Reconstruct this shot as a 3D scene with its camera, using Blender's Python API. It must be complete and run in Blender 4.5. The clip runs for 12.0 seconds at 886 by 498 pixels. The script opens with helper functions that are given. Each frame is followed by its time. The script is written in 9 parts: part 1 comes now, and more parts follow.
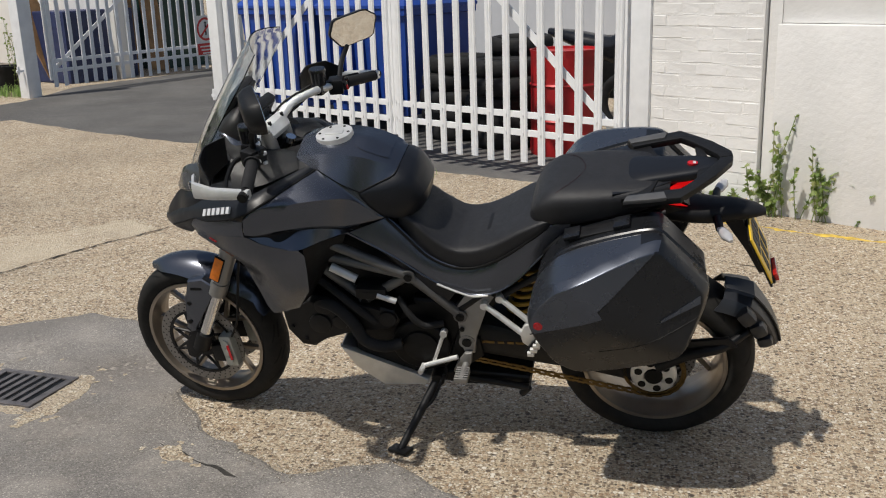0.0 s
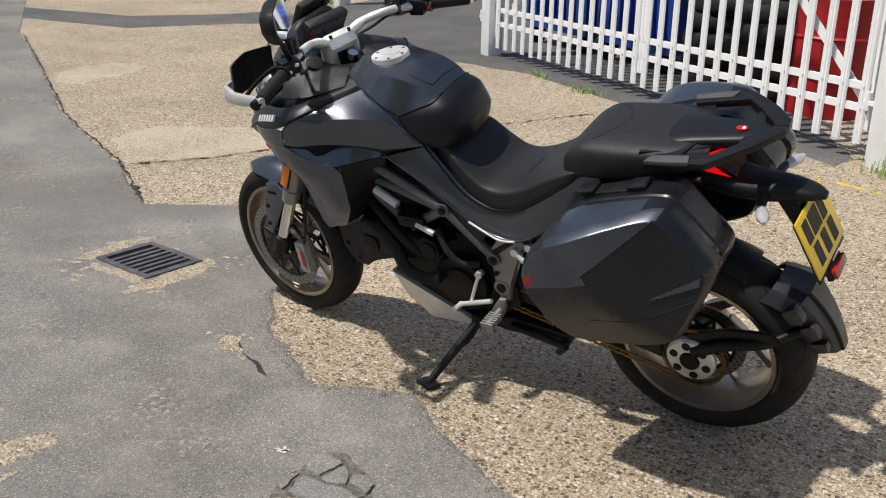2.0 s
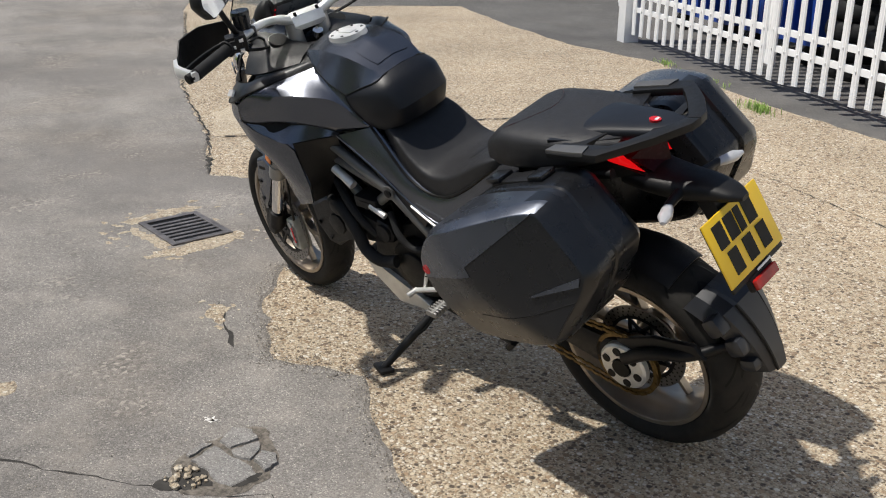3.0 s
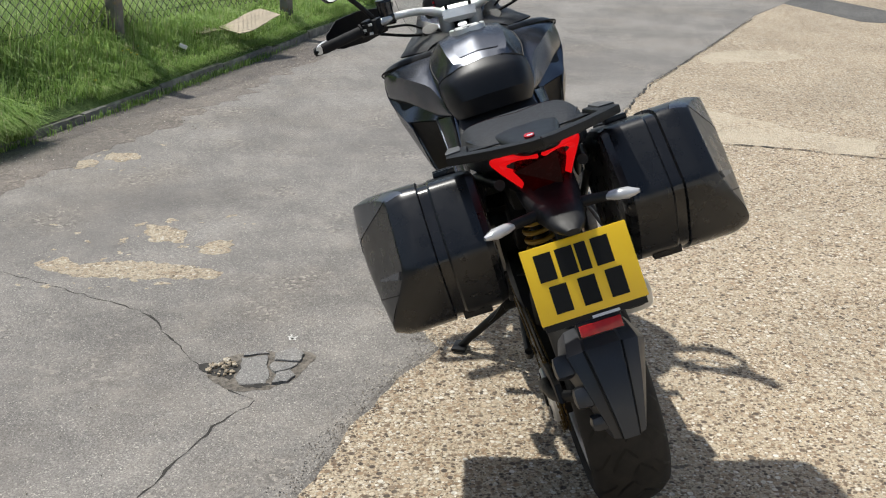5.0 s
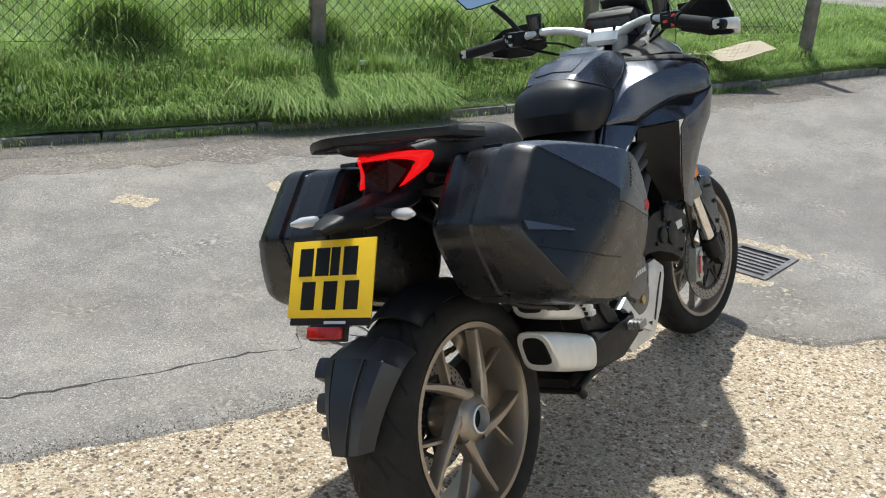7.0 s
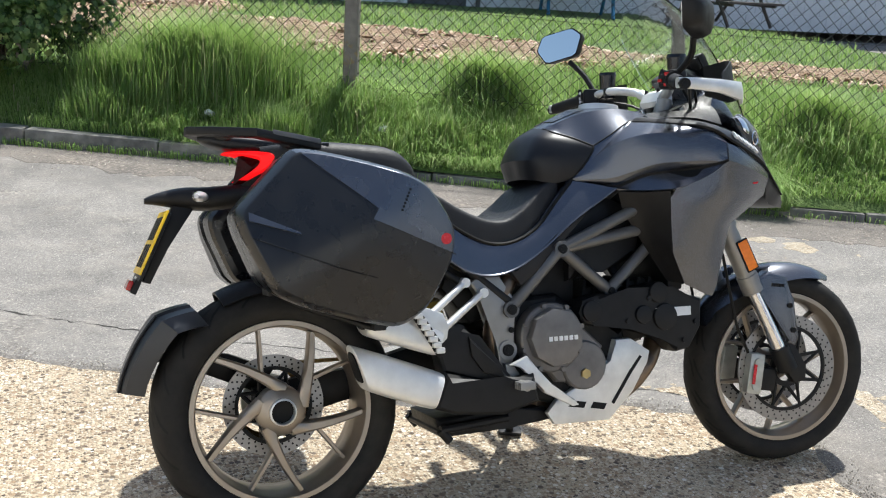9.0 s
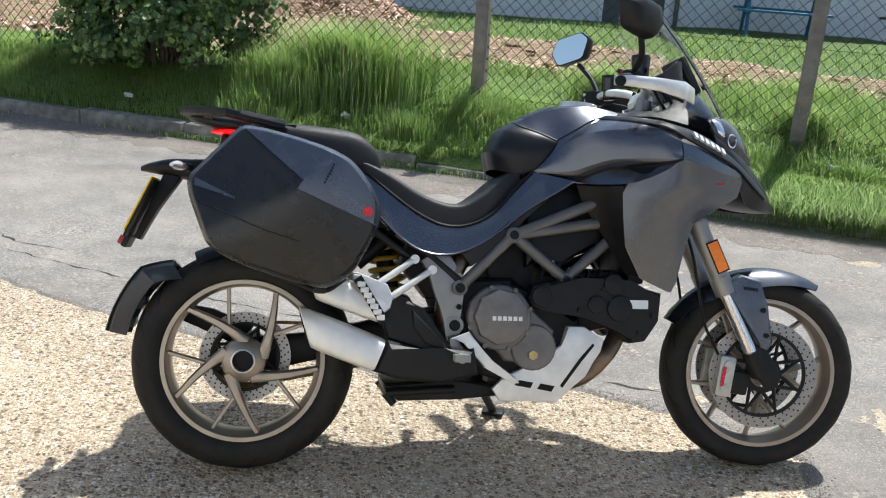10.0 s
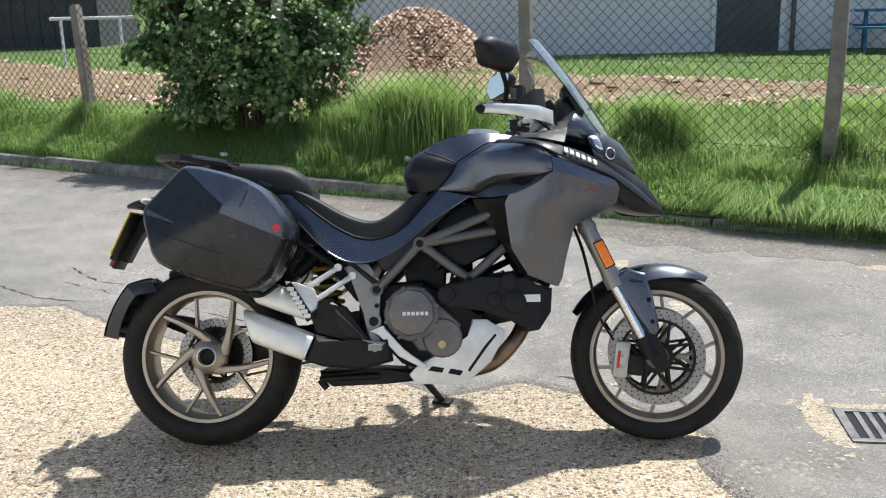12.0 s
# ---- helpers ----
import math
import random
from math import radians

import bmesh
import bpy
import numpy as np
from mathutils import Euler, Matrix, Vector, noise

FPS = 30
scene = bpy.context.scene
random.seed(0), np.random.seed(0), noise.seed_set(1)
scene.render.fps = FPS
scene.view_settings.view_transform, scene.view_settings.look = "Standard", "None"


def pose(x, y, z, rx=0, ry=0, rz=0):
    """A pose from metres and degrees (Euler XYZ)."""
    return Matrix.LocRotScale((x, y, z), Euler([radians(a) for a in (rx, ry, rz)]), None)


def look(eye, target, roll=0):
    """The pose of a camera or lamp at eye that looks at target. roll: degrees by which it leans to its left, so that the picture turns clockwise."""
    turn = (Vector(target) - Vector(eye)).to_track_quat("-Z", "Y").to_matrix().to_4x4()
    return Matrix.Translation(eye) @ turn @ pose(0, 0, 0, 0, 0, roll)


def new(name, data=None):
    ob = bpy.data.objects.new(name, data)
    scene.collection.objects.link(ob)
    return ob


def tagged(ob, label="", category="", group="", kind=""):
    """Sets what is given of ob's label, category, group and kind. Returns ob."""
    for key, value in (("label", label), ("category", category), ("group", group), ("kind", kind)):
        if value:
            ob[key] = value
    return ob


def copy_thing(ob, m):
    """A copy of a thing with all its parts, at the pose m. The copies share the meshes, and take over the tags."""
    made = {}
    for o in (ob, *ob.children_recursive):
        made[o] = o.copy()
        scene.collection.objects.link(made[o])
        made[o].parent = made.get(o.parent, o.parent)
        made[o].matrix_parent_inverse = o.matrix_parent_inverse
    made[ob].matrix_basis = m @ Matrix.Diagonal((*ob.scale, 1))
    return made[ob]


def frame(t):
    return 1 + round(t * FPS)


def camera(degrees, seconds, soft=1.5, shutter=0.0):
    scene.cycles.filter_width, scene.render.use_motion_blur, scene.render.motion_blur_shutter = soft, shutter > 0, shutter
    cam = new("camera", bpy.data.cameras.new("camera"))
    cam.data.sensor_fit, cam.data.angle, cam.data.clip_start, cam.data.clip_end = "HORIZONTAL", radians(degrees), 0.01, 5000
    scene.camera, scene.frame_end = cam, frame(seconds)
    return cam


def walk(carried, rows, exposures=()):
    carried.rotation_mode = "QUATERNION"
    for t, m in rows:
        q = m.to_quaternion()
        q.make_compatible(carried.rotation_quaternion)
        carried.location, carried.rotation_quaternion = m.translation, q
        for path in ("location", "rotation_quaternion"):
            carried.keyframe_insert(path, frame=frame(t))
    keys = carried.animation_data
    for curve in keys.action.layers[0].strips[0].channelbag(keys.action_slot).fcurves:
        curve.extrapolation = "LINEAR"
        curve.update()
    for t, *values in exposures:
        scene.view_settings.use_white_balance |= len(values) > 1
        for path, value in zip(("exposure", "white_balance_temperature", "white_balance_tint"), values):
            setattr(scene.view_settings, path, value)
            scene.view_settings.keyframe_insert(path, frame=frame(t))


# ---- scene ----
cam = camera(48.6, 12.0, 1.1)
PATH = [
    (0, (0.006, 3.137, 1.523), (0.429, 1.26, 0.977), -1.8),
    (0.5, (-0.214, 3.159, 1.527), (0.341, 1.324, 0.958), -1.0),
    (1, (-0.414, 3.089, 1.525), (0.242, 1.306, 0.9), 0.3),
    (1.5, (-0.549, 2.916, 1.537), (0.257, 1.16, 1.019), -1.7),
    (2, (-0.752, 2.71, 1.494), (0.254, 1.117, 0.822), 1.2),
    (2.5, (-1.049, 2.478, 1.478), (0.089, 1.016, 0.725), 1.5),
    (3, (-1.287, 2.2, 1.478), (0.019, 0.859, 0.774), 0.7),
    (5, (-2.166, 0.674, 1.502), (-0.306, 0.489, 0.791), 0.6),
    (5.5, (-2.173, 0.231, 1.502), (-0.304, 0.316, 0.793), 2.1),
    (6, (-2.116, -0.237, 1.5), (-0.302, 0.195, 0.774), 2.7),
    (6.5, (-2.023, -0.686, 1.513), (-0.304, 0.039, 0.793), 3.3),
    (7, (-1.758, -1.034, 1.514), (-0.187, -0.014, 0.812), 3.4),
    (9, (-0.482, -2.21, 1.47), (0.23, -0.436, 0.881), 4.2),
    (9.5, (-0.15, -2.423, 1.491), (0.356, -0.577, 0.912), 4.8),
    (10, (0.149, -2.614, 1.478), (0.438, -0.722, 0.896), 4.2),
    (10.5, (0.397, -2.686, 1.497), (0.536, -0.78, 0.908), 0.7),
    (11, (0.665, -2.871, 1.485), (0.644, -0.953, 0.92), 0.4),
    (11.5, (0.809, -3.042, 1.517), (0.766, -1.118, 0.972), -1.4),
    (12, (0.908, -3.213, 1.529), (0.86, -1.277, 1.03), -1.3),
]
walk(cam, [(t, look(eye, target, roll)) for t, eye, target, roll in PATH], [(0, -0.32, 6500, 10), (1.5, -0.15, 6450, 10), (2, -0.12, 6450, 10), (2.5, 0.12, 6450, 10), (3, -0.04, 6450, 10), (5.5, 0.10, 6250, 7), (7, 0.36, 6150, 5), (9, 0.64, 6120, 7), (12, 0.60, 6080, 7)])

from mathutils.geometry import tessellate_polygon

# ---- light ----
SUN_AZ, SUN_EL = radians(48), radians(62)
world = bpy.data.worlds.new("sky")
scene.world = world
world.use_nodes = True
wn = world.node_tree.nodes
sky = wn.new("ShaderNodeTexSky")
sky.sky_type, sky.sun_disc = "NISHITA", False
sky.sun_elevation, sky.sun_rotation = SUN_EL, math.pi / 2 - SUN_AZ
sky.air_density, sky.dust_density = 1.2, 2.0
wn["Background"].inputs["Strength"].default_value = 0.092
world.node_tree.links.new(sky.outputs[0], wn["Background"].inputs["Color"])
sun_data = bpy.data.lights.new("sun", "SUN")
sun_data.energy, sun_data.angle, sun_data.color = 4.6, radians(1.1), (1.0, 0.95, 0.87)
sun_ob = new("sun", sun_data)
to_sun = Vector((math.cos(SUN_AZ) * math.cos(SUN_EL), math.sin(SUN_AZ) * math.cos(SUN_EL), math.sin(SUN_EL)))
sun_ob.matrix_world = look(to_sun * 30, (0, 0, 0))


# ---- materials ----
class Nodes:
    """A small builder for node materials."""

    def __init__(self, name, rough=0.5, metal=0.0, **extra):
        self.mat = bpy.data.materials.new(name)
        self.mat.use_nodes = True
        self.tree = self.mat.node_tree
        self.bsdf = self.tree.nodes["Principled BSDF"]
        self.set(self.bsdf, "Roughness", rough)
        self.set(self.bsdf, "Metallic", metal)
        for key, value in extra.items():
            self.set(self.bsdf, key.replace("_", " "), value)
        self.coord = self.add("ShaderNodeTexCoord").outputs["Object"]

    def add(self, kind, **props):
        node = self.tree.nodes.new(kind)
        for key, value in props.items():
            setattr(node, key, value)
        return node

    def set(self, node, socket, value):
        if hasattr(value, "is_linked") or isinstance(value, bpy.types.NodeSocket):
            self.tree.links.new(value, node.inputs[socket])
        else:
            node.inputs[socket].default_value = value

    def world(self):
        self.coord = self.add("ShaderNodeNewGeometry").outputs["Position"]
        return self

    def noise(self, scale, detail=4.0, rough=0.55, coord=None, out="Fac"):
        n = self.add("ShaderNodeTexNoise")
        self.set(n, "Vector", coord or self.coord)
        self.set(n, "Scale", scale)
        self.set(n, "Detail", detail)
        self.set(n, "Roughness", rough)
        return n.outputs[out]

    def cells(self, scale, out="Color", feature="F1", coord=None, randomness=1.0):
        n = self.add("ShaderNodeTexVoronoi", feature=feature)
        self.set(n, "Vector", coord or self.coord)
        self.set(n, "Scale", scale)
        self.set(n, "Randomness", randomness)
        return n.outputs[out]

    def ramp(self, fac, *stops):
        n = self.add("ShaderNodeValToRGB")
        self.set(n, "Fac", fac)
        while len(n.color_ramp.elements) < len(stops):
            n.color_ramp.elements.new(0.5)
        for el, (pos, col) in zip(n.color_ramp.elements, stops):
            el.position = pos
            el.color = (*col, 1) if isinstance(col, tuple) else (col, col, col, 1)
        return n.outputs["Color"]

    def mix(self, fac, a, b, blend="MIX"):
        n = self.add("ShaderNodeMix", data_type="RGBA", blend_type=blend)
        self.set(n, "Factor", fac)
        for key, v in ((6, a), (7, b)):
            if isinstance(v, tuple):
                n.inputs[key].default_value = (*v, 1)
            else:
                self.tree.links.new(v, n.inputs[key])
        return n.outputs[2]

    def math(self, op, a, b=0.0):
        n = self.add("ShaderNodeMath", operation=op)
        for k, v in enumerate((a, b)):
            if isinstance(v, (int, float)):
                n.inputs[k].default_value = v
            else:
                self.tree.links.new(v, n.inputs[k])
        return n.outputs[0]

    def island(self):
        return self.add("ShaderNodeNewGeometry").outputs["Random Per Island"]

    def piece(self):
        return self.add("ShaderNodeObjectInfo").outputs["Random"]

    def base(self, col):
        if isinstance(col, tuple):
            self.bsdf.inputs["Base Color"].default_value = (*col, 1)
        else:
            self.tree.links.new(col, self.bsdf.inputs["Base Color"])
        return self

    def rough(self, socket):
        self.tree.links.new(socket, self.bsdf.inputs["Roughness"])
        return self

    def bump(self, height, strength=0.3, dist=0.01, invert=False):
        n = self.add("ShaderNodeBump", invert=invert)
        n.inputs["Strength"].default_value, n.inputs["Distance"].default_value = strength, dist
        self.tree.links.new(height, n.inputs["Height"])
        old = self.bsdf.inputs["Normal"]
        if old.is_linked:
            self.tree.links.new(old.links[0].from_socket, n.inputs["Normal"])
        self.tree.links.new(n.outputs[0], old)
        return self


def plain(name, col, rough=0.5, metal=0.0, vary=0.25, scale=14.0, bump=0.0, **extra):
    """A surface with a slight uneven tone, dust and fine relief."""
    n = Nodes(name, rough, metal, **extra)
    dark = tuple(c * (1 - vary) for c in col)
    light = tuple(min(1, c * (1 + vary)) for c in col)
    n.base(n.ramp(n.noise(scale), (0.3, dark), (0.7, light)))
    r = n.ramp(n.noise(scale * 2.3, 6), (0.25, max(0.02, rough - 0.08)), (0.8, min(1, rough + 0.1)))
    n.rough(r)
    if bump:
        n.bump(n.noise(scale * 30, 3), bump, 0.002)
    return n.mat


def make_aggregate(name="exposed_aggregate_concrete", wash=0.45, tone=1.0):
    """Rounded brown, grey and white pebbles set in a pale cement."""
    n = Nodes(name, 0.9).world()
    stops = ((0.0, (0.075, 0.060, 0.048)), (0.16, (0.15, 0.110, 0.080)), (0.34, (0.31, 0.220, 0.14)), (0.52, (0.45, 0.355, 0.245)), (0.80, (0.56, 0.485, 0.375)), (1.0, (0.70, 0.665, 0.59)))
    cement = n.ramp(n.noise(40, 6, 0.75), (0.3, (0.33, 0.265, 0.185)), (0.7, (0.62, 0.535, 0.40)))
    col = cement
    for scale, keep in ((150.0, 0.10), (88.0, 0.30), (58.0, 0.55)):
        sep = n.add("ShaderNodeSeparateColor")
        n.set(sep, 0, n.cells(scale))
        stone = n.ramp(sep.outputs[0], *stops)
        far = n.cells(scale, "Distance")
        inside = n.ramp(far, (0.44, 1.0), (0.52, 0.0))
        chosen = n.ramp(sep.outputs[1], (keep, 0.0), (keep + 0.01, 1.0))
        # dark rim round each stone: the thin shadow at its edge, painted in
        col = n.mix(n.math("MULTIPLY", n.ramp(far, (0.50, 1.0), (0.62, 0.0)), chosen), col, (0.25, 0.20, 0.14))
        col = n.mix(n.math("MULTIPLY", inside, chosen), col, stone)
    big = n.ramp(n.noise(0.9, 5), (0.3, 0.84), (0.7, 1.12))
    col = n.mix(1.0, col, big, "MULTIPLY")
    col = n.mix(n.ramp(n.noise(2.7, 6, 0.65), (0.52, 0.0), (0.78, min(1.0, wash))) if wash <= 1 else n.ramp(n.noise(2.7, 6, 0.65), (0.34, 0.05 if wash < 2 else 0.22), (0.66, 0.60 if wash < 2 else 0.78)), col, (0.50, 0.44, 0.34))
    stain = n.ramp(n.noise(1.7, 7, 0.7), (0.60, 0.0), (0.74, 0.32))
    col = n.mix(stain, col, (0.20, 0.165, 0.125))
    col = n.mix(1.0, col, (tone, tone * 0.99, tone * 0.97), "MULTIPLY")
    n.base(col)
    n.bump(n.cells(88, "Distance"), 0.75, 0.008, True)
    n.bump(n.cells(150, "Distance"), 0.4, 0.004, True)
    n.bump(n.noise(3.0, 3), 0.25, 0.03)
    return n.mat


def make_asphalt(name, tone=1.0, tint=(1.0, 1.0, 1.0), loose=(0.52, 0.66)):
    n = Nodes(name, 0.92).world()
    c = lambda *v: tuple(tone * a * b for a, b in zip(v, tint))
    sep = n.add("ShaderNodeSeparateColor")
    n.set(sep, 0, n.cells(260))
    grit = n.ramp(sep.outputs[0], (0.0, c(0.105, 0.10, 0.096)), (0.55, c(0.168, 0.163, 0.156)), (0.92, c(0.215, 0.208, 0.198)), (1.0, c(0.36, 0.345, 0.315)))
    big = n.ramp(n.noise(1.1, 7, 0.65), (0.28, 0.62), (0.72, 1.28))
    col = n.mix(1.0, grit, big, "MULTIPLY")
    dust = n.ramp(n.noise(4.5, 8, 0.75), (0.48, 0.0), (0.80, 0.6))
    col = n.mix(dust, col, c(0.265, 0.248, 0.222))
    brown = n.ramp(n.noise(0.8, 6, 0.65), (0.50, 0.0), (0.70, 0.38))
    col = n.mix(brown, col, c(0.185, 0.160, 0.132))
    streak = n.ramp(n.noise(0.45, 5, 0.6), (0.50, 0.0), (0.64, 0.52))
    col = n.mix(streak, col, c(0.098, 0.094, 0.092))
    spot = n.ramp(n.noise(13, 3, 0.5), (0.70, 0.0), (0.76, 0.45))
    col = n.mix(spot, col, c(0.07, 0.066, 0.064))
    # worn areas where coarse stones and pits show through the fines
    chip = n.add("ShaderNodeSeparateColor")
    n.set(chip, 0, n.cells(75))
    worn = n.ramp(n.noise(1.6, 6, 0.7), (loose[0], 0.0), (loose[1], 0.8))
    pit = n.math("MULTIPLY", n.ramp(chip.outputs[0], (0.72, 0.0), (0.75, 1.0)), worn)
    stone = n.math("MULTIPLY", n.ramp(chip.outputs[1], (0.84, 0.0), (0.87, 1.0)), worn)
    col = n.mix(pit, col, c(0.085, 0.08, 0.076))
    col = n.mix(stone, col, c(0.31, 0.29, 0.26))
    n.base(col)
    n.bump(n.cells(260, "Distance"), 0.4, 0.004, True)
    n.bump(n.noise(9, 5, 0.65), 0.35, 0.014)
    return n.mat


AGG = make_aggregate(tone=0.97)
AGG_SMOOTH = make_aggregate("smooth_pale_concrete", 2.4, 1.02)
AGG_DUSTY = make_aggregate("dusty_bare_concrete", 1.6, 0.90)
ASPHALT_GUTTER = make_asphalt("gutter_asphalt", 0.98, (1.08, 0.99, 0.91), (0.40, 0.62))
ASPHALT = make_asphalt("worn_asphalt", 1.25, (1.035, 1.0, 0.96))
ASPHALT_DARK = make_asphalt("dark_asphalt", 0.66)


def make_soil():
    n = Nodes("turf_soil", 0.95).world()
    col = n.ramp(n.noise(6, 6), (0.3, (0.035, 0.055, 0.012)), (0.55, (0.075, 0.12, 0.025)), (0.8, (0.13, 0.15, 0.05)))
    n.base(col)
    n.bump(n.noise(40, 5), 0.8, 0.03)
    return n.mat


def make_field():
    n = Nodes("meadow_ground", 0.95).world()
    col = n.ramp(n.noise(3.2, 8, 0.7), (0.3, (0.055, 0.095, 0.020)), (0.55, (0.095, 0.150, 0.034)), (0.8, (0.16, 0.20, 0.06)))
    n.base(col)
    n.bump(n.noise(55, 6), 0.9, 0.03)
    return n.mat


SOIL, FIELD = make_soil(), make_field()


def make_white_paint(name, base, dirt):
    n = Nodes(name, 0.75).world()
    col = n.ramp(n.noise(2.5, 6, 0.6), (0.35, tuple(c * 0.90 for c in base)), (0.7, base))
    spots = n.ramp(n.noise(13, 8, 0.75), (0.62, 0.0), (0.74, dirt))
    col = n.mix(spots, col, (0.36, 0.33, 0.28))
    n.base(col)
    n.bump(n.noise(30, 6), 0.35, 0.01)
    return n.mat


WHITE_BRICK = make_white_paint("painted_brick", (0.82, 0.81, 0.79), 0.18)
WHITE_RENDER = make_white_paint("painted_render", (0.78, 0.77, 0.75), 0.2)
WHITE_OLD = make_white_paint("old_limewash", (0.86, 0.84, 0.80), 0.5)
WHITE_STEEL = plain("white_gate_paint", (0.78, 0.79, 0.80), 0.45, 0.0, 0.06, 9.0)


# ---- building helpers ----
def obj(name, bm, material, parent=None, label="", smooth=None):
    me = bpy.data.meshes.new(name)
    bm.normal_update()
    bm.to_mesh(me)
    bm.free()
    for m in material if isinstance(material, (list, tuple)) else [material]:
        me.materials.append(m)
    if smooth is not None:
        me.shade_smooth()
        if smooth < 180:
            me.set_sharp_from_angle(angle=radians(smooth))
    ob = new(name, me)
    if parent is not None:
        ob.parent = parent
    if label:
        ob["label"] = label
    return ob


def islands(bm):
    """The separate pieces of a bmesh, each as a bmesh of its own."""
    seen, out = set(), []
    for v in bm.verts:
        if v in seen:
            continue
        group, todo = [], [v]
        seen.add(v)
        while todo:
            p = todo.pop()
            group.append(p)
            for e in p.link_edges:
                q = e.other_vert(p)
                if q not in seen:
                    seen.add(q)
                    todo.append(q)
        one = bmesh.new()
        copy = {p: one.verts.new(p.co) for p in group}
        done = set()
        for p in group:
            for f in p.link_faces:
                if f not in done:
                    done.add(f)
                    one.faces.new([copy[q] for q in f.verts]).material_index = f.material_index
        out.append(one)
    return out


def pieces(name, bm, material, parent, label="", smooth=35):
    """One part for each separate piece."""
    return [part(name, one, material, parent, label, smooth) for one in islands(bm)]


def part(name, bm, material, parent, label="", smooth=35):
    return obj(name, bm, material, parent, label, smooth)


def empty(name, m=None):
    ob = new(name)
    ob.empty_display_size = 0.1
    if m is not None:
        ob.matrix_world = m
    return ob


def box(bm, lo, hi, m=None, bevel=0.0):
    res = bmesh.ops.create_cube(bm, size=1.0)
    c, s = (Vector(lo) + Vector(hi)) / 2, Vector(hi) - Vector(lo)
    t = Matrix.Translation(c) @ Matrix.Diagonal((*s, 1))
    bmesh.ops.transform(bm, matrix=(m @ t) if m is not None else t, verts=res["verts"])
    if bevel:
        es = list({e for v in res["verts"] for e in v.link_edges})
        bmesh.ops.bevel(bm, geom=es, offset=bevel, segments=2, affect="EDGES", profile=0.6)
    return bm


def axes_to(d):
    """A turn that takes z onto d."""
    return Vector(d).to_track_quat("Z", "Y").to_matrix().to_4x4()


def rod(bm, a, b, r1, r2=None, seg=12, caps=True):
    a, b = Vector(a), Vector(b)
    m = Matrix.Translation((a + b) / 2) @ axes_to(b - a)
    bmesh.ops.create_cone(bm, cap_ends=caps, cap_tris=False, segments=seg, radius1=r1, radius2=r1 if r2 is None else r2, depth=(b - a).length, matrix=m)
    return bm


def tube(bm, pts, r, seg=8, closed=False):
    """A round tube along points; r may be a list."""
    pts = [Vector(p) for p in pts]
    n = len(pts)
    rs = r if isinstance(r, (list, tuple)) else [r] * n
    rings, side = [], None
    for i, p in enumerate(pts):
        d = (pts[(i + 1) % n] - pts[i - 1]) if closed or 0 < i < n - 1 else (pts[1] - pts[0] if i == 0 else pts[-1] - pts[-2])
        d.normalize()
        if side is None:
            side = d.orthogonal().normalized()
        side = (side - d * side.dot(d)).normalized()
        up = d.cross(side)
        rings.append([bm.verts.new(p + rs[i] * (math.cos(a) * side + math.sin(a) * up)) for a in (2 * math.pi * k / seg for k in range(seg))])
    for i in range(n if closed else n - 1):
        ra, rb = rings[i], rings[(i + 1) % n]
        for k in range(seg):
            bm.faces.new((ra[k], ra[(k + 1) % seg], rb[(k + 1) % seg], rb[k]))
    if not closed:
        bm.faces.new(rings[0][::-1])
        bm.faces.new(rings[-1])
    return bm


def curve_pts(ctrl, n=8):
    """Catmull-Rom through control points."""
    c = [Vector(p) for p in ctrl]
    c = [2 * c[0] - c[1]] + c + [2 * c[-1] - c[-2]]
    out = []
    for i in range(1, len(c) - 2):
        for k in range(n):
            t = k / n
            out.append(0.5 * (2 * c[i] + (c[i + 1] - c[i - 1]) * t + (2 * c[i - 1] - 5 * c[i] + 4 * c[i + 1] - c[i + 2]) * t * t + (3 * c[i] - c[i - 1] - 3 * c[i + 1] + c[i + 2]) * t ** 3))
    return out + [c[-2]]


def lathe(bm, prof, seg=48, m=None, closed=True):
    """Turns a profile of (radius, y) round the y axis."""
    rings = []
    for k in range(seg):
        a = 2 * math.pi * k / seg
        rings.append([bm.verts.new(Vector((r * math.cos(a), y, r * math.sin(a)))) for r, y in prof])
    n = len(prof)
    for k in range(seg):
        ra, rb = rings[k], rings[(k + 1) % seg]
        for i in range(n if closed else n - 1):
            j = (i + 1) % n
            bm.faces.new((ra[i], ra[j], rb[j], rb[i]))
    if m is not None:
        bmesh.ops.transform(bm, matrix=m, verts=[v for r in rings for v in r])
    return bm


def loft(bm, sections, caps=True):
    """Joins rings of equal count."""
    rings = [[bm.verts.new(Vector(p)) for p in s] for s in sections]
    n = len(rings[0])
    for a, b in zip(rings, rings[1:]):
        for k in range(n):
            bm.faces.new((a[k], a[(k + 1) % n], b[(k + 1) % n], b[k]))
    if caps:
        bm.faces.new(rings[0][::-1])
        bm.faces.new(rings[-1])
    return bm


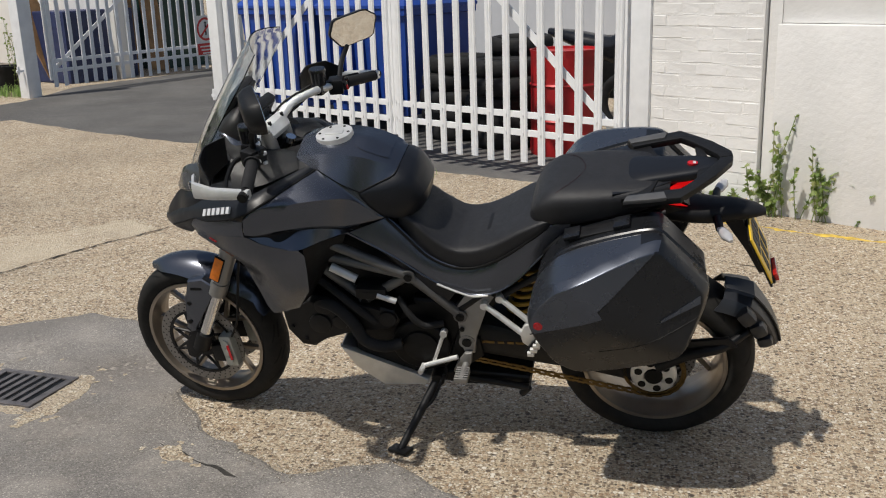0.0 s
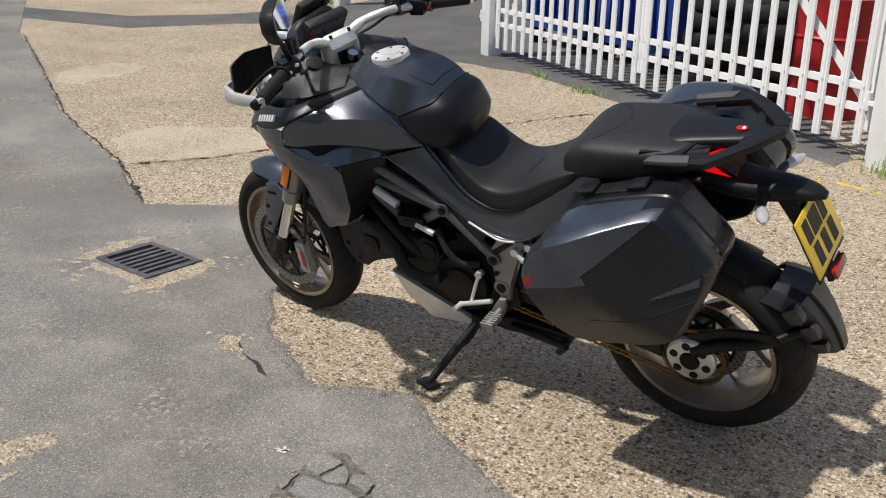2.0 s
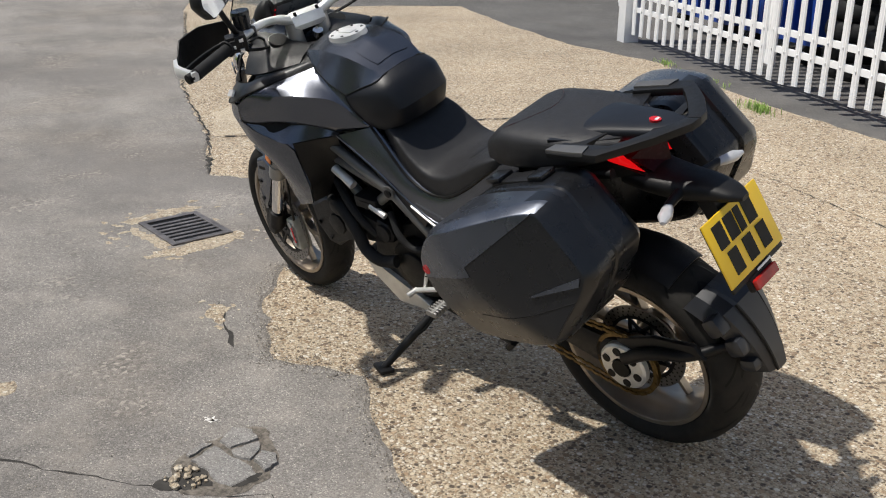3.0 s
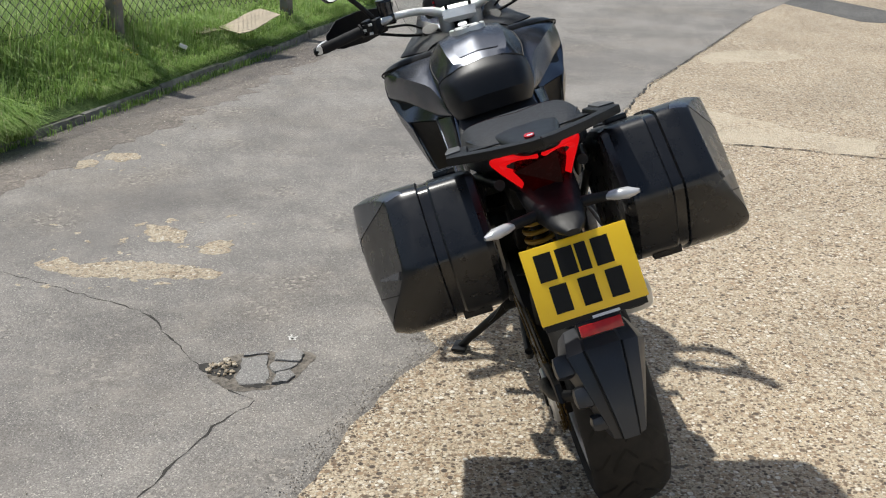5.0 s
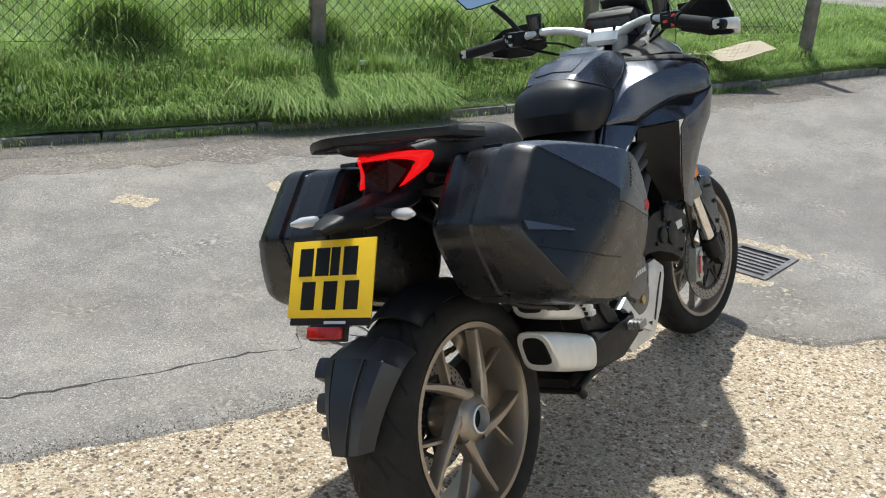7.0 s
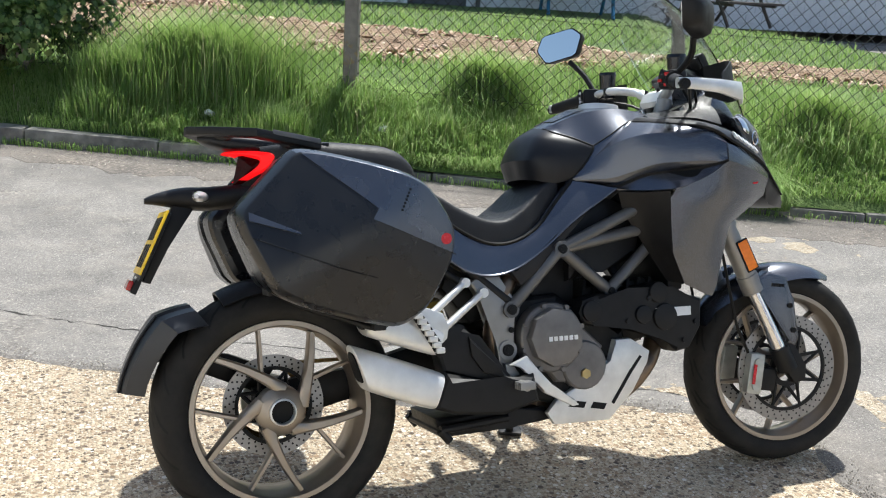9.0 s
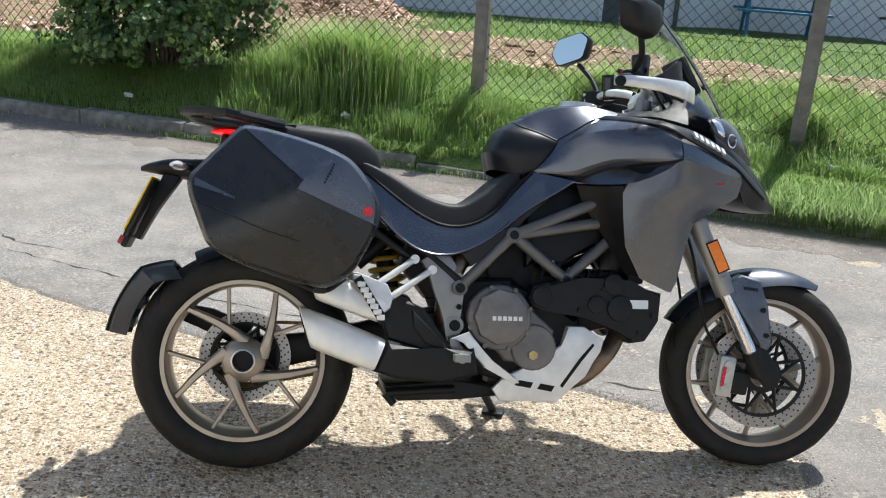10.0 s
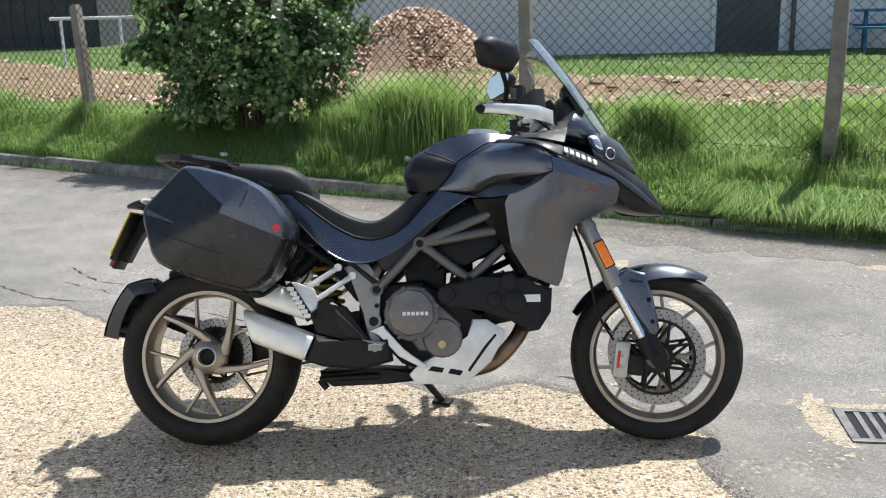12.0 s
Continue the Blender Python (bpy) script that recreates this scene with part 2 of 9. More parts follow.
def prism(bm, outline, y0, y1, bevel=0.0, seg=2):
    """A plate from an outline in x and z, between two y."""
    lo = [bm.verts.new((x, y0, z)) for x, z in outline]
    hi = [bm.verts.new((x, y1, z)) for x, z in outline]
    n = len(lo)
    faces = [bm.faces.new(lo), bm.faces.new(hi[::-1])]
    for k in range(n):
        faces.append(bm.faces.new((lo[k], hi[k], hi[(k + 1) % n], lo[(k + 1) % n])))
    if bevel:
        es = list({e for f in faces[:2] for e in f.edges})
        bmesh.ops.bevel(bm, geom=es, offset=bevel, segments=seg, affect="EDGES", profile=0.6)
    bmesh.ops.recalc_face_normals(bm, faces=bm.faces[:])
    return bm


def flip(bm):
    """Mirrors to the other side of the bike."""
    bmesh.ops.scale(bm, vec=(1, -1, 1), verts=bm.verts[:])
    bmesh.ops.reverse_faces(bm, faces=bm.faces[:])
    return bm


# ---- ground ----
def in_outline(p, outline):
    hit = False
    for (xa, ya), (xb, yb) in zip(outline, outline[1:] + outline[:1]):
        if (ya > p[1]) != (yb > p[1]) and p[0] < (xb - xa) * (p[1] - ya) / (yb - ya) + xa:
            hit = not hit
    return hit


def wavy(a, b, step=0.12, amp=0.02, seed=0):
    """Points from a towards b (b left out) along a rough edge."""
    rng = random.Random(seed + int(1000 * (a[0] + 7 * a[1])))
    a, b = Vector(a), Vector(b)
    n = max(1, int((b - a).length / step))
    side = Vector((-(b - a).y, (b - a).x)).normalized()
    return [a + (b - a) * (k / n) + side * (rng.uniform(-amp, amp) if k else 0) for k in range(n)]


def flat_patch(name, outline, z, thick, material, rough=0.02, step=0.12, parent=None):
    """A thin laid surface with ragged edges that slope to the ground."""
    pts = []
    for k, p in enumerate(outline):
        q = outline[(k + 1) % len(outline)]
        far = max(abs(p[0]), abs(p[1]), abs(q[0]), abs(q[1])) > 9
        pts += wavy(p, q, 3.0 if far else step, 0 if far else rough)
    bm = bmesh.new()
    top = [bm.verts.new((p.x, p.y, z)) for p in pts]
    for tri in tessellate_polygon([[Vector((p.x, p.y, 0)) for p in pts]]):
        bm.faces.new([top[i] for i in tri])
    area = sum(a.x * b.y - b.x * a.y for a, b in zip(pts, pts[1:] + pts[:1]))
    out = []
    for k, p in enumerate(pts):
        d = pts[(k + 1) % len(pts)] - pts[k - 1]
        side = Vector((d.y, -d.x)).normalized() * (1 if area > 0 else -1) * thick * 3.5
        out.append(bm.verts.new((p.x + side.x, p.y + side.y, z - thick - 0.002)))
    for k in range(len(pts)):
        j = (k + 1) % len(pts)
        bm.faces.new((top[k], out[k], out[j], top[j]))
    for fc in bm.faces:
        fc.normal_update()
        if fc.normal.z < 0:
            fc.normal_flip()
    return obj(name, bm, material, parent)


bm = bmesh.new()
bmesh.ops.create_grid(bm, x_segments=2, y_segments=2, size=220)
ground = tagged(obj("ground", bm, AGG), "pale exposed aggregate concrete yard with brown and white pebbles", "ground", kind="structure")

ROAD_EDGE = [(60, -42), (9.2, -4.1), (7.15, -2.85), (5.2, -1.62), (3.85, -0.97), (3.1, -0.5), (2.62, -0.81), (2.0, -0.62), (1.74, -0.43), (1.68, -0.2), (1.77, 0.0), (1.56, 0.26), (1.29, 0.43), (1.12, 0.53), (0.96, 0.45), (0.82, 0.40), (0.56, 0.58), (0.27, 0.73), (0.02, 0.84), (-0.29, 1.01), (-0.51, 1.14), (-0.85, 1.36), (-1.18, 1.66), (-1.55, 1.67), (-4.0, 2.9), (-60, 34)]
KERB = [(-60, 36.5), (-8.0, 8.65), (-3.73, 6.40), (-2.0, 5.42), (-0.1, 4.5), (1.3, 3.85), (2.46, 3.20), (3.68, 2.56), (4.89, 2.06), (6.27, 1.50), (7.1, 1.19), (7.7, 0.99), (8.65, 0.64), (9.5, 0.28), (10.3, 0.08), (10.9, 0.35), (11.2, 1.4), (11.5, 12), (14, 60)]
road = tagged(flat_patch("road", ROAD_EDGE + [(-60, 37)] + KERB[1:] + [(80, 60), (80, -42)], 0.006, 0.006, ASPHALT, 0.016, 0.06), "worn grey asphalt road with stains, cracks and ragged edges", "road", kind="structure")
STRIP = [(0.3, -3.75), (0.35, -3.5), (0.88, -3.95), (1.72, -4.3), (2.48, -4.73), (3.37, -5.3), (4.6, -5.55), (6.0, -6.2), (7.35, -6.95), (8.0, -6.3), (8.64, -5.15), (11.0, -4.9), (12.0, -5.6), (9.54, -5.95), (8.8, -6.9), (8.33, -8.6), (8.6, -10.2), (7.2, -13.5), (2.0, -13.5), (2.0, -7.5)]
yard = tagged(flat_patch("pavement", STRIP, 0.005, 0.005, ASPHALT_DARK, 0.02), "dark asphalt apron running under the white gates", "pavement", kind="structure")

# dirt lies in a ragged band along the kerb
GUTTER = [(-7.0, 8.02), (-3.73, 6.30)] + [(x, kerb_at + 0.06) for x, kerb_at in KERB[3:12]] + [(7.6, 0.60), (6.2, 1.02), (5.0, 1.42), (4.2, 1.75), (3.5, 2.05), (2.9, 2.35), (2.3, 2.60), (1.7, 2.95), (1.1, 3.30), (0.3, 3.72), (-0.6, 4.25), (-1.5, 4.72), (-2.6, 5.35), (-4.2, 6.1), (-7.0, 7.6)]
gutter = flat_patch("gutter_dirt", GUTTER, 0.0085, 0.003, ASPHALT_GUTTER, 0.09, 0.09, road)


# ---- verge ----
def kerb_y(x):
    for (xa, ya), (xb, yb) in zip(KERB, KERB[1:]):
        if xa <= x <= xb:
            return ya + (yb - ya) * (x - xa) / (xb - xa)
    return KERB[-1][1]


def kerb_stones():
    root = tagged(empty("kerb"), "weathered grey concrete kerb with moss beside the grass verge", "kerb", kind="structure")
    mat = plain("kerb_concrete", (0.215, 0.203, 0.180), 0.92, 0, 0.5, 9, 0.8)
    line = [Vector((*p, 0)) for p in KERB[1:-1]]
    dense = curve_pts(line, 6)
    walk_pts, acc, last = [dense[0]], 0.0, dense[0]
    for p in dense[1:]:
        while (p - last).length + acc >= 0.914:
            d = (p - last).normalized()
            last = last + d * (0.914 - acc)
            walk_pts.append(last.copy())
            acc = 0.0
        acc += (p - last).length
        last = p
    bm = bmesh.new()
    box(bm, (0.004, 0.0, -0.05), (0.908, 0.13, 0.070), bevel=0.016)
    first = obj("kerb_stone", bm, mat, root, smooth=40)
    rng = random.Random(4)
    for k, (a, b) in enumerate(zip(walk_pts, walk_pts[1:])):
        ob = first if k == 0 else new("kerb_stone", first.data)
        ob.parent = root
        d = b - a
        ob.matrix_basis = pose(a.x, a.y, rng.uniform(-0.016, 0.008) + (0.040 if a.x < 0.3 else 0.0), rng.uniform(-3, 3), rng.uniform(-0.7, 0.7), math.degrees(math.atan2(d.y, d.x)) + rng.uniform(-0.6, 0.6))
    return root


kerb = kerb_stones()


def bank_height(x, y):
    """Height of the grass bank and the field behind the kerb."""
    d = (y - kerb_y(min(x, 10.9))) * 0.9
    h = 0.050 + 0.342 * min(1.0, max(0.0, d / 0.75)) ** 0.8
    h += 0.03 * noise.noise(Vector((x * 1.3, y * 1.3, 0))) * min(1, max(0, d)) + 0.02 * noise.noise(Vector((x * 4, y * 4, 2)))
    return h


def verge():
    bm = bmesh.new()
    offs = [0.02, 0.11, 0.22, 0.35, 0.5, 0.65, 0.8, 1.0, 1.3, 1.7, 2.2, 2.8, 3.6, 4.6, 6, 8, 11, 15, 22, 40, 90]
    xs = [-60, -30, -18, -12, -9, -7.5] + [-6 + 0.25 * k for k in range(60)] + [9.25 + 0.25 * k for k in range(8)]
    rows = [[bm.verts.new((x, kerb_y(x) + o, bank_height(x, kerb_y(x) + o))) for o in offs] for x in xs]
    for a, b in zip(rows, rows[1:]):
        for k in range(len(offs) - 1):
            bm.faces.new((a[k], b[k], b[k + 1], a[k + 1]))
    return tagged(obj("grass_bank", bm, FIELD, smooth=180), "sunlit green grass bank rising behind the kerb", "ground", kind="structure")


bank = verge()

# ---- motorcycle ----
LEAN, STEER, RAKE = 17.3, -8.0, 25.0
paint = Nodes("matt_grey_metallic_paint", 0.27, 0.90)
BODY = paint.base(paint.ramp(paint.noise(6.0), (0.3, (0.112, 0.120, 0.140)), (0.7, (0.126, 0.135, 0.158)))).mat
BODY_DARK = plain("satin_dark_paint", (0.009, 0.010, 0.013), 0.40, 0.0, 0.10, 5.0, Specular_IOR_Level=0.3)
PLASTIC = plain("black_plastic", (0.0075, 0.0075, 0.008), 0.48, 0.0, 0.25, 22.0, 0.15, Specular_IOR_Level=0.28)
GLOSS = plain("black_gloss", (0.012, 0.012, 0.013), 0.18, 0.0, 0.2, 10.0)
LEATHER = plain("seat_vinyl", (0.017, 0.017, 0.0185), 0.50, 0.0, 0.15, 30.0, 0.35, Specular_IOR_Level=0.35)
RUBBER = plain("tyre_rubber", (0.017, 0.017, 0.0175), 0.72, 0.0, 0.3, 12.0, 0.25, Specular_IOR_Level=0.22)
tyre_n = Nodes("dusty_tyre_rubber", 0.75, Specular_IOR_Level=0.2)
tyre_n.base(tyre_n.ramp(tyre_n.noise(14, 6, 0.7), (0.35, (0.014, 0.0138, 0.0135)), (0.75, (0.030, 0.0275, 0.024))))
tyre_n.bump(tyre_n.noise(300, 3), 0.15, 0.001)
TYRE = tyre_n.mat
SATIN = plain("satin_black_plastic", (0.020, 0.022, 0.027), 0.36, 0.0, 0.15, 12.0, Specular_IOR_Level=0.5)
BRONZE = plain("bronze_wheel_paint", (0.33, 0.285, 0.235), 0.36, 0.78, 0.10, 9.0)
CALIPER = plain("caliper_alloy", (0.44, 0.45, 0.42), 0.42, 0.55, 0.15, 30.0)
CAST = plain("grey_cast_plate", (0.27, 0.265, 0.255), 0.42, 0.6, 0.12, 14.0)
ALLOY = plain("cast_alloy", (0.68, 0.68, 0.665), 0.42, 0.55, 0.12, 18.0)
BRUSHED = plain("brushed_can_steel", (0.74, 0.73, 0.70), 0.38, 0.45, 0.08, 20.0)
CHROME = plain("polished_steel", (0.72, 0.72, 0.73), 0.12, 1.0, 0.05, 20.0)
FRAME = plain("frame_grey_paint", (0.13, 0.128, 0.125), 0.45, 0.5, 0.12, 14.0)
CASING = plain("engine_casing_paint", (0.16, 0.152, 0.145), 0.48, 0.45, 0.15, 20.0, 0.1)
DARKMETAL = plain("dark_engine_metal", (0.012, 0.012, 0.012), 0.5, 0.5, 0.4, 16.0, 0.2, Specular_IOR_Level=0.3)
DISC = plain("brake_disc_steel", (0.30, 0.29, 0.28), 0.38, 1.0, 0.1, 40.0)
PIPE = plain("heated_header_steel", (0.20, 0.15, 0.11), 0.35, 0.9, 0.35, 18.0)
GOLD = plain("gold_chain_steel", (0.15, 0.10, 0.036), 0.45, 0.85, 0.3, 60.0)
YELLOW = plain("yellow_spring_paint", (0.40, 0.25, 0.03), 0.4, 0.1, 0.2, 30.0)
AMBER = plain("amber_reflector", (0.85, 0.22, 0.015), 0.18, 0.0, 0.12, 60.0)
SMOKED = plain("smoked_red_lens", (0.030, 0.001, 0.001), 0.25, 0.0, 0.2, 40.0, Specular_IOR_Level=0.12)
REDLENS = plain("red_reflector", (0.35, 0.012, 0.01), 0.15, 0.0, 0.2, 60.0)
CLEAR = plain("smoked_clear_lens", (0.55, 0.55, 0.56), 0.10, 0.3, 0.1, 40.0)
PLATE = plain("yellow_plate", (0.86, 0.56, 0.015), 0.38, 0.0, 0.05, 6.0)
INK = plain("black_ink", (0.006, 0.006, 0.006), 0.5, 0.0, 0.1, 30.0, Specular_IOR_Level=0.2)
BADGE = plain("red_badge", (0.50, 0.015, 0.02), 0.25, 0.0, 0.1, 60.0)
LETTER = plain("silver_lettering", (0.72, 0.72, 0.72), 0.35, 0.3, 0.05, 60.0)
MIRROR = Nodes("mirror_glass", 0.03, 1.0).base((0.86, 0.88, 0.90)).mat
LAMP = Nodes("lit_rear_lamp", 0.2, 0.0, Emission_Color=(1.0, 0.008, 0.010, 1), Emission_Strength=0.62, Specular_IOR_Level=0.15).base((0.14, 0.002, 0.002)).mat
SCREEN = Nodes("smoked_screen", 0.03, 0.0, Transmission_Weight=1.0, IOR=1.38).base((0.90, 0.92, 0.91)).mat
HEADGLASS = plain("headlight_glass", (0.06, 0.065, 0.07), 0.04, 0.1, 0.3, 25.0)
TFT = plain("dark_display", (0.05, 0.056, 0.066), 0.3, 0.0, 0.2, 20.0, Specular_IOR_Level=0.25)

bike = tagged(empty("motorcycle", pose(0, -0.033, 0.006, -LEAN, 0, 0)), "matt dark grey touring motorcycle with panniers on its side stand", "motorcycle")
AXIS_P = Vector((1.19, 0, 1.0))
AXIS_D = Vector((-math.sin(radians(RAKE)), 0, math.cos(radians(RAKE))))
S = Matrix.Translation(AXIS_P) @ Matrix.Rotation(radians(STEER), 4, AXIS_D) @ Matrix.Translation(-AXIS_P)
FA = Vector((1.567, 0, 0.298))
RA = Vector((0, 0, 0.316))


def steered(bm):
    bmesh.ops.transform(bm, matrix=S, verts=bm.verts[:])
    return bm


def ring(x, hw, zt, zb, p=2.4, n=24, zc=None, y0=0.0):
    """A rounded cross-section at x."""
    zc = (zt + zb) / 2 if zc is None else zc
    out = []
    for k in range(n):
        a = 2 * math.pi * (k + 0.5) / n
        c, s = math.cos(a), math.sin(a)
        y = hw * math.copysign(abs(c) ** (2 / p), c)
        z = math.copysign(abs(s) ** (2 / p), s)
        out.append((x, y0 + y, zc + z * ((zt - zc) if s > 0 else (zc - zb))))
    return out


def smooth_rings(rows, n=4, p=2.4, count=24, zc=None):
    """Cross-sections glided from a few rows of x, half width, top and bottom."""
    ctrl = [Vector(r[:3]) for r in rows]
    lows = [Vector((r[0], r[3], 0)) for r in rows]
    a, b = curve_pts(ctrl, n), curve_pts(lows, n)
    return [ring(u.x, max(0.004, u.y), u.z, v.y, p, count, None if zc is None else v.y + (u.z - v.y) * zc) for u, v in zip(a, b)]


def body(name, rows, mat, label="", n=4, p=2.4, zc=None, parent=None, count=24):
    bm = bmesh.new()
    loft(bm, smooth_rings(rows, n, p, count, zc))
    bmesh.ops.recalc_face_normals(bm, faces=bm.faces[:])
    return part(name, bm, mat, parent or bike, label, 50)


def both(make, name, mat, parent, label="", smooth=35):
    """A part and its mirror image."""
    return [part(name, make(bmesh.new()), mat, parent, label, smooth), part(name, flip(make(bmesh.new())), mat, parent, label, smooth)]


def thicken(bm, faces, thick):
    """Gives a sheet a thickness behind its faces."""
    bm.normal_update()
    verts = {}
    for f in faces:
        for v in f.verts:
            verts[v] = v.normal.copy()
    back = {v: bm.verts.new(v.co - n * thick) for v, n in verts.items()}
    rim = [e for e in {e for f in faces for e in f.edges} if len(e.link_faces) == 1]
    for f in faces:
        bm.faces.new([back[v] for v in reversed(f.verts)])
    for e in rim:
        loop = e.link_loops[0]
        a, b = loop.vert, loop.link_loop_next.vert
        bm.faces.new((b, a, back[a], back[b]))
    return bm


def sheet(bm, cols, thick=0.004):
    """A curved sheet through rows of points, given a thickness along its normals."""
    grid = [[bm.verts.new(Vector(p)) for p in c] for c in cols]
    for a, b in zip(grid, grid[1:]):
        for k in range(len(a) - 1):
            bm.faces.new((a[k], a[k + 1], b[k + 1], b[k]))
    thicken(bm, bm.faces[:], thick)
    bmesh.ops.recalc_face_normals(bm, faces=bm.faces[:])
    return bm


def cage(bm, pts, faces, thick=0.006, level=2):
    """A panel from a few corner points, rounded by subdivision and given thickness."""
    vs = [bm.verts.new(Vector(p)) for p in pts]
    for f in faces:
        bm.faces.new([vs[i] for i in f])
    bmesh.ops.recalc_face_normals(bm, faces=bm.faces[:])
    if sum(f.normal.y * f.calc_area() for f in bm.faces) < 0:
        bmesh.ops.reverse_faces(bm, faces=bm.faces[:])
    for _ in range(level):
        bmesh.ops.subdivide_edges(bm, edges=bm.edges[:], cuts=1, use_grid_fill=True, smooth=0.28)
    thicken(bm, bm.faces[:], thick)
    bmesh.ops.recalc_face_normals(bm, faces=bm.faces[:])
    return bm


# wheels
def tyre_profile(outer, rim, half):
    pts = []
    for k in range(17):
        a = math.pi * (k / 16 - 0.5)
        pts.append((outer - half * 0.62 * (1 - math.cos(a)) - (0.0 if abs(a) < 1.2 else (abs(a) - 1.2) * 0.02), half * math.sin(a)))
    pts += [(rim + 0.012, half * 0.86), (rim - 0.002, half * 0.70), (rim - 0.002, -half * 0.70), (rim + 0.012, -half * 0.86)]
    return pts


def wheel(name, centre, outer, half, spokes, hub_r, steer, twin):
    m = Matrix.Translation(centre)
    rim_r = 0.222
    rw = half * 0.80
    bm = bmesh.new()
    side = [(rim_r + 0.008, rw), (rim_r + 0.007, rw + 0.006), (rim_r - 0.005, rw + 0.006), (rim_r - 0.008, rw + 0.001), (rim_r - 0.0085, rw * 0.62), (rim_r - 0.014, rw * 0.45), (rim_r - 0.016, 0.010)]
    lathe(bm, side + [(r, -y) for r, y in reversed(side)] + [(rim_r - 0.003, -rw * 0.4), (rim_r - 0.003, rw * 0.4)], 72)
    bmesh.ops.recalc_face_normals(bm, faces=bm.faces[:])
    bmesh.ops.transform(bm, matrix=m, verts=bm.verts[:])
    w = part(name, steered(bm) if steer else bm, BRONZE, bike, "bronze painted alloy wheel with forked spokes", 40)
    y0 = -0.034 if not steer else 0.0
    def arm(bm, a0, r0, a1, r1, w0, w1, ya, yb, deep, bow):
        """One spoke from one polar place to another, bowed and tapered."""
        p, e = Vector((r0 * math.cos(a0), 0, r0 * math.sin(a0))), Vector((r1 * math.cos(a1), 0, r1 * math.sin(a1)))
        d = (e - p).normalized()
        n = Vector((-d.z, 0, d.x))
        q = []
        for seg in range(8):
            t = seg / 7
            c = p.lerp(e, t) + n * bow * math.sin(math.pi * t)
            wd, yy = w0 + (w1 - w0) * t ** 0.7, ya + (yb - ya) * t ** 1.5
            q.append([c + n * wd + Vector((0, yy + deep, 0)), c + n * wd * 0.92 + Vector((0, yy - deep * 0.45, 0)), c + n * wd * 0.6 + Vector((0, yy - deep * 0.7, 0)), c - n * wd * 0.6 + Vector((0, yy - deep * 0.7, 0)), c - n * wd * 0.92 + Vector((0, yy - deep * 0.45, 0)), c - n * wd + Vector((0, yy + deep, 0))])
        loft(bm, q)

    for k in range(spokes):
        bm = bmesh.new()
        base = 2 * math.pi * k / spokes + radians(66)
        if steer:
            arm(bm, base, hub_r * 0.7, base + 0.03, 0.105, 0.012, 0.010, 0.0, 0.0, 0.014, 0.0)
            for side in (-1, 1):
                arm(bm, base + 0.02 * side, 0.095, base + 0.31 * side, rim_r - 0.010, 0.0075, 0.0052, 0.0, 0.0, 0.013, 0.0)
        else:
            arm(bm, base - radians(58), 0.052, base, rim_r - 0.011, 0.0185, 0.0078, y0 - 0.030, -0.056, 0.018, -0.007)
            arm(bm, base - radians(20), 0.092, base - radians(35), rim_r - 0.011, 0.0062, 0.0052, y0 - 0.014, -0.048, 0.014, 0.0)
        bmesh.ops.recalc_face_normals(bm, faces=bm.faces[:])
        bmesh.ops.transform(bm, matrix=m, verts=bm.verts[:])
        part("spoke", steered(bm) if steer else bm, BRONZE, w, "", 40)
    bm = bmesh.new()
    lathe(bm, [(hub_r * 0.6, y0 - 0.030), (hub_r * 0.86, y0 - 0.030), (hub_r, y0 - 0.016), (hub_r, 0.05), (hub_r * 0.55, 0.055)], 32)
    bmesh.ops.recalc_face_normals(bm, faces=bm.faces[:])
    bmesh.ops.transform(bm, matrix=m, verts=bm.verts[:])
    part("hub", steered(bm) if steer else bm, BRONZE, w, "", 40)
    bm = bmesh.new()
    lathe(bm, tyre_profile(outer, rim_r, half), 96, m)
    part("tyre", steered(bm) if steer else bm, TYRE, w, "black road tyre with curved tread grooves", 60)
    # tread grooves: a hooked chevron and a short shoulder cut at each pitch
    bm = bmesh.new()

    def cut(line, side, a, width):
        prev = None
        for j in range(13):
            q = j / 12 * (len(line) - 1)
            i = min(int(q), len(line) - 2)
            u = [line[i][k] + (line[i + 1][k] - line[i][k]) * (q - i) for k in (0, 1)]
            du = [line[i + 1][k] - line[i][k] for k in (0, 1)]
            ph, ang = side * math.pi * 0.5 * u[1], a + u[0]
            rr = outer - half * 0.62 * (1 - math.cos(ph)) + 0.0006
            c = Vector((rr * math.cos(ang), half * math.sin(ph), rr * math.sin(ang)))
            tang = Vector((-math.sin(ang), 0, math.cos(ang)))
            across = Vector((0, side, 0))
            go = (tang * du[0] * outer + across * du[1] * half * 1.4).normalized()
            n = Vector((math.cos(ang) * math.cos(ph), math.sin(ph), math.sin(ang) * math.cos(ph)))
            w_ = go.cross(n).normalized() * width * (0.55 if j in (0, 12) else 1.0)
            cur = (bm.verts.new(c + w_), bm.verts.new(c - w_))
            if prev:
                bm.faces.new((prev[0], prev[1], cur[1], cur[0]))
            prev = cur

    pitch = 2 * math.pi / 19
    for k in range(19):
        for side in (-1, 1):
            a = pitch * k + (pitch / 2 if side > 0 else 0)
            cut([(0.11, -0.06), (0.0, 0.08), (0.10, 0.26), (0.21, 0.36)], side, a, 0.0034)
            cut([(0.03, 0.34), (0.16, 0.54), (0.25, 0.74)], side, a, 0.0030)
    bmesh.ops.transform(bm, matrix=m, verts=bm.verts[:])
    tread = part("tread_groove", steered(bm) if steer else bm, INK, w, "", None)
    tread["kind"] = "stuff"
    return w


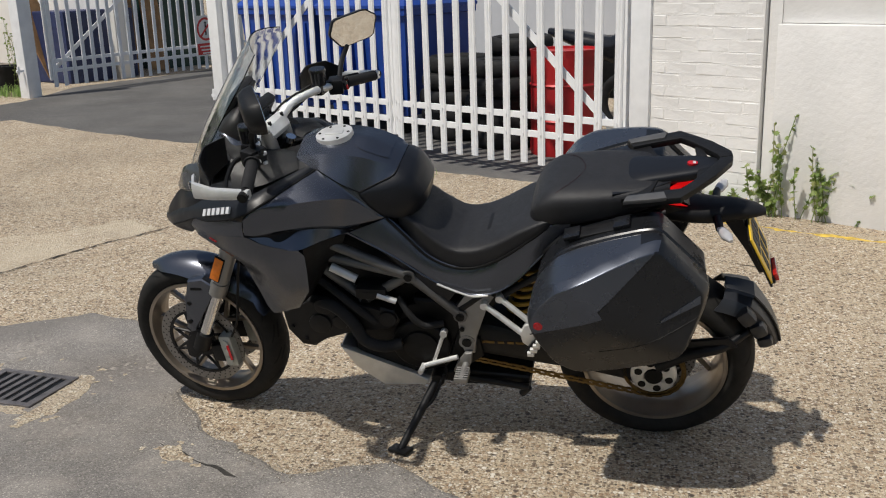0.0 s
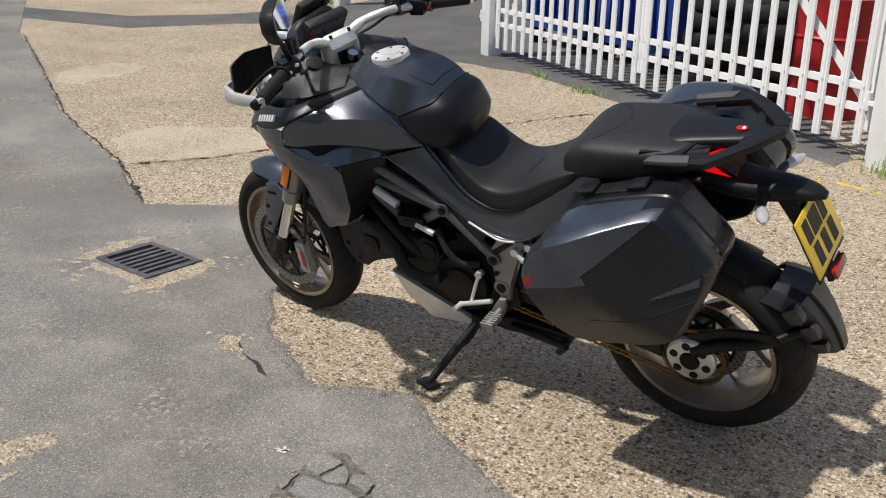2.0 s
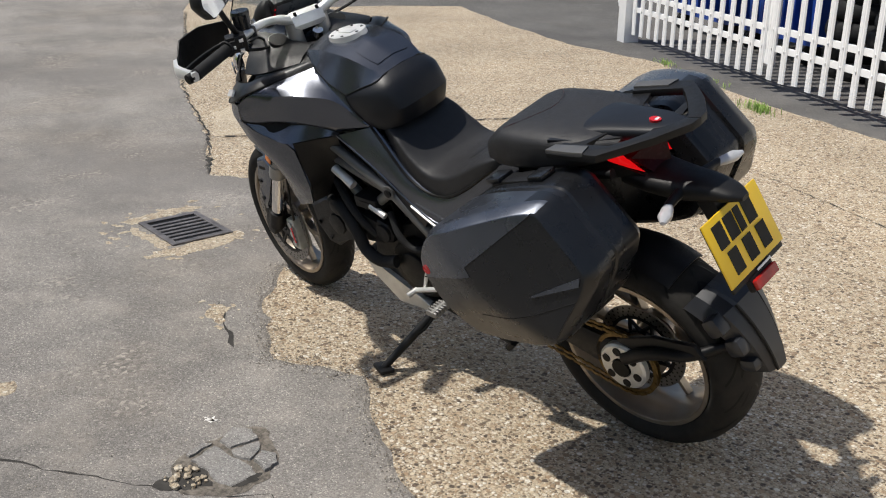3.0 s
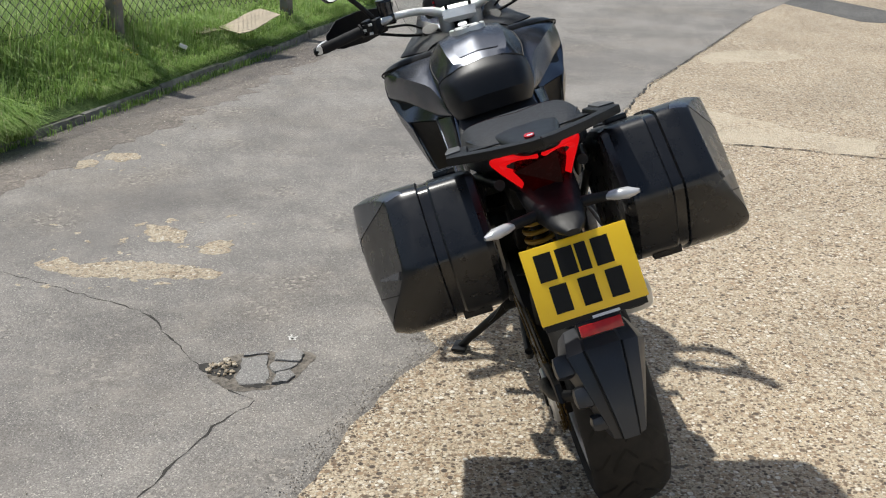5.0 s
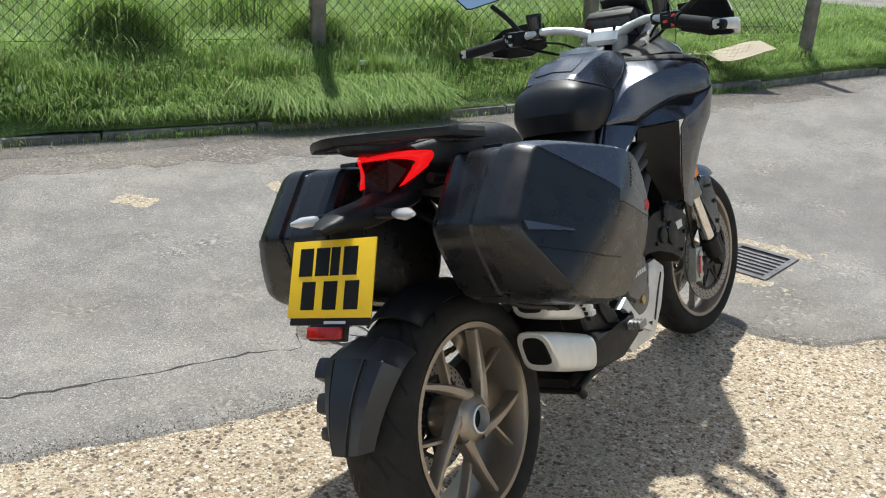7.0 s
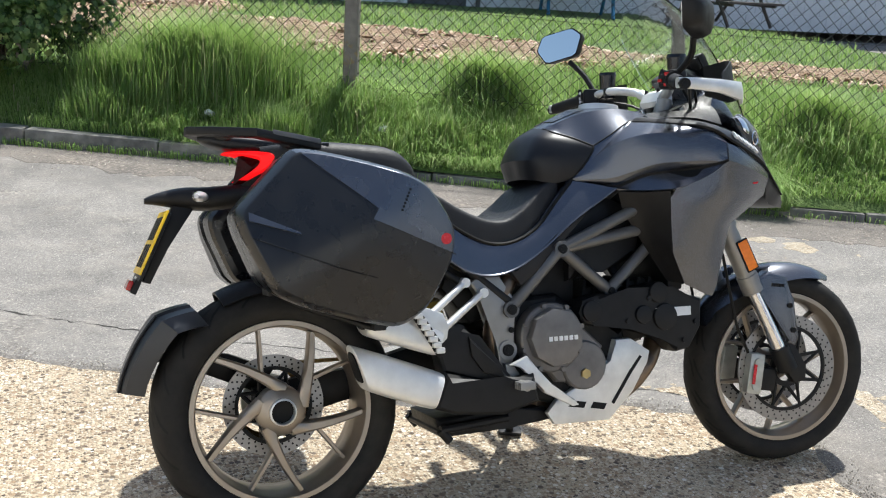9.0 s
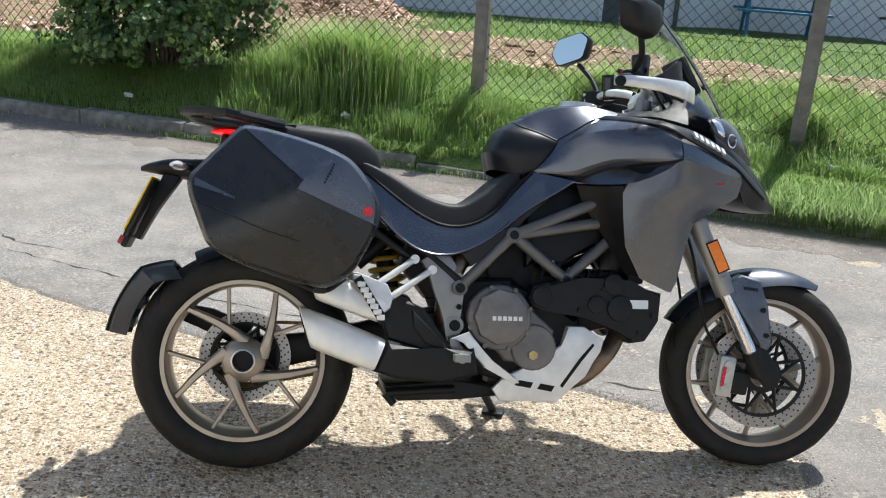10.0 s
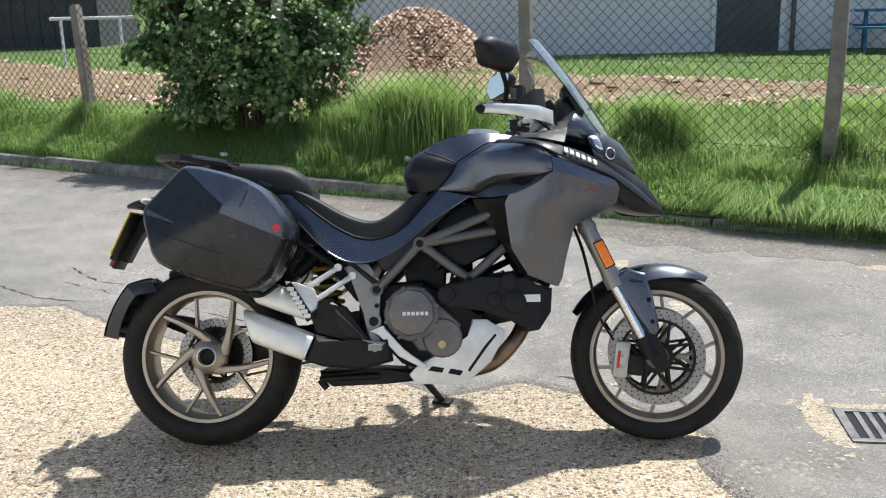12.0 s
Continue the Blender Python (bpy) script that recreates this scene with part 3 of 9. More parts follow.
def brake_disc(parent, centre, y, r_out, r_in, steer, holes=True):
    bm = bmesh.new()
    lathe(bm, [(r_out, y - 0.0025), (r_out, y + 0.0025), (r_in, y + 0.0025), (r_in, y - 0.0025)], 64)
    if holes:
        for k in range(36):
            for j, rr in enumerate((0.2, 0.5, 0.8)):
                a = 2 * math.pi * (k + j * 0.33) / 36
                r = r_in + (r_out - r_in) * rr
                for s in (-1, 1):
                    rod(bm, (r * math.cos(a), y + s * 0.0027, r * math.sin(a)), (r * math.cos(a), y + s * 0.0031, r * math.sin(a)), 0.0030, seg=6)
        for f in bm.faces:
            if f.calc_center_median().y > y + 0.0026 or f.calc_center_median().y < y - 0.0026:
                f.material_index = 1
    bmesh.ops.transform(bm, matrix=Matrix.Translation(centre), verts=bm.verts[:])
    d = part("brake_disc", steered(bm) if steer else bm, [DISC, INK], parent, "drilled steel brake disc")
    bm = bmesh.new()
    lathe(bm, [(0.056, y - 0.006), (0.056, y + 0.006), (0.040, y + 0.006), (0.040, y - 0.006)], 32)
    lathe(bm, [(r_in + 0.004, y - 0.0035), (r_in + 0.004, y + 0.0035), (r_in - 0.006, y + 0.0035), (r_in - 0.006, y - 0.0035)], 48)
    for k in range(8):
        a = 2 * math.pi * k / 8
        for tw in (-0.42, 0.42):
            rod(bm, (0.05 * math.cos(a), y, 0.05 * math.sin(a)), (r_in * math.cos(a + tw), y, r_in * math.sin(a + tw)), 0.0062, 0.0046, seg=6)
    bmesh.ops.transform(bm, matrix=Matrix.Translation(centre), verts=bm.verts[:])
    pieces("carrier_strut", steered(bm) if steer else bm, PLASTIC, d)
    return d


rear = wheel("rear_wheel", RA, 0.316, 0.096, 5, 0.050, False, False)
front = wheel("front_wheel", FA, 0.297, 0.061, 5, 0.045, True, True)
brake_disc(rear, RA, 0.035, 0.132, 0.098, False)
brake_disc(front, FA, -0.072, 0.165, 0.128, True)
brake_disc(front, FA, 0.072, 0.165, 0.128, True)
bm = bmesh.new()
lathe(bm, [(0.030, -0.096), (0.034, -0.094), (0.036, -0.05), (0.030, -0.05)], 32, Matrix.Translation(RA))
part("hub_nut", bm, ALLOY, rear)
bm = bmesh.new()
lathe(bm, [(0.034, -0.084), (0.052, -0.078), (0.062, -0.068), (0.064, -0.030), (0.034, -0.030)], 40, Matrix.Translation(RA))
part("hub_star", bm, BRONZE, rear, "", 30)
bm = bmesh.new()
rod(bm, RA + Vector((0, -0.070, 0)), RA + Vector((0, -0.05, 0)), 0.030, seg=24)
part("axle", bm, INK, rear)
bm = bmesh.new()
lathe(bm, [(0.008, -0.125), (0.016, -0.125), (0.018, -0.09), (0.018, 0.09), (0.016, 0.125), (0.008, 0.125)], 24, Matrix.Translation(FA))
part("axle", steered(bm), ALLOY, front)


# sprocket and chain
def sprocket():
    bm = bmesh.new()
    lathe(bm, [(0.096, 0.110), (0.099, 0.112), (0.096, 0.116), (0.086, 0.116), (0.086, 0.110)], 60, Matrix.Translation(RA))
    s = part("sprocket", bm, GOLD, rear, "gold toothed rear sprocket")
    bm = bmesh.new()
    lathe(bm, [(0.072, 0.112), (0.072, 0.128), (0.066, 0.134), (0.030, 0.136), (0.030, 0.112)], 48, Matrix.Translation(RA))
    part("sprocket_carrier", bm, ALLOY, rear, "silver sprocket carrier with round holes")
    bm = bmesh.new()
    for k in range(6):
        a = 2 * math.pi * k / 6 + 0.3
        c = RA + Vector((0.050 * math.cos(a), 0, 0.050 * math.sin(a)))
        rod(bm, c + Vector((0, 0.133, 0)), c + Vector((0, 0.137, 0)), 0.0125, seg=16)
    rod(bm, RA + Vector((0, 0.12, 0)), RA + Vector((0, 0.142, 0)), 0.027, seg=20)
    part("carrier_hole", bm, INK, rear)


def chain():
    fc, fr, rr = Vector((0.60, 0, 0.372)), 0.036, 0.097
    d = fc - RA
    dist, base = math.hypot(d.x, d.z), math.atan2(d.z, d.x)
    off = math.acos((rr - fr) / dist)
    path = []
    for k in range(41):
        a = base + off + (2 * math.pi - 2 * off) * k / 40
        path.append(RA + Vector((rr * math.cos(a), 0, rr * math.sin(a))))
    for k in range(17):
        a = base - off + 2 * off * k / 16
        path.append(fc + Vector((fr * math.cos(a), 0, fr * math.sin(a))))
    path.append(path[0])
    bm = bmesh.new()
    acc, i, last, k = 0.0, 0, path[0], 0
    for p in path[1:]:
        seg = (p - last).length
        u = (p - last).normalized() if seg > 0 else Vector((1, 0, 0))
        pos = -acc
        while pos + 0.0159 <= seg:
            pos += 0.0159
            c = last + u * pos
            w = 0.0085 if k % 2 else 0.006
            m = Matrix.Translation((c.x, 0.112, c.z)) @ Matrix.Rotation(-math.atan2(u.z, u.x), 4, "Y")
            for s in (-1, 1):
                box(bm, (-0.0105, s * w - 0.0011, -0.0043), (0.0105, s * w + 0.0011, 0.0043), m)
            k += 1
        acc = seg - pos
        last = p
    part("drive_chain", bm, GOLD, bike, "gold link drive chain", None)


sprocket()
chain()

# fork, mudguard, calipers
FORK_TOP, FORK_MID, FORK_LOW = Vector((1.178, 0, 1.085)), Vector((1.432, 0, 0.545)), Vector((1.530, 0, 0.345))


def fork_leg(side):
    y = Vector((0, side * 0.108, 0))
    bm = bmesh.new()
    u = (FORK_MID - FORK_TOP).normalized()
    rod(bm, FORK_TOP + y, FORK_MID + y, 0.0285, seg=28)
    rod(bm, FORK_MID + y - u * 0.055, FORK_MID + y, 0.0315, seg=28)
    rod(bm, FORK_MID + y - u * 0.235, FORK_MID + y - u * 0.215, 0.033, seg=28)
    leg = part("fork_leg", steered(bm), CAST, bike, "grey upside-down fork leg")
    bm = bmesh.new()
    rod(bm, FORK_MID + y, FORK_LOW + y, 0.0225, seg=24)
    part("fork_tube", steered(bm), CHROME, leg, "chrome fork stanchion")
    bm = bmesh.new()
    rod(bm, FORK_LOW + y - u * 0.03, FORK_LOW + y + u * 0.045, 0.030, seg=20)
    prism(bm, [(1.510, 0.385), (1.548, 0.400), (1.600, 0.315), (1.598, 0.270), (1.562, 0.262), (1.520, 0.320)], side * 0.095, side * 0.128, 0.006)
    part("fork_foot", steered(bm), PLASTIC, leg)
    bm = bmesh.new()
    c = FORK_TOP.lerp(FORK_MID, 0.80) + Vector((0.012, side * 0.030, 0.004)) + y
    m = Matrix.Translation(c) @ Matrix.Rotation(radians(-25.2), 4, "Y")
    box(bm, (-0.016, -0.005, -0.046), (0.016, 0.005, 0.046), m, 0.003)
    part("reflector", steered(bm), AMBER, leg, "amber side reflector")
    bm = bmesh.new()
    box(bm, (-0.019, -0.004, -0.050), (0.019, 0.003, 0.050), m, 0.003)
    part("reflector_frame", steered(bm), INK, leg)
    bm = bmesh.new()
    m = Matrix.Translation(FA + Vector((-0.120, side * 0.078, -0.005))) @ Matrix.Rotation(radians(8), 4, "Y")
    box(bm, (-0.026, -0.026, -0.062), (0.024, 0.026, 0.062), m, 0.009)
    for z in (-0.036, 0.0, 0.036):
        rod(bm, m @ Vector((0, side * 0.024, z)), m @ Vector((0, side * 0.032, z)), 0.013, seg=16)
    cal = part("brake_caliper", steered(bm), CALIPER, leg, "silver radial brake caliper")
    bm = bmesh.new()
    box(bm, (-0.016, side * 0.0325 - 0.001, -0.030), (-0.006, side * 0.0325 + 0.001, 0.030), m)
    part("caliper_mark", steered(bm), BADGE, cal)
    bm = bmesh.new()
    box(bm, (0.02, -0.016, -0.05), (0.075, 0.016, 0.02), m, 0.008)
    part("caliper_bracket", steered(bm), PLASTIC, leg)
    bm = bmesh.new()
    tube(bm, curve_pts([(1.42, side * 0.10, 0.36), (1.37, side * 0.12, 0.45), (1.345, side * 0.12, 0.56), (1.31, side * 0.12, 0.70), (1.24, side * 0.10, 0.86)], 6), 0.0045, 6)
    part("brake_hose", steered(bm), INK, leg)


fork_leg(1)
fork_leg(-1)


def front_mudguard():
    bm = bmesh.new()
    cols = []
    for k in range(19):
        t = k / 18
        a = radians(56 + 96 * t)
        r = 0.316 + 0.030 * max(0, t - 0.55) ** 1.2 + 0.012 * (1 - t) ** 2
        hw = 0.050 + 0.030 * math.sin(math.pi * min(1, t * 1.1)) if t < 0.9 else 0.070
        if t < 0.12:
            hw *= 0.45 + 0.55 * t / 0.12
        drop = 0.020 + 0.035 * math.sin(math.pi * t)
        col = []
        for j in range(11):
            s = -1 + 2 * j / 10
            rr = r - drop * abs(s) ** 2.6
            col.append(FA + Vector((rr * math.cos(a), hw * s, rr * math.sin(a))))
        cols.append(col)
    sheet(bm, cols, 0.005)
    g = part("front_mudguard", steered(bm), BODY, bike, "grey front mudguard with swept tail", 60)
    for side in (-1, 1):
        bm = bmesh.new()
        prism(bm, [(1.405, 0.565), (1.470, 0.605), (1.530, 0.590), (1.552, 0.520), (1.575, 0.400), (1.560, 0.375), (1.530, 0.385), (1.470, 0.520)], side * 0.083, side * 0.131, 0.012, 3)
        part("mudguard_side", steered(bm), BODY, g)
        bm = bmesh.new()
        for x, z in ((1.540, 0.50), (1.552, 0.425)):
            rod(bm, (x, side * 0.127, z), (x, side * 0.134, z), 0.008, seg=12)
        for k in range(5):
            box(bm, (1.478 + k * 0.009, side * 0.1315 - 0.001, 0.560 - k * 0.001), (1.484 + k * 0.009, side * 0.1315 + 0.001, 0.570 - k * 0.001))
        pieces("mudguard_bolt", steered(bm), INK, g)


front_mudguard()

# bodywork
def resample(pts, n):
    """Points evenly spaced along a smooth curve through the given ones."""
    fine = curve_pts([Vector(p) for p in pts], 8)
    acc = [0.0]
    for a, b in zip(fine, fine[1:]):
        acc.append(acc[-1] + (b - a).length)
    out = []
    for k in range(n + 1):
        s = acc[-1] * k / n
        j = min(max(1, next((i for i, v in enumerate(acc) if v >= s - 1e-9), len(acc) - 1)), len(acc) - 1)
        u = (s - acc[j - 1]) / max(1e-9, acc[j] - acc[j - 1])
        out.append(fine[j - 1].lerp(fine[j], u))
    return out


def skin(bm, curves, nu=20, nv=3, bulge=0.0, thick=0.004):
    """A panel stretched over a row of curves, with a crease along each of them."""
    rails = [resample(c, nu) for c in curves]
    rows = [rails[0]]
    for a, b in zip(rails, rails[1:]):
        for k in range(1, nv + 1):
            t = k / nv
            row = []
            for i in range(nu + 1):
                p = a[i].lerp(b[i], t)
                if bulge:
                    e = a[min(i + 1, nu)] - a[max(i - 1, 0)]
                    n = e.cross(b[i] - a[i])
                    if n.length > 1e-9:
                        n.normalize()
                        n *= 1 if n.y * (1 if p.y >= 0 else -1) + 0.3 * n.z > 0 else -1
                        p = p + n * bulge * math.sin(math.pi * t)
                row.append(p)
            rows.append(row)
    grid = [[bm.verts.new(p) for p in r] for r in rows]
    made = []
    for a, b in zip(grid, grid[1:]):
        for i in range(nu):
            made.append(bm.faces.new((a[i], a[i + 1], b[i + 1], b[i])))
    bmesh.ops.remove_doubles(bm, verts=bm.verts[:], dist=0.0004)
    made = [f for f in made if f.is_valid]
    bmesh.ops.recalc_face_normals(bm, faces=made)
    up = sum((f.normal.z * 0.4 + f.normal.y * (1 if f.calc_center_median().y > 0 else -1)) * f.calc_area() for f in made)
    if up < 0:
        bmesh.ops.reverse_faces(bm, faces=made)
    thicken(bm, made, thick)
    return bm


def mirrored(pts):
    return [(x, -y, z) for x, y, z in pts]


def across(half):
    """A line from one side over the middle to the other; half starts at the side and ends at the middle."""
    return half + mirrored(half[:-1])[::-1]


K0 = [(0.762, 0, 1.033), (0.80, 0, 1.053), (0.87, 0, 1.083), (0.96, 0, 1.098), (1.03, 0, 1.095), (1.075, 0, 1.086)]
K1 = [(0.766, 0.072, 1.026), (0.80, 0.088, 1.043), (0.87, 0.097, 1.067), (0.96, 0.099, 1.079), (1.03, 0.096, 1.074), (1.075, 0.090, 1.066)]
K2 = [(0.775, 0.100, 1.013), (0.82, 0.124, 0.996), (0.877, 0.139, 0.972), (0.93, 0.148, 1.004), (0.98, 0.140, 1.034), (1.012, 0.126, 1.043), (1.06, 0.115, 1.046)]
KB = [(0.877, 0.139, 0.972), (0.93, 0.148, 1.004), (0.98, 0.141, 1.034), (1.010, 0.131, 1.042), (1.05, 0.186, 1.032), (1.10, 0.250, 1.018), (1.15, 0.290, 1.003), (1.188, 0.306, 0.965)]
FLANK_U = [(0.807, 0.128, 0.880), (0.84, 0.141, 0.905), (0.90, 0.169, 0.963), (0.96, 0.218, 0.989), (1.02, 0.248, 0.996), (1.08, 0.271, 0.993), (1.14, 0.294, 0.984), (1.188, 0.308, 0.963)]
FLANK_L = [(0.807, 0.128, 0.880), (0.86, 0.150, 0.868), (0.921, 0.179, 0.853), (0.95, 0.195, 0.861), (1.0, 0.229, 0.882), (1.05, 0.251, 0.888), (1.10, 0.273, 0.892), (1.15, 0.298, 0.902), (1.192, 0.309, 0.913)]
# the lower edge of the flank rolls under and leaves a shaded recess above the shelf
FLANK_M = [tuple(Vector(u).lerp(Vector(w), 0.74) + Vector((0, 0.010 * math.sin(math.pi * k / 8), 0))) for k, (u, w) in enumerate(zip(FLANK_U + FLANK_U[-1:], FLANK_L))]
FLANK_L = [(x, y - 0.026 * math.sin(math.pi * k / 8), z + 0.004 * math.sin(math.pi * k / 8)) for k, (x, y, z) in enumerate(FLANK_L)]
SHELF = [(0.921, 0.179, 0.851), (0.95, 0.186, 0.847), (1.0, 0.222, 0.843), (1.05, 0.274, 0.845), (1.10, 0.287, 0.858), (1.15, 0.303, 0.883), (1.193, 0.311, 0.911)]
bm = bmesh.new()
skin(bm, [mirrored(K2), mirrored(K1), K0, K1, K2], 24, 3, 0.0)
tank = part("fuel_tank", bm, BODY, bike, "matt grey fuel tank with sculpted shoulders", 32)


def tank_flank(bm):
    return skin(bm, [KB, FLANK_U, FLANK_M, FLANK_L], 28, 4, 0.003)


both(tank_flank, "tank_flank", BODY, tank, "matt grey tank flank with a sharp shoulder crease", 24)
COVER = [[(0.877, 0.138, 0.971), (0.82, 0.123, 0.995), (0.775, 0.100, 1.012), (0.764, 0.060, 1.026), (0.760, 0, 1.032)],
         [(0.870, 0.143, 0.957), (0.80, 0.136, 0.976), (0.738, 0.107, 0.992), (0.722, 0.060, 1.001), (0.717, 0, 1.004)],
         [(0.842, 0.140, 0.916), (0.77, 0.137, 0.920), (0.706, 0.102, 0.935), (0.691, 0.060, 0.939), (0.687, 0, 0.941)],
         [(0.807, 0.128, 0.878), (0.76, 0.118, 0.872), (0.715, 0.090, 0.882), (0.702, 0.050, 0.886), (0.698, 0, 0.887)]]
bm = bmesh.new()
skin(bm, [across(c) for c in COVER], 28, 3, 0.002)
part("tank_rear_cover", bm, BODY_DARK, tank, "satin black rear tank cover", 24)
bm = bmesh.new()
m = Matrix.Translation((0.976, 0, 1.091)) @ Matrix.Rotation(radians(5), 4, "Y")
rod(bm, m @ Vector((0, 0, -0.02)), m @ Vector((0, 0, 0.009)), 0.061, 0.057, seg=40)
cap = part("filler_cap", bm, ALLOY, tank, "round brushed aluminium filler cap")
for k in range(6):
    a = 2 * math.pi * k / 6
    c = m @ Vector((0.046 * math.cos(a), 0.046 * math.sin(a), 0.0085))
    bm = bmesh.new()
    rod(bm, c, c + Vector((0, 0, 0.002)), 0.0045, seg=8)
    part("cap_bolt", bm, DARKMETAL, cap)
bm = bmesh.new()
box(bm, (-0.03, -0.014, 0.008), (0.025, 0.014, 0.012), m, 0.002)
part("cap_flap", bm, ALLOY, cap)


def tank_top(x, y):
    z0 = np.interp(x, [p[0] for p in K0], [p[2] for p in K0])
    z1 = np.interp(x, [p[0] for p in K1], [p[2] for p in K1])
    return float(z0 + (z1 - z0) * min(1.0, abs(y) / 0.095))


bm = bmesh.new()
skin(bm, [[(x, s * w, tank_top(x, s * w) + 0.003) for x, w in ((0.795, 0.060), (0.83, 0.066), (0.87, 0.064), (0.905, 0.044))] for s in (-1, -0.5, 0, 0.5, 1)], 8, 2, 0.0, 0.003)
part("tank_pad", bm, BODY, tank, "", 24)
bm = bmesh.new()
for s in (-1, 1):
    skin(bm, [[(1.075, s * 0.02, 1.072), (1.12, s * 0.02, 1.060), (1.20, s * 0.02, 1.045)], [(1.070, s * 0.095, 1.058), (1.12, s * 0.15, 1.040), (1.20, s * 0.19, 1.020)], [(1.015, s * 0.128, 1.041), (1.10, s * 0.245, 1.016), (1.20, s * 0.286, 0.976)]], 8, 2, 0.004)
part("tank_front_trim", bm, PLASTIC, tank, "matt black trim ahead of the tank", 30)

# side panels under the seat, running up to the tank
SEAT_LINE = [(0.25, 0.126, 0.890), (0.33, 0.142, 0.856), (0.41, 0.150, 0.792), (0.48, 0.150, 0.745), (0.55, 0.147, 0.716), (0.62, 0.146, 0.718), (0.69, 0.142, 0.752), (0.75, 0.137, 0.818), (0.807, 0.130, 0.878)]
PANEL_LOW = [(0.25, 0.133, 0.85), (0.33, 0.149, 0.775), (0.41, 0.166, 0.692), (0.48, 0.171, 0.643), (0.55, 0.17, 0.63), (0.62, 0.167, 0.646), (0.7, 0.167, 0.693), (0.79, 0.173, 0.766), (0.921, 0.179, 0.851)]


def side_panel(bm):
    lip = [(x, y - 0.016, z + 0.006) for x, y, z in SEAT_LINE]
    tuck = [(x, y - 0.030, z - 0.006) for x, y, z in PANEL_LOW]
    return skin(bm, [lip, SEAT_LINE, PANEL_LOW, tuck], 30, 3, 0.003)


sidep = both(side_panel, "side_panel", BODY, bike, "matt grey side panel under the seat", 28)


def panel_edge(bm):
    return tube(bm, resample([(x, y - 0.001, z + 0.001) for x, y, z in PANEL_LOW[1:]], 30), 0.0042, 6)


for one, ob in zip((panel_edge(bmesh.new()), flip(panel_edge(bmesh.new()))), sidep):
    part("panel_edge", one, BODY, ob, "", 60)


def groove(name, line, parent, r=0.0022, lift=0.0):
    """A dark joint between two body panels, or a line of painted shade, on both sides of the bike."""
    for s in (1, -1):
        bm = bmesh.new()
        tube(bm, resample([(x, s * (y + lift), z) for x, y, z in line], 36), r, 6)
        part(name, bm, INK, parent)


groove("panel_joint", KB, tank, 0.0020)
groove("panel_joint", [c for c in COVER[0][:4]], tank, 0.0026, 0.001)
groove("panel_joint", [(0.807, 0.129, 0.879), (0.842, 0.141, 0.917), (0.870, 0.144, 0.957), (0.877, 0.1395, 0.972)], tank, 0.0024)
groove("panel_joint", FLANK_L[:3], tank, 0.0024, 0.001)
groove("panel_joint", SEAT_LINE[1:], sidep[0], 0.0045, 0.002)
# black tube below the flank stands in for the shade in its recess
groove("flank_shade", FLANK_L[2:], tank, 0.0070, -0.002)


def lower_panel(bm):
    prism(bm, [(0.60, 0.640), (0.68, 0.672), (0.76, 0.762), (0.87, 0.838), (0.85, 0.800), (0.76, 0.715), (0.69, 0.640), (0.63, 0.600)], 0.130, 0.168, 0.008)
    return bm


both(lower_panel, "frame_cover", BODY_DARK, bike)


# silver line laid on the left panel's lower edge as its painted highlight
def panel_glint(bm):
    tube(bm, curve_pts([(0.66, 0.176, 0.672), (0.60, 0.184, 0.652), (0.55, 0.190, 0.640), (0.50, 0.191, 0.646)], 5), 0.0035, 6)
    return bm


part("panel_glint", panel_glint(bmesh.new()), ALLOY, bike)
body("rider_seat", [(0.295, 0.128, 0.885, 0.86), (0.33, 0.146, 0.886, 0.84), (0.40, 0.150, 0.856, 0.77), (0.48, 0.150, 0.810, 0.71), (0.55, 0.147, 0.783, 0.69), (0.61, 0.143, 0.783, 0.69), (0.67, 0.138, 0.820, 0.725), (0.72, 0.128, 0.864, 0.77), (0.775, 0.112, 0.892, 0.83)], LEATHER, "black vinyl rider seat with faint red stitching", 4, 7.0, 0.6, None, 36)
body("pillion_seat", [(0.372, 0.095, 0.895, 0.868), (0.350, 0.128, 0.935, 0.862), (0.300, 0.146, 0.972, 0.862), (0.22, 0.152, 0.984, 0.872), (0.12, 0.148, 0.990, 0.895), (0.03, 0.126, 0.990, 0.915), (-0.03, 0.085, 0.982, 0.93)], LEATHER, "black stepped vinyl pillion seat", 4, 4.6, 0.4, None, 32)
bm = bmesh.new()
tube(bm, curve_pts([(0.335, 0.128, 0.915), (0.30, 0.122, 0.963), (0.24, 0.070, 0.987), (0.215, 0, 0.990), (0.24, -0.070, 0.987), (0.30, -0.122, 0.963), (0.335, -0.128, 0.915)], 6), 0.0006, 5)
part("seat_stitching", bm, SMOKED, bike)

tail = body("tail_unit", [(0.13, 0.112, 0.982, 0.93), (0.05, 0.082, 0.998, 0.95), (-0.03, 0.066, 1.006, 0.965), (-0.10, 0.054, 1.012, 0.974), (-0.150, 0.036, 1.014, 0.988), (-0.172, 0.012, 1.012, 1.0)], BODY_DARK, "black tail unit with grab rails", 4, 3.4)
body("tail_pan", [(0.26, 0.118, 0.900, 0.80), (0.14, 0.124, 0.945, 0.84), (0.06, 0.112, 0.960, 0.885), (0.00, 0.080, 0.962, 0.90)], PLASTIC, "", 4, 3.4, None, tail)


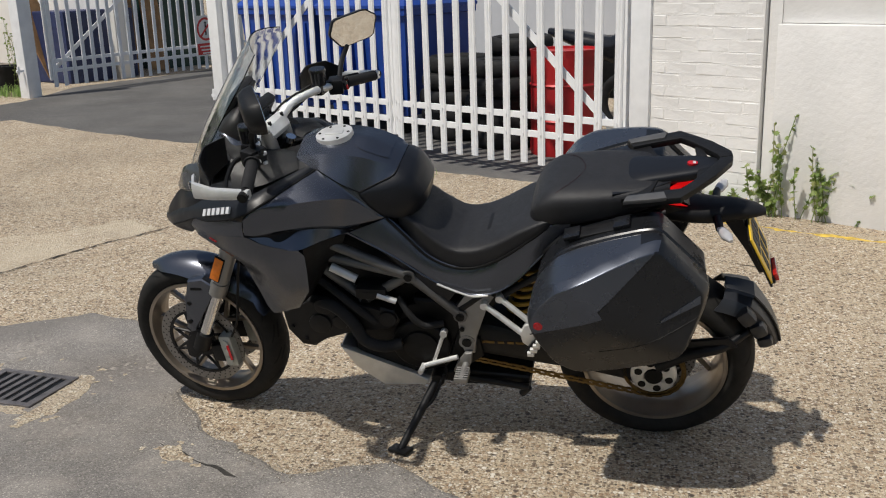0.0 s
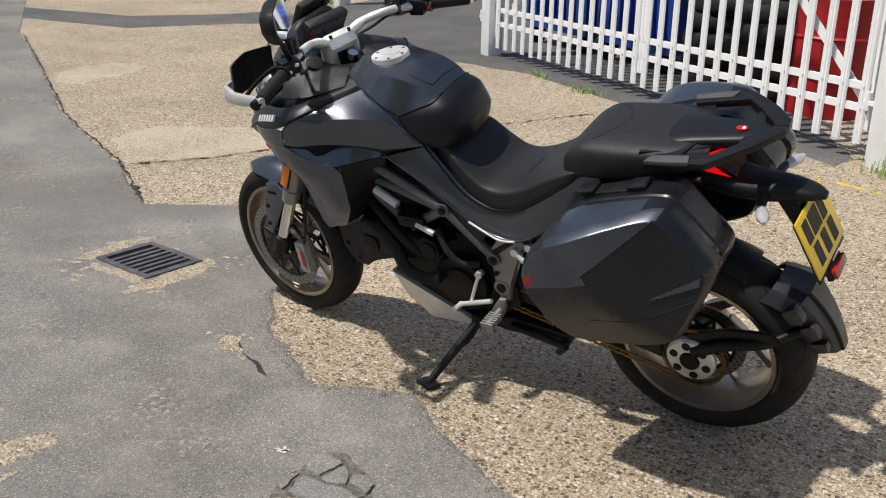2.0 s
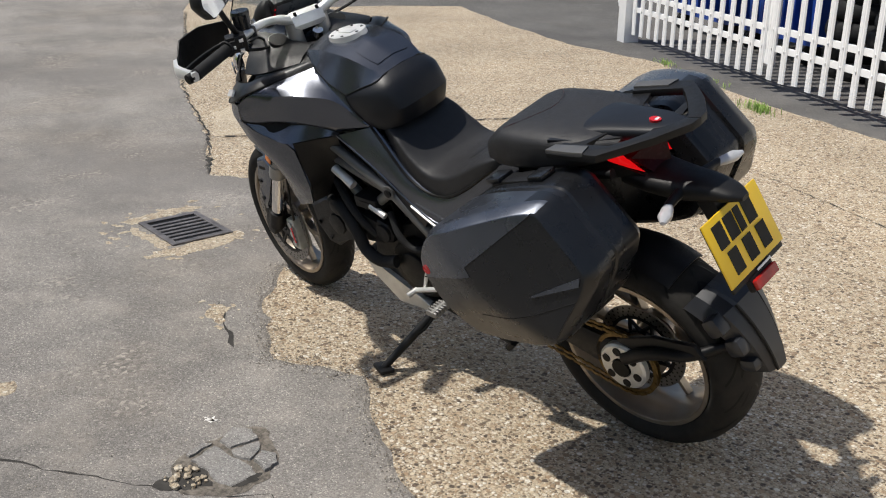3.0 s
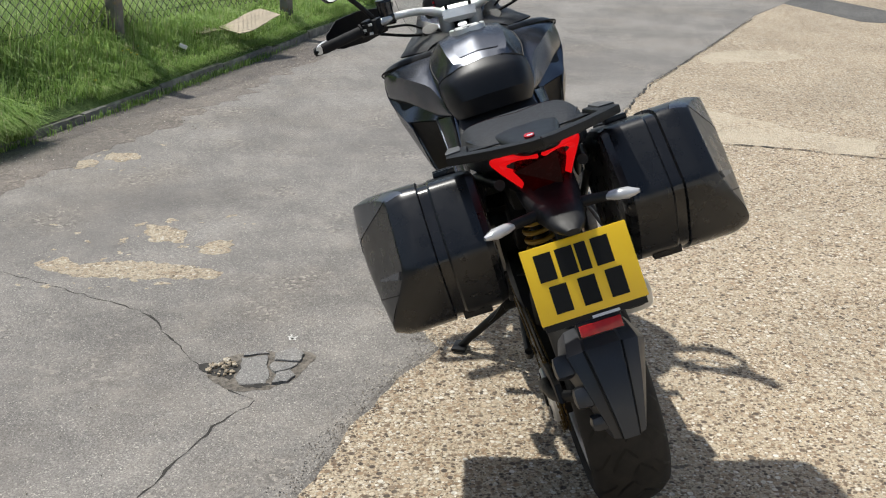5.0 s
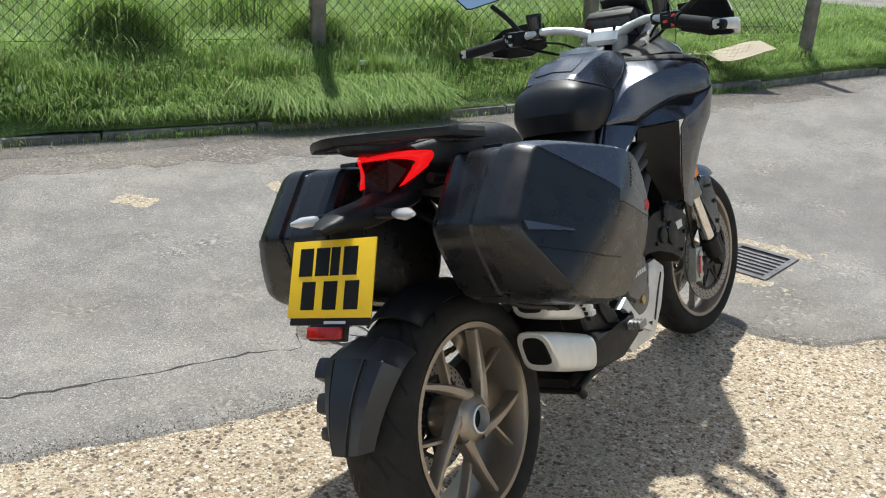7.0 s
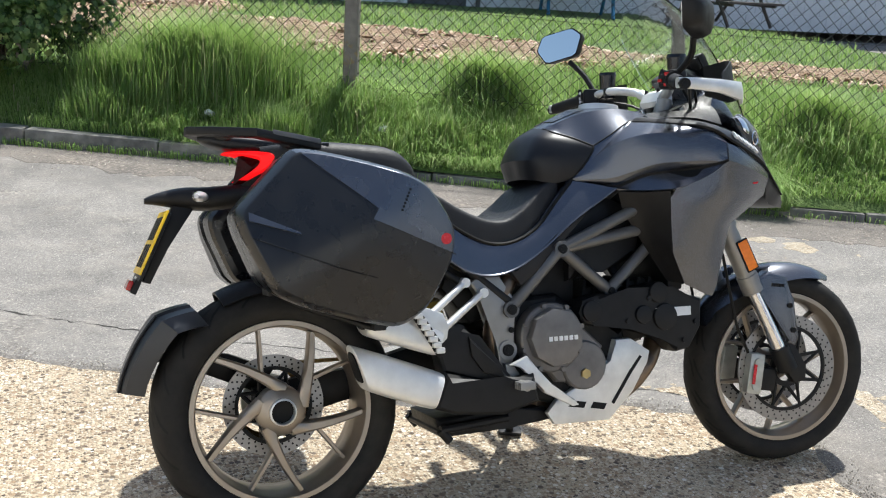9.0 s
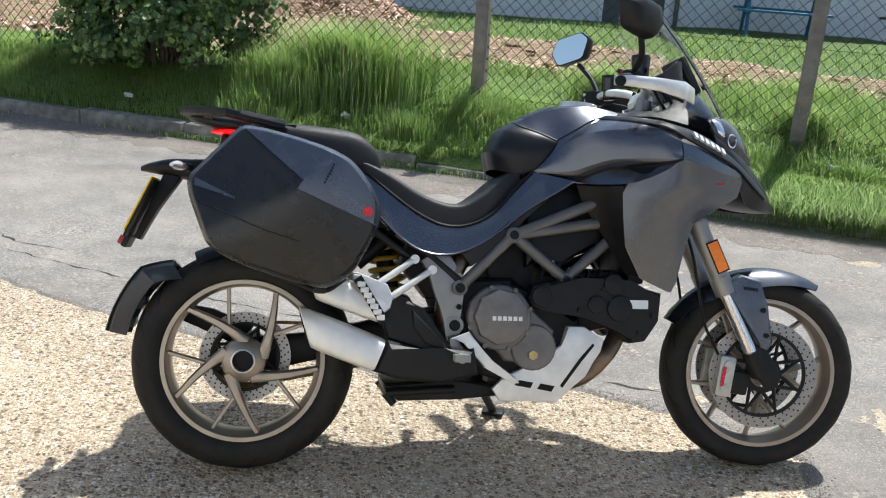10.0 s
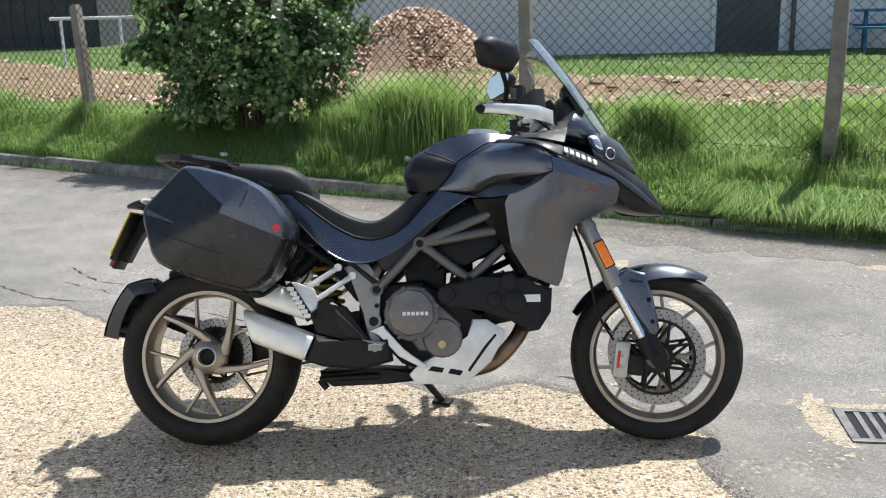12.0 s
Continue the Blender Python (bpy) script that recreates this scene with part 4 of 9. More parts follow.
def slab_xy(bm, outline, z, thick, bevel=0.003):
    """A level plate from an outline in x and y; z gives the height of its top along x."""
    top = [bm.verts.new((x, y, z(x))) for x, y in outline]
    low = [bm.verts.new((x, y, z(x) - thick)) for x, y in outline]
    n = len(top)
    faces = [bm.faces.new(top), bm.faces.new(low[::-1])]
    for k in range(n):
        bm.faces.new((low[k], low[(k + 1) % n], top[(k + 1) % n], top[k]))
    bmesh.ops.recalc_face_normals(bm, faces=bm.faces[:])
    if bevel:
        bmesh.ops.bevel(bm, geom=list({e for f in faces for e in f.edges}), offset=bevel, segments=2, affect="EDGES", profile=0.6)
    return bm


def rail_z(x):
    return 0.987 + 0.185 * (0.075 - x) if x > -0.06 else 1.012 + 0.16 * (-0.06 - x)


def grab_rail(bm):
    return slab_xy(bm, [(0.100, 0.186), (0.02, 0.197), (-0.058, 0.203), (-0.105, 0.155), (-0.150, 0.105), (-0.200, 0.030), (-0.203, 0.0005), (-0.166, 0.0005), (-0.160, 0.018), (-0.118, 0.080), (-0.088, 0.120), (-0.060, 0.152), (0.02, 0.148), (0.080, 0.142)], rail_z, 0.021, 0.005)


both(grab_rail, "grab_rail", PLASTIC, tail, "black angular grab rail", 30)


def rail_bracket(bm):
    slab_xy(bm, [(0.105, 0.150), (0.03, 0.152), (0.0, 0.060), (0.075, 0.080)], lambda x: rail_z(x) - 0.010, 0.016)
    slab_xy(bm, [(-0.100, 0.110), (-0.125, 0.076), (-0.135, 0.030), (-0.105, 0.040)], lambda x: rail_z(x) - 0.010, 0.014)
    return bm


pieces("rail_bracket", rail_bracket(bmesh.new()), PLASTIC, tail)
pieces("rail_bracket", flip(rail_bracket(bmesh.new())), PLASTIC, tail)


def rail_strip(bm):
    return slab_xy(bm, [(0.098, 0.189), (0.02, 0.199), (-0.02, 0.200), (-0.012, 0.164), (0.088, 0.160)], lambda x: rail_z(x) + 0.004, 0.012, 0.002)


both(rail_strip, "rail_strip", FRAME, tail, "grey strip on the grab rail", 30)
bm = bmesh.new()
loft(bm, [[(-0.091 + 0.015 * math.cos(a), 0.012 + 0.012 * math.sin(a), z) for a in (2 * math.pi * k / 14 for k in range(14))] for z in (1.002, 1.0165)])
bmesh.ops.recalc_face_normals(bm, faces=bm.faces[:])
part("badge", bm, BADGE, tail)
bm = bmesh.new()
box(bm, (-0.100, 0.004, 1.0160), (-0.092, 0.018, 1.0172))
part("badge_mark", bm, LETTER, tail)

# rear lamp
def rear_lamp():
    outer = curve_pts([(-0.108, 0.008, 0.972), (-0.066, 0.052, 0.971), (-0.016, 0.100, 0.962), (-0.002, 0.108, 0.948), (-0.014, 0.096, 0.930), (-0.044, 0.077, 0.912), (-0.074, 0.058, 0.897)], 4)
    inner = curve_pts([(-0.106, 0.010, 0.961), (-0.078, 0.036, 0.957), (-0.046, 0.066, 0.948), (-0.040, 0.072, 0.940), (-0.044, 0.068, 0.930), (-0.058, 0.060, 0.914), (-0.074, 0.055, 0.899)], 4)

    def arm(bm):
        rings = []
        for o, i in zip(outer, inner):
            o, i = Vector(o), Vector(i)
            mid, back = o.lerp(i, 0.55) + Vector((-0.008, 0.001, 0.0)), Vector((0.014, -0.002, 0.0))
            i = i + Vector((0.012, -0.005, 0.0))
            rings.append([o, o.lerp(mid, 0.6) + Vector((-0.002, 0.001, 0)), mid, i.lerp(mid, 0.6) + Vector((-0.002, 0.001, 0)), i, i + back, o + back])
        loft(bm, rings)
        bmesh.ops.recalc_face_normals(bm, faces=bm.faces[:])
        return bm

    def cheek(bm):
        return skin(bm, [[(0.12, 0.138, 0.965), (0.07, 0.122, 0.965), (0.016, 0.105, 0.962)], [(0.12, 0.130, 0.93), (0.08, 0.114, 0.935), (0.018, 0.101, 0.937)], [(0.08, 0.090, 0.87), (0.0, 0.075, 0.873), (-0.080, 0.056, 0.884)]], 8, 3, 0.0, 0.006)
    both(cheek, "lamp_cheek", PLASTIC, tail)
    both(arm, "lamp_lens", LAMP, tail, "lit red rear lamp bar", 30)
    bm = bmesh.new()
    slab_xy(bm, [(0.13, 0.142), (0.020, 0.108), (-0.040, 0.060), (-0.098, 0.010), (-0.098, -0.010), (-0.040, -0.060), (0.020, -0.108), (0.13, -0.142)], lambda x: 0.984 - 0.02 * max(0.0, x), 0.008, 0.002)
    part("lamp_roof", bm, BODY_DARK, tail, "", 30)
    bm = bmesh.new()
    loft(bm, [[(-0.078, -0.040, 0.958), (-0.078, 0.040, 0.958), (-0.048, 0.062, 0.928), (-0.094, 0.034, 0.884), (-0.094, -0.034, 0.884), (-0.048, -0.062, 0.928)], [(0.0, -0.07, 0.965), (0.0, 0.07, 0.965), (0.02, 0.07, 0.915), (0.0, 0.03, 0.87), (0.0, -0.03, 0.87), (0.02, -0.07, 0.915)]])
    bmesh.ops.recalc_face_normals(bm, faces=bm.faces[:])
    part("lamp_centre", bm, SMOKED, tail, "dark red smoked lamp centre")


rear_lamp()
hanger = body("plate_hanger", [(-0.02, 0.070, 0.905, 0.84), (-0.09, 0.066, 0.890, 0.83), (-0.16, 0.056, 0.885, 0.825), (-0.22, 0.046, 0.884, 0.832), (-0.275, 0.034, 0.872, 0.842), (-0.305, 0.014, 0.860, 0.846)], PLASTIC, "black number plate hanger", 4, 2.6)
bm = bmesh.new()
prism(bm, [(-0.180, 0.845), (-0.238, 0.845), (-0.318, 0.655), (-0.300, 0.650), (-0.255, 0.735)], -0.028, 0.028, 0.004)
part("hanger_arm", bm, PLASTIC, hanger)
PM = Matrix.Translation((-0.2905, 0, 0.7495)) @ Matrix.Rotation(math.atan2(0.069, 0.145), 4, "Y")
bm = bmesh.new()
box(bm, (-0.006, -0.117, -0.083), (-0.001, 0.117, 0.083), PM, 0.002)
plate = part("number_plate", bm, PLATE, hanger, "yellow rear number plate with dark markings")
bm = bmesh.new()
box(bm, (-0.001, -0.112, -0.098), (0.006, 0.112, 0.078), PM, 0.002)
part("plate_backing", bm, PLASTIC, plate)
bm = bmesh.new()
for z, xs in ((0.036, (-0.073, -0.026, 0.010, 0.052)), (-0.036, (-0.060, 0.002, 0.062))):
    for y in xs:
        w = 0.012 if abs(y - 0.010) < 0.004 else 0.019
        bm = bmesh.new()
        box(bm, (-0.0075, -y - w, z - 0.030), (-0.0062, -y + w, z + 0.030), PM)
        part("plate_bar", bm, INK, plate)
bm = bmesh.new()
box(bm, (-0.0045, -0.050, -0.0955), (-0.0035, 0.010, -0.0895), PM)
part("dealer_strip", bm, LETTER, plate)
bm = bmesh.new()
box(bm, (-0.016, -0.046, -0.128), (-0.004, 0.046, -0.103), PM, 0.003)
part("reflector", bm, REDLENS, hanger, "red rear reflector")
bm = bmesh.new()
box(bm, (-0.004, -0.05, -0.131), (0.012, 0.05, -0.095), PM, 0.004)
part("reflector_mount", bm, PLASTIC, hanger)


def indicator(bm):
    loft(bm, [ring(0, 0.010, 0.008, -0.008, 2, 12), ring(0.02, 0.015, 0.012, -0.012, 2, 12), ring(0.05, 0.017, 0.013, -0.013, 2, 12), ring(0.075, 0.006, 0.005, -0.005, 2, 12)])
    bmesh.ops.transform(bm, matrix=Matrix.Translation((-0.172, 0.105, 0.855)) @ Matrix.Rotation(radians(112), 4, "Z"), verts=bm.verts[:])
    bmesh.ops.recalc_face_normals(bm, faces=bm.faces[:])
    return bm


def indicator_stalk(bm):
    rod(bm, (-0.165, 0.04, 0.858), (-0.172, 0.112, 0.855), 0.013, 0.011, 14)
    return bm


both(indicator, "indicator", CLEAR, hanger, "clear rear indicator lens")
both(indicator_stalk, "indicator_stalk", PLASTIC, hanger)

# fairing
NOSE_T = [(1.006, 0.128, 1.041), (1.10, 0.252, 1.018), (1.15, 0.300, 1.001), (1.20, 0.300, 0.976), (1.27, 0.279, 0.949), (1.34, 0.244, 0.926), (1.40, 0.199, 0.906), (1.46, 0.158, 0.868), (1.53, 0.108, 0.825), (1.597, 0.030, 0.793)]
NOSE_E = [(1.040, 0.132, 1.050), (1.12, 0.218, 1.036), (1.18, 0.255, 1.018), (1.25, 0.245, 1.002), (1.32, 0.208, 0.982), (1.39, 0.168, 0.948), (1.46, 0.130, 0.905), (1.53, 0.080, 0.858), (1.592, 0.026, 0.810)]
beak = body("nose_fairing", [(1.22, 0.165, 1.020, 0.93), (1.30, 0.165, 1.010, 0.875), (1.39, 0.150, 0.962, 0.832), (1.47, 0.118, 0.902, 0.800), (1.54, 0.076, 0.852, 0.788), (1.590, 0.034, 0.815, 0.787), (1.612, 0.008, 0.800, 0.789)], BODY_DARK, "dark satin nose fairing with pale marks", 4, 2.6, 0.4, None, 32)


def nose_strip(bm):
    low = [(1.30, 0.235, 0.915), (1.38, 0.195, 0.880), (1.425, 0.172, 0.846), (1.47, 0.120, 0.803), (1.53, 0.080, 0.790), (1.598, 0.022, 0.786)]
    skin(bm, [NOSE_E, NOSE_T], 24, 3, 0.006)
    return skin(bm, [[(1.33, 0.246, 0.926), (1.40, 0.199, 0.906), (1.46, 0.158, 0.868), (1.53, 0.108, 0.825), (1.597, 0.030, 0.793)], low], 14, 2, 0.004)


both(nose_strip, "nose_side", BODY_DARK, beak, "", 30)


def side_fairing(bm):
    front = [(1.190, 0.309, 0.962), (1.25, 0.286, 0.951), (1.32, 0.251, 0.930), (1.40, 0.197, 0.906)]
    brow = [(1.193, 0.312, 0.912), (1.26, 0.291, 0.900), (1.34, 0.248, 0.884), (1.427, 0.182, 0.870)]
    edge = [(1.05, 0.275, 0.845), (1.10, 0.288, 0.859), (1.15, 0.304, 0.884), (1.193, 0.312, 0.912), (1.26, 0.291, 0.900), (1.34, 0.248, 0.884), (1.427, 0.182, 0.870)]
    knee = [(1.037, 0.263, 0.818), (1.10, 0.286, 0.818), (1.17, 0.294, 0.822), (1.24, 0.280, 0.824), (1.31, 0.247, 0.825), (1.37, 0.206, 0.824), (1.418, 0.170, 0.823)]
    waist = [(1.045, 0.250, 0.745), (1.10, 0.266, 0.745), (1.16, 0.266, 0.745), (1.22, 0.243, 0.744), (1.270, 0.206, 0.742)]
    hem = [(1.057, 0.236, 0.668), (1.10, 0.242, 0.662), (1.15, 0.235, 0.655), (1.20, 0.218, 0.650), (1.243, 0.199, 0.645)]
    foot = [(1.113, 0.206, 0.580), (1.14, 0.207, 0.576), (1.17, 0.203, 0.573), (1.20, 0.198, 0.571), (1.228, 0.192, 0.570)]
    tip = [(1.190, 0.192, 0.547), (1.196, 0.192, 0.545), (1.202, 0.191, 0.543), (1.208, 0.190, 0.542), (1.214, 0.189, 0.541)]
    skin(bm, [FLANK_L[2:], SHELF], 24, 3)
    skin(bm, [front, brow], 16, 3, 0.003)
    return skin(bm, [edge, knee, waist, hem, foot, tip], 26, 3)


# black sheet across the open intake stands in for the shade inside
def intake(bm):
    top = [(x, y + 0.004, z) for x, y, z in FLANK_L[5:]]
    low = [(x, y - 0.010, z + 0.010) for x, y, z in SHELF[4:]]
    return skin(bm, [top, low], 14, 2, 0.0, 0.003)


sides = both(side_fairing, "side_fairing", BODY, bike, "matt grey side fairing with sharp creases", 22)


both(intake, "intake_shade", INK, sides[0], "black sheet for the shade in the air intake under the tank flank")


def fairing_joint():
    for s in (1, -1):
        bm = bmesh.new()
        tube(bm, resample([(x, s * (y + 0.004), z) for x, y, z in NOSE_T[:9]], 40), 0.0030, 6)
        part("panel_joint", bm, INK, beak)


fairing_joint()


def side_scoop(bm):
    skin(bm, [[(0.930, 0.172, 0.842), (0.98, 0.196, 0.838), (1.040, 0.258, 0.838)], [(0.955, 0.150, 0.79), (1.0, 0.175, 0.785), (1.050, 0.246, 0.770)], [(1.02, 0.140, 0.70), (1.04, 0.170, 0.69), (1.058, 0.228, 0.675)], [(1.09, 0.150, 0.59), (1.10, 0.170, 0.585), (1.113, 0.200, 0.582)]], 10, 3, 0.0, 0.008)
    skin(bm, [[(1.0, 0.20, 0.90), (1.10, 0.235, 0.91), (1.20, 0.265, 0.93)], [(1.0, 0.19, 0.84), (1.10, 0.235, 0.85), (1.22, 0.265, 0.86)]], 8, 2, 0.0, 0.006)
    return bm


both(side_scoop, "air_scoop", PLASTIC, bike, "matt black scoop behind the fairing")


def fairing_mark(bm):
    for k in range(3):
        box(bm, (1.318 + 0.010 * k, 0.2485 - 0.006 * k, 0.852 + 0.001 * k), (1.325 + 0.010 * k, 0.2515 - 0.006 * k, 0.857 + 0.001 * k))
    return bm


both(fairing_mark, "fairing_mark", BADGE, sides[0])


def nose_marks(side):
    a, b = Vector((1.235, side * 0.279, 0.982)), Vector((1.335, side * 0.235, 0.946))
    up = (Vector((1.25, side * 0.245, 1.002)) - Vector((1.262, side * 0.281, 0.952))).normalized()
    u = (b - a).normalized()
    n = u.cross(up).normalized()
    n *= 1 if n.y * side > 0 else -1
    for k in range(6):
        c = a.lerp(b, k / 5) + n * 0.0085
        bm = bmesh.new()
        m = Matrix((u, up - u * up.dot(u), n)).transposed().to_4x4()
        m.translation = c
        box(bm, (-0.0072, -0.0105, -0.006), (0.0072, 0.0105, 0.001), m)
        part("maker_mark", bm, LETTER, beak)


nose_marks(1)
nose_marks(-1)


def headlight(bm):
    top = [(1.327, 0.150, 1.049), (1.364, 0.140, 1.063), (1.426, 0.110, 1.044), (1.466, 0.085, 1.011), (1.504, 0.058, 0.944)]
    mid = [(1.330, 0.168, 1.036), (1.362, 0.166, 1.034), (1.412, 0.146, 1.010), (1.460, 0.112, 0.980), (1.503, 0.066, 0.938)]
    low = [(1.331, 0.166, 1.028), (1.350, 0.168, 1.004), (1.395, 0.152, 0.974), (1.450, 0.117, 0.951), (1.500, 0.064, 0.930)]
    return skin(bm, [top, mid, low], 16, 4, 0.004, 0.006)


both(headlight, "headlight", HEADGLASS, beak, "dark glossy headlight lens", 50)


def lamp_bowl(bm):
    return skin(bm, [[(1.333, 0.160, 1.050), (1.346, 0.158, 1.054), (1.358, 0.155, 1.052)], [(1.338, 0.172, 1.040), (1.356, 0.171, 1.034), (1.372, 0.167, 1.022)], [(1.352, 0.173, 1.012), (1.364, 0.171, 1.004), (1.376, 0.167, 0.999)]], 6, 3, 0.003, 0.003)


both(lamp_bowl, "headlight_reflector", CHROME, beak, "bright silver headlight reflector", 50)


def lamp_ring(bm):
    lens = []
    for k in range(15):
        a = 2 * math.pi * k / 14
        lens.append((1.402 + 0.017 * math.cos(a), 0.159 - 0.010 * math.cos(a), 0.990 + 0.019 * math.sin(a)))
    return tube(bm, lens, 0.0028, 6)


both(lamp_ring, "projector_ring", CHROME, beak)


def nose_panel(bm):
    return skin(bm, [[(1.331, 0.166, 1.028), (1.350, 0.168, 1.004), (1.395, 0.152, 0.974), (1.450, 0.117, 0.951), (1.500, 0.064, 0.930), (1.538, 0.050, 0.894), (1.582, 0.030, 0.839), (1.602, 0.012, 0.797)], [(1.348, 0.182, 0.961), (1.395, 0.172, 0.940), (1.436, 0.152, 0.913), (1.482, 0.120, 0.871), (1.540, 0.070, 0.824), (1.597, 0.016, 0.786)]], 18, 4, 0.006, 0.006)


both(nose_panel, "nose_panel", BODY_DARK, beak, "satin dark panel under the headlight", 40)
body("screen_cowl", [(1.17, 0.120, 1.075, 1.03), (1.225, 0.140, 1.120, 1.02), (1.275, 0.140, 1.168, 1.01), (1.315, 0.128, 1.160, 1.0), (1.375, 0.105, 1.095, 0.99), (1.435, 0.070, 1.025, 0.96), (1.462, 0.03, 0.99, 0.95)], BODY, "grey cowl under the windscreen", 4, 2.2, None, beak)


def windscreen():
    bm = bmesh.new()
    cols = []
    for k in range(15):
        s = k / 14
        x, z = 1.465 - 0.285 * s + 0.012 * math.sin(math.pi * s), 1.005 + 0.415 * s
        hw = 0.075 + 0.115 * math.sin(math.pi * (0.18 + 0.62 * s)) * (1 if s > 0.2 else 0.75 + 1.25 * s)
        if s > 0.85:
            hw *= 1 - 1.8 * (s - 0.85) ** 1.1
        cols.append([(x - 0.075 * (j / 5) ** 2 * (hw / 0.18), hw * j / 5, z - 0.02 * (j / 5) ** 2 * (s ** 4)) for j in range(-5, 6)])
    sheet(bm, cols, 0.0035)
    w = part("windscreen", bm, SCREEN, bike, "tall clear touring windscreen", 60)
    w.visible_shadow = False
    bm = bmesh.new()
    m = Matrix.Translation((1.288, -0.035, 1.188)) @ Matrix.Rotation(radians(-28), 4, "Y")
    box(bm, (-0.014, -0.075, -0.062), (0.014, 0.075, 0.062), m, 0.012)
    box(bm, (-0.022, -0.070, 0.020), (-0.010, -0.030, 0.056), m, 0.005)
    part("screen_mount", bm, PLASTIC, w, "", 40)
    for sd in (-1, 1):
        bm = bmesh.new()
        rod(bm, (1.335, sd * 0.09, 1.155), (1.345, sd * 0.09, 1.160), 0.008, seg=10)
        part("screen_bolt", bm, INK, w)


windscreen()

# cockpit
bm = bmesh.new()
DM = S @ Matrix.Translation((1.232, 0, 1.145)) @ Matrix.Rotation(radians(-32), 4, "Y")
box(bm, (-0.014, -0.085, -0.055), (0.020, 0.085, 0.055), DM, 0.010)
dash = part("instrument_display", bm, PLASTIC, bike, "black instrument housing with dark screen")
bm = bmesh.new()
box(bm, (-0.0165, -0.074, -0.044), (-0.0145, 0.074, 0.044), DM)
part("screen_glass", bm, TFT, dash)
bm = bmesh.new()
for k in range(3):
    box(bm, (-0.0175, 0.078, 0.03 - 0.018 * k), (-0.0150, 0.083, 0.036 - 0.018 * k), DM)
part("warning_lamp", bm, BADGE, dash)


body("dash_hood", [(1.232, 0.092, 1.195, 1.075), (1.245, 0.104, 1.208, 1.06), (1.275, 0.108, 1.196, 1.05), (1.315, 0.094, 1.160, 1.04), (1.345, 0.06, 1.13, 1.06)], PLASTIC, "", 4, 3.2, None, dash)


def cockpit_trim(bm):
    return skin(bm, [[(1.055, 0.140, 1.048), (1.14, 0.225, 1.040), (1.24, 0.222, 1.022)], [(1.075, 0.085, 1.064), (1.16, 0.130, 1.072), (1.26, 0.150, 1.085)], [(1.10, 0.040, 1.062), (1.19, 0.070, 1.085), (1.29, 0.115, 1.150)]], 10, 3, 0.006, 0.006)


both(cockpit_trim, "cockpit_trim", PLASTIC, bike)

bm = bmesh.new()
pts = curve_pts([(1.025, 0.435, 1.128), (1.075, 0.30, 1.150), (1.115, 0.20, 1.162), (1.160, 0.115, 1.150), (1.172, 0.05, 1.128), (1.172, 0, 1.126), (1.172, -0.05, 1.128), (1.160, -0.115, 1.150), (1.115, -0.20, 1.162), (1.075, -0.30, 1.150), (1.025, -0.435, 1.128)], 6)
tube(bm, pts, [0.0155 if abs(p.y) < 0.1 else 0.0125 for p in pts], 14)
bars = part("handlebar", steered(bm), ALLOY, bike, "tapered silver aluminium handlebar", 50)
bm = bmesh.new()
prism(bm, [(1.146, 1.096), (1.142, 1.112), (1.156, 1.140), (1.178, 1.148), (1.198, 1.128), (1.200, 1.100)], -0.058, 0.058, 0.010)
for y in (-0.050, 0.050):
    one = bmesh.new()
    rod(one, (1.160, y, 1.050), (1.172, y, 1.118), 0.026, 0.024, 24)
    part("bar_riser", steered(one), CAST, bars)
clamp = part("bar_clamp", steered(bm), ALLOY, bars, "cast silver bar clamp")
for y in (-0.040, 0.040):
    for x in (1.158, 1.186):
        bm = bmesh.new()
        rod(bm, (x, y, 1.138), (x + 0.003, y, 1.150), 0.0055, seg=10)
        part("clamp_bolt", steered(bm), DARKMETAL, clamp)
bm = bmesh.new()
box(bm, (1.145, -0.115, 1.035), (1.225, 0.115, 1.065), None, 0.012)
part("triple_clamp", steered(bm), DARKMETAL, bars)
for y in (-0.108, 0.108):
    bm = bmesh.new()
    rod(bm, (1.190, y, 1.045), (1.172, y, 1.086), 0.029, seg=24)
    part("fork_cap", steered(bm), DARKMETAL, bars)
bm = bmesh.new()
rod(bm, (1.125, 0, 1.070), (1.118, 0, 1.088), 0.016, seg=16)
part("ignition_ring", bm, CHROME, bars)


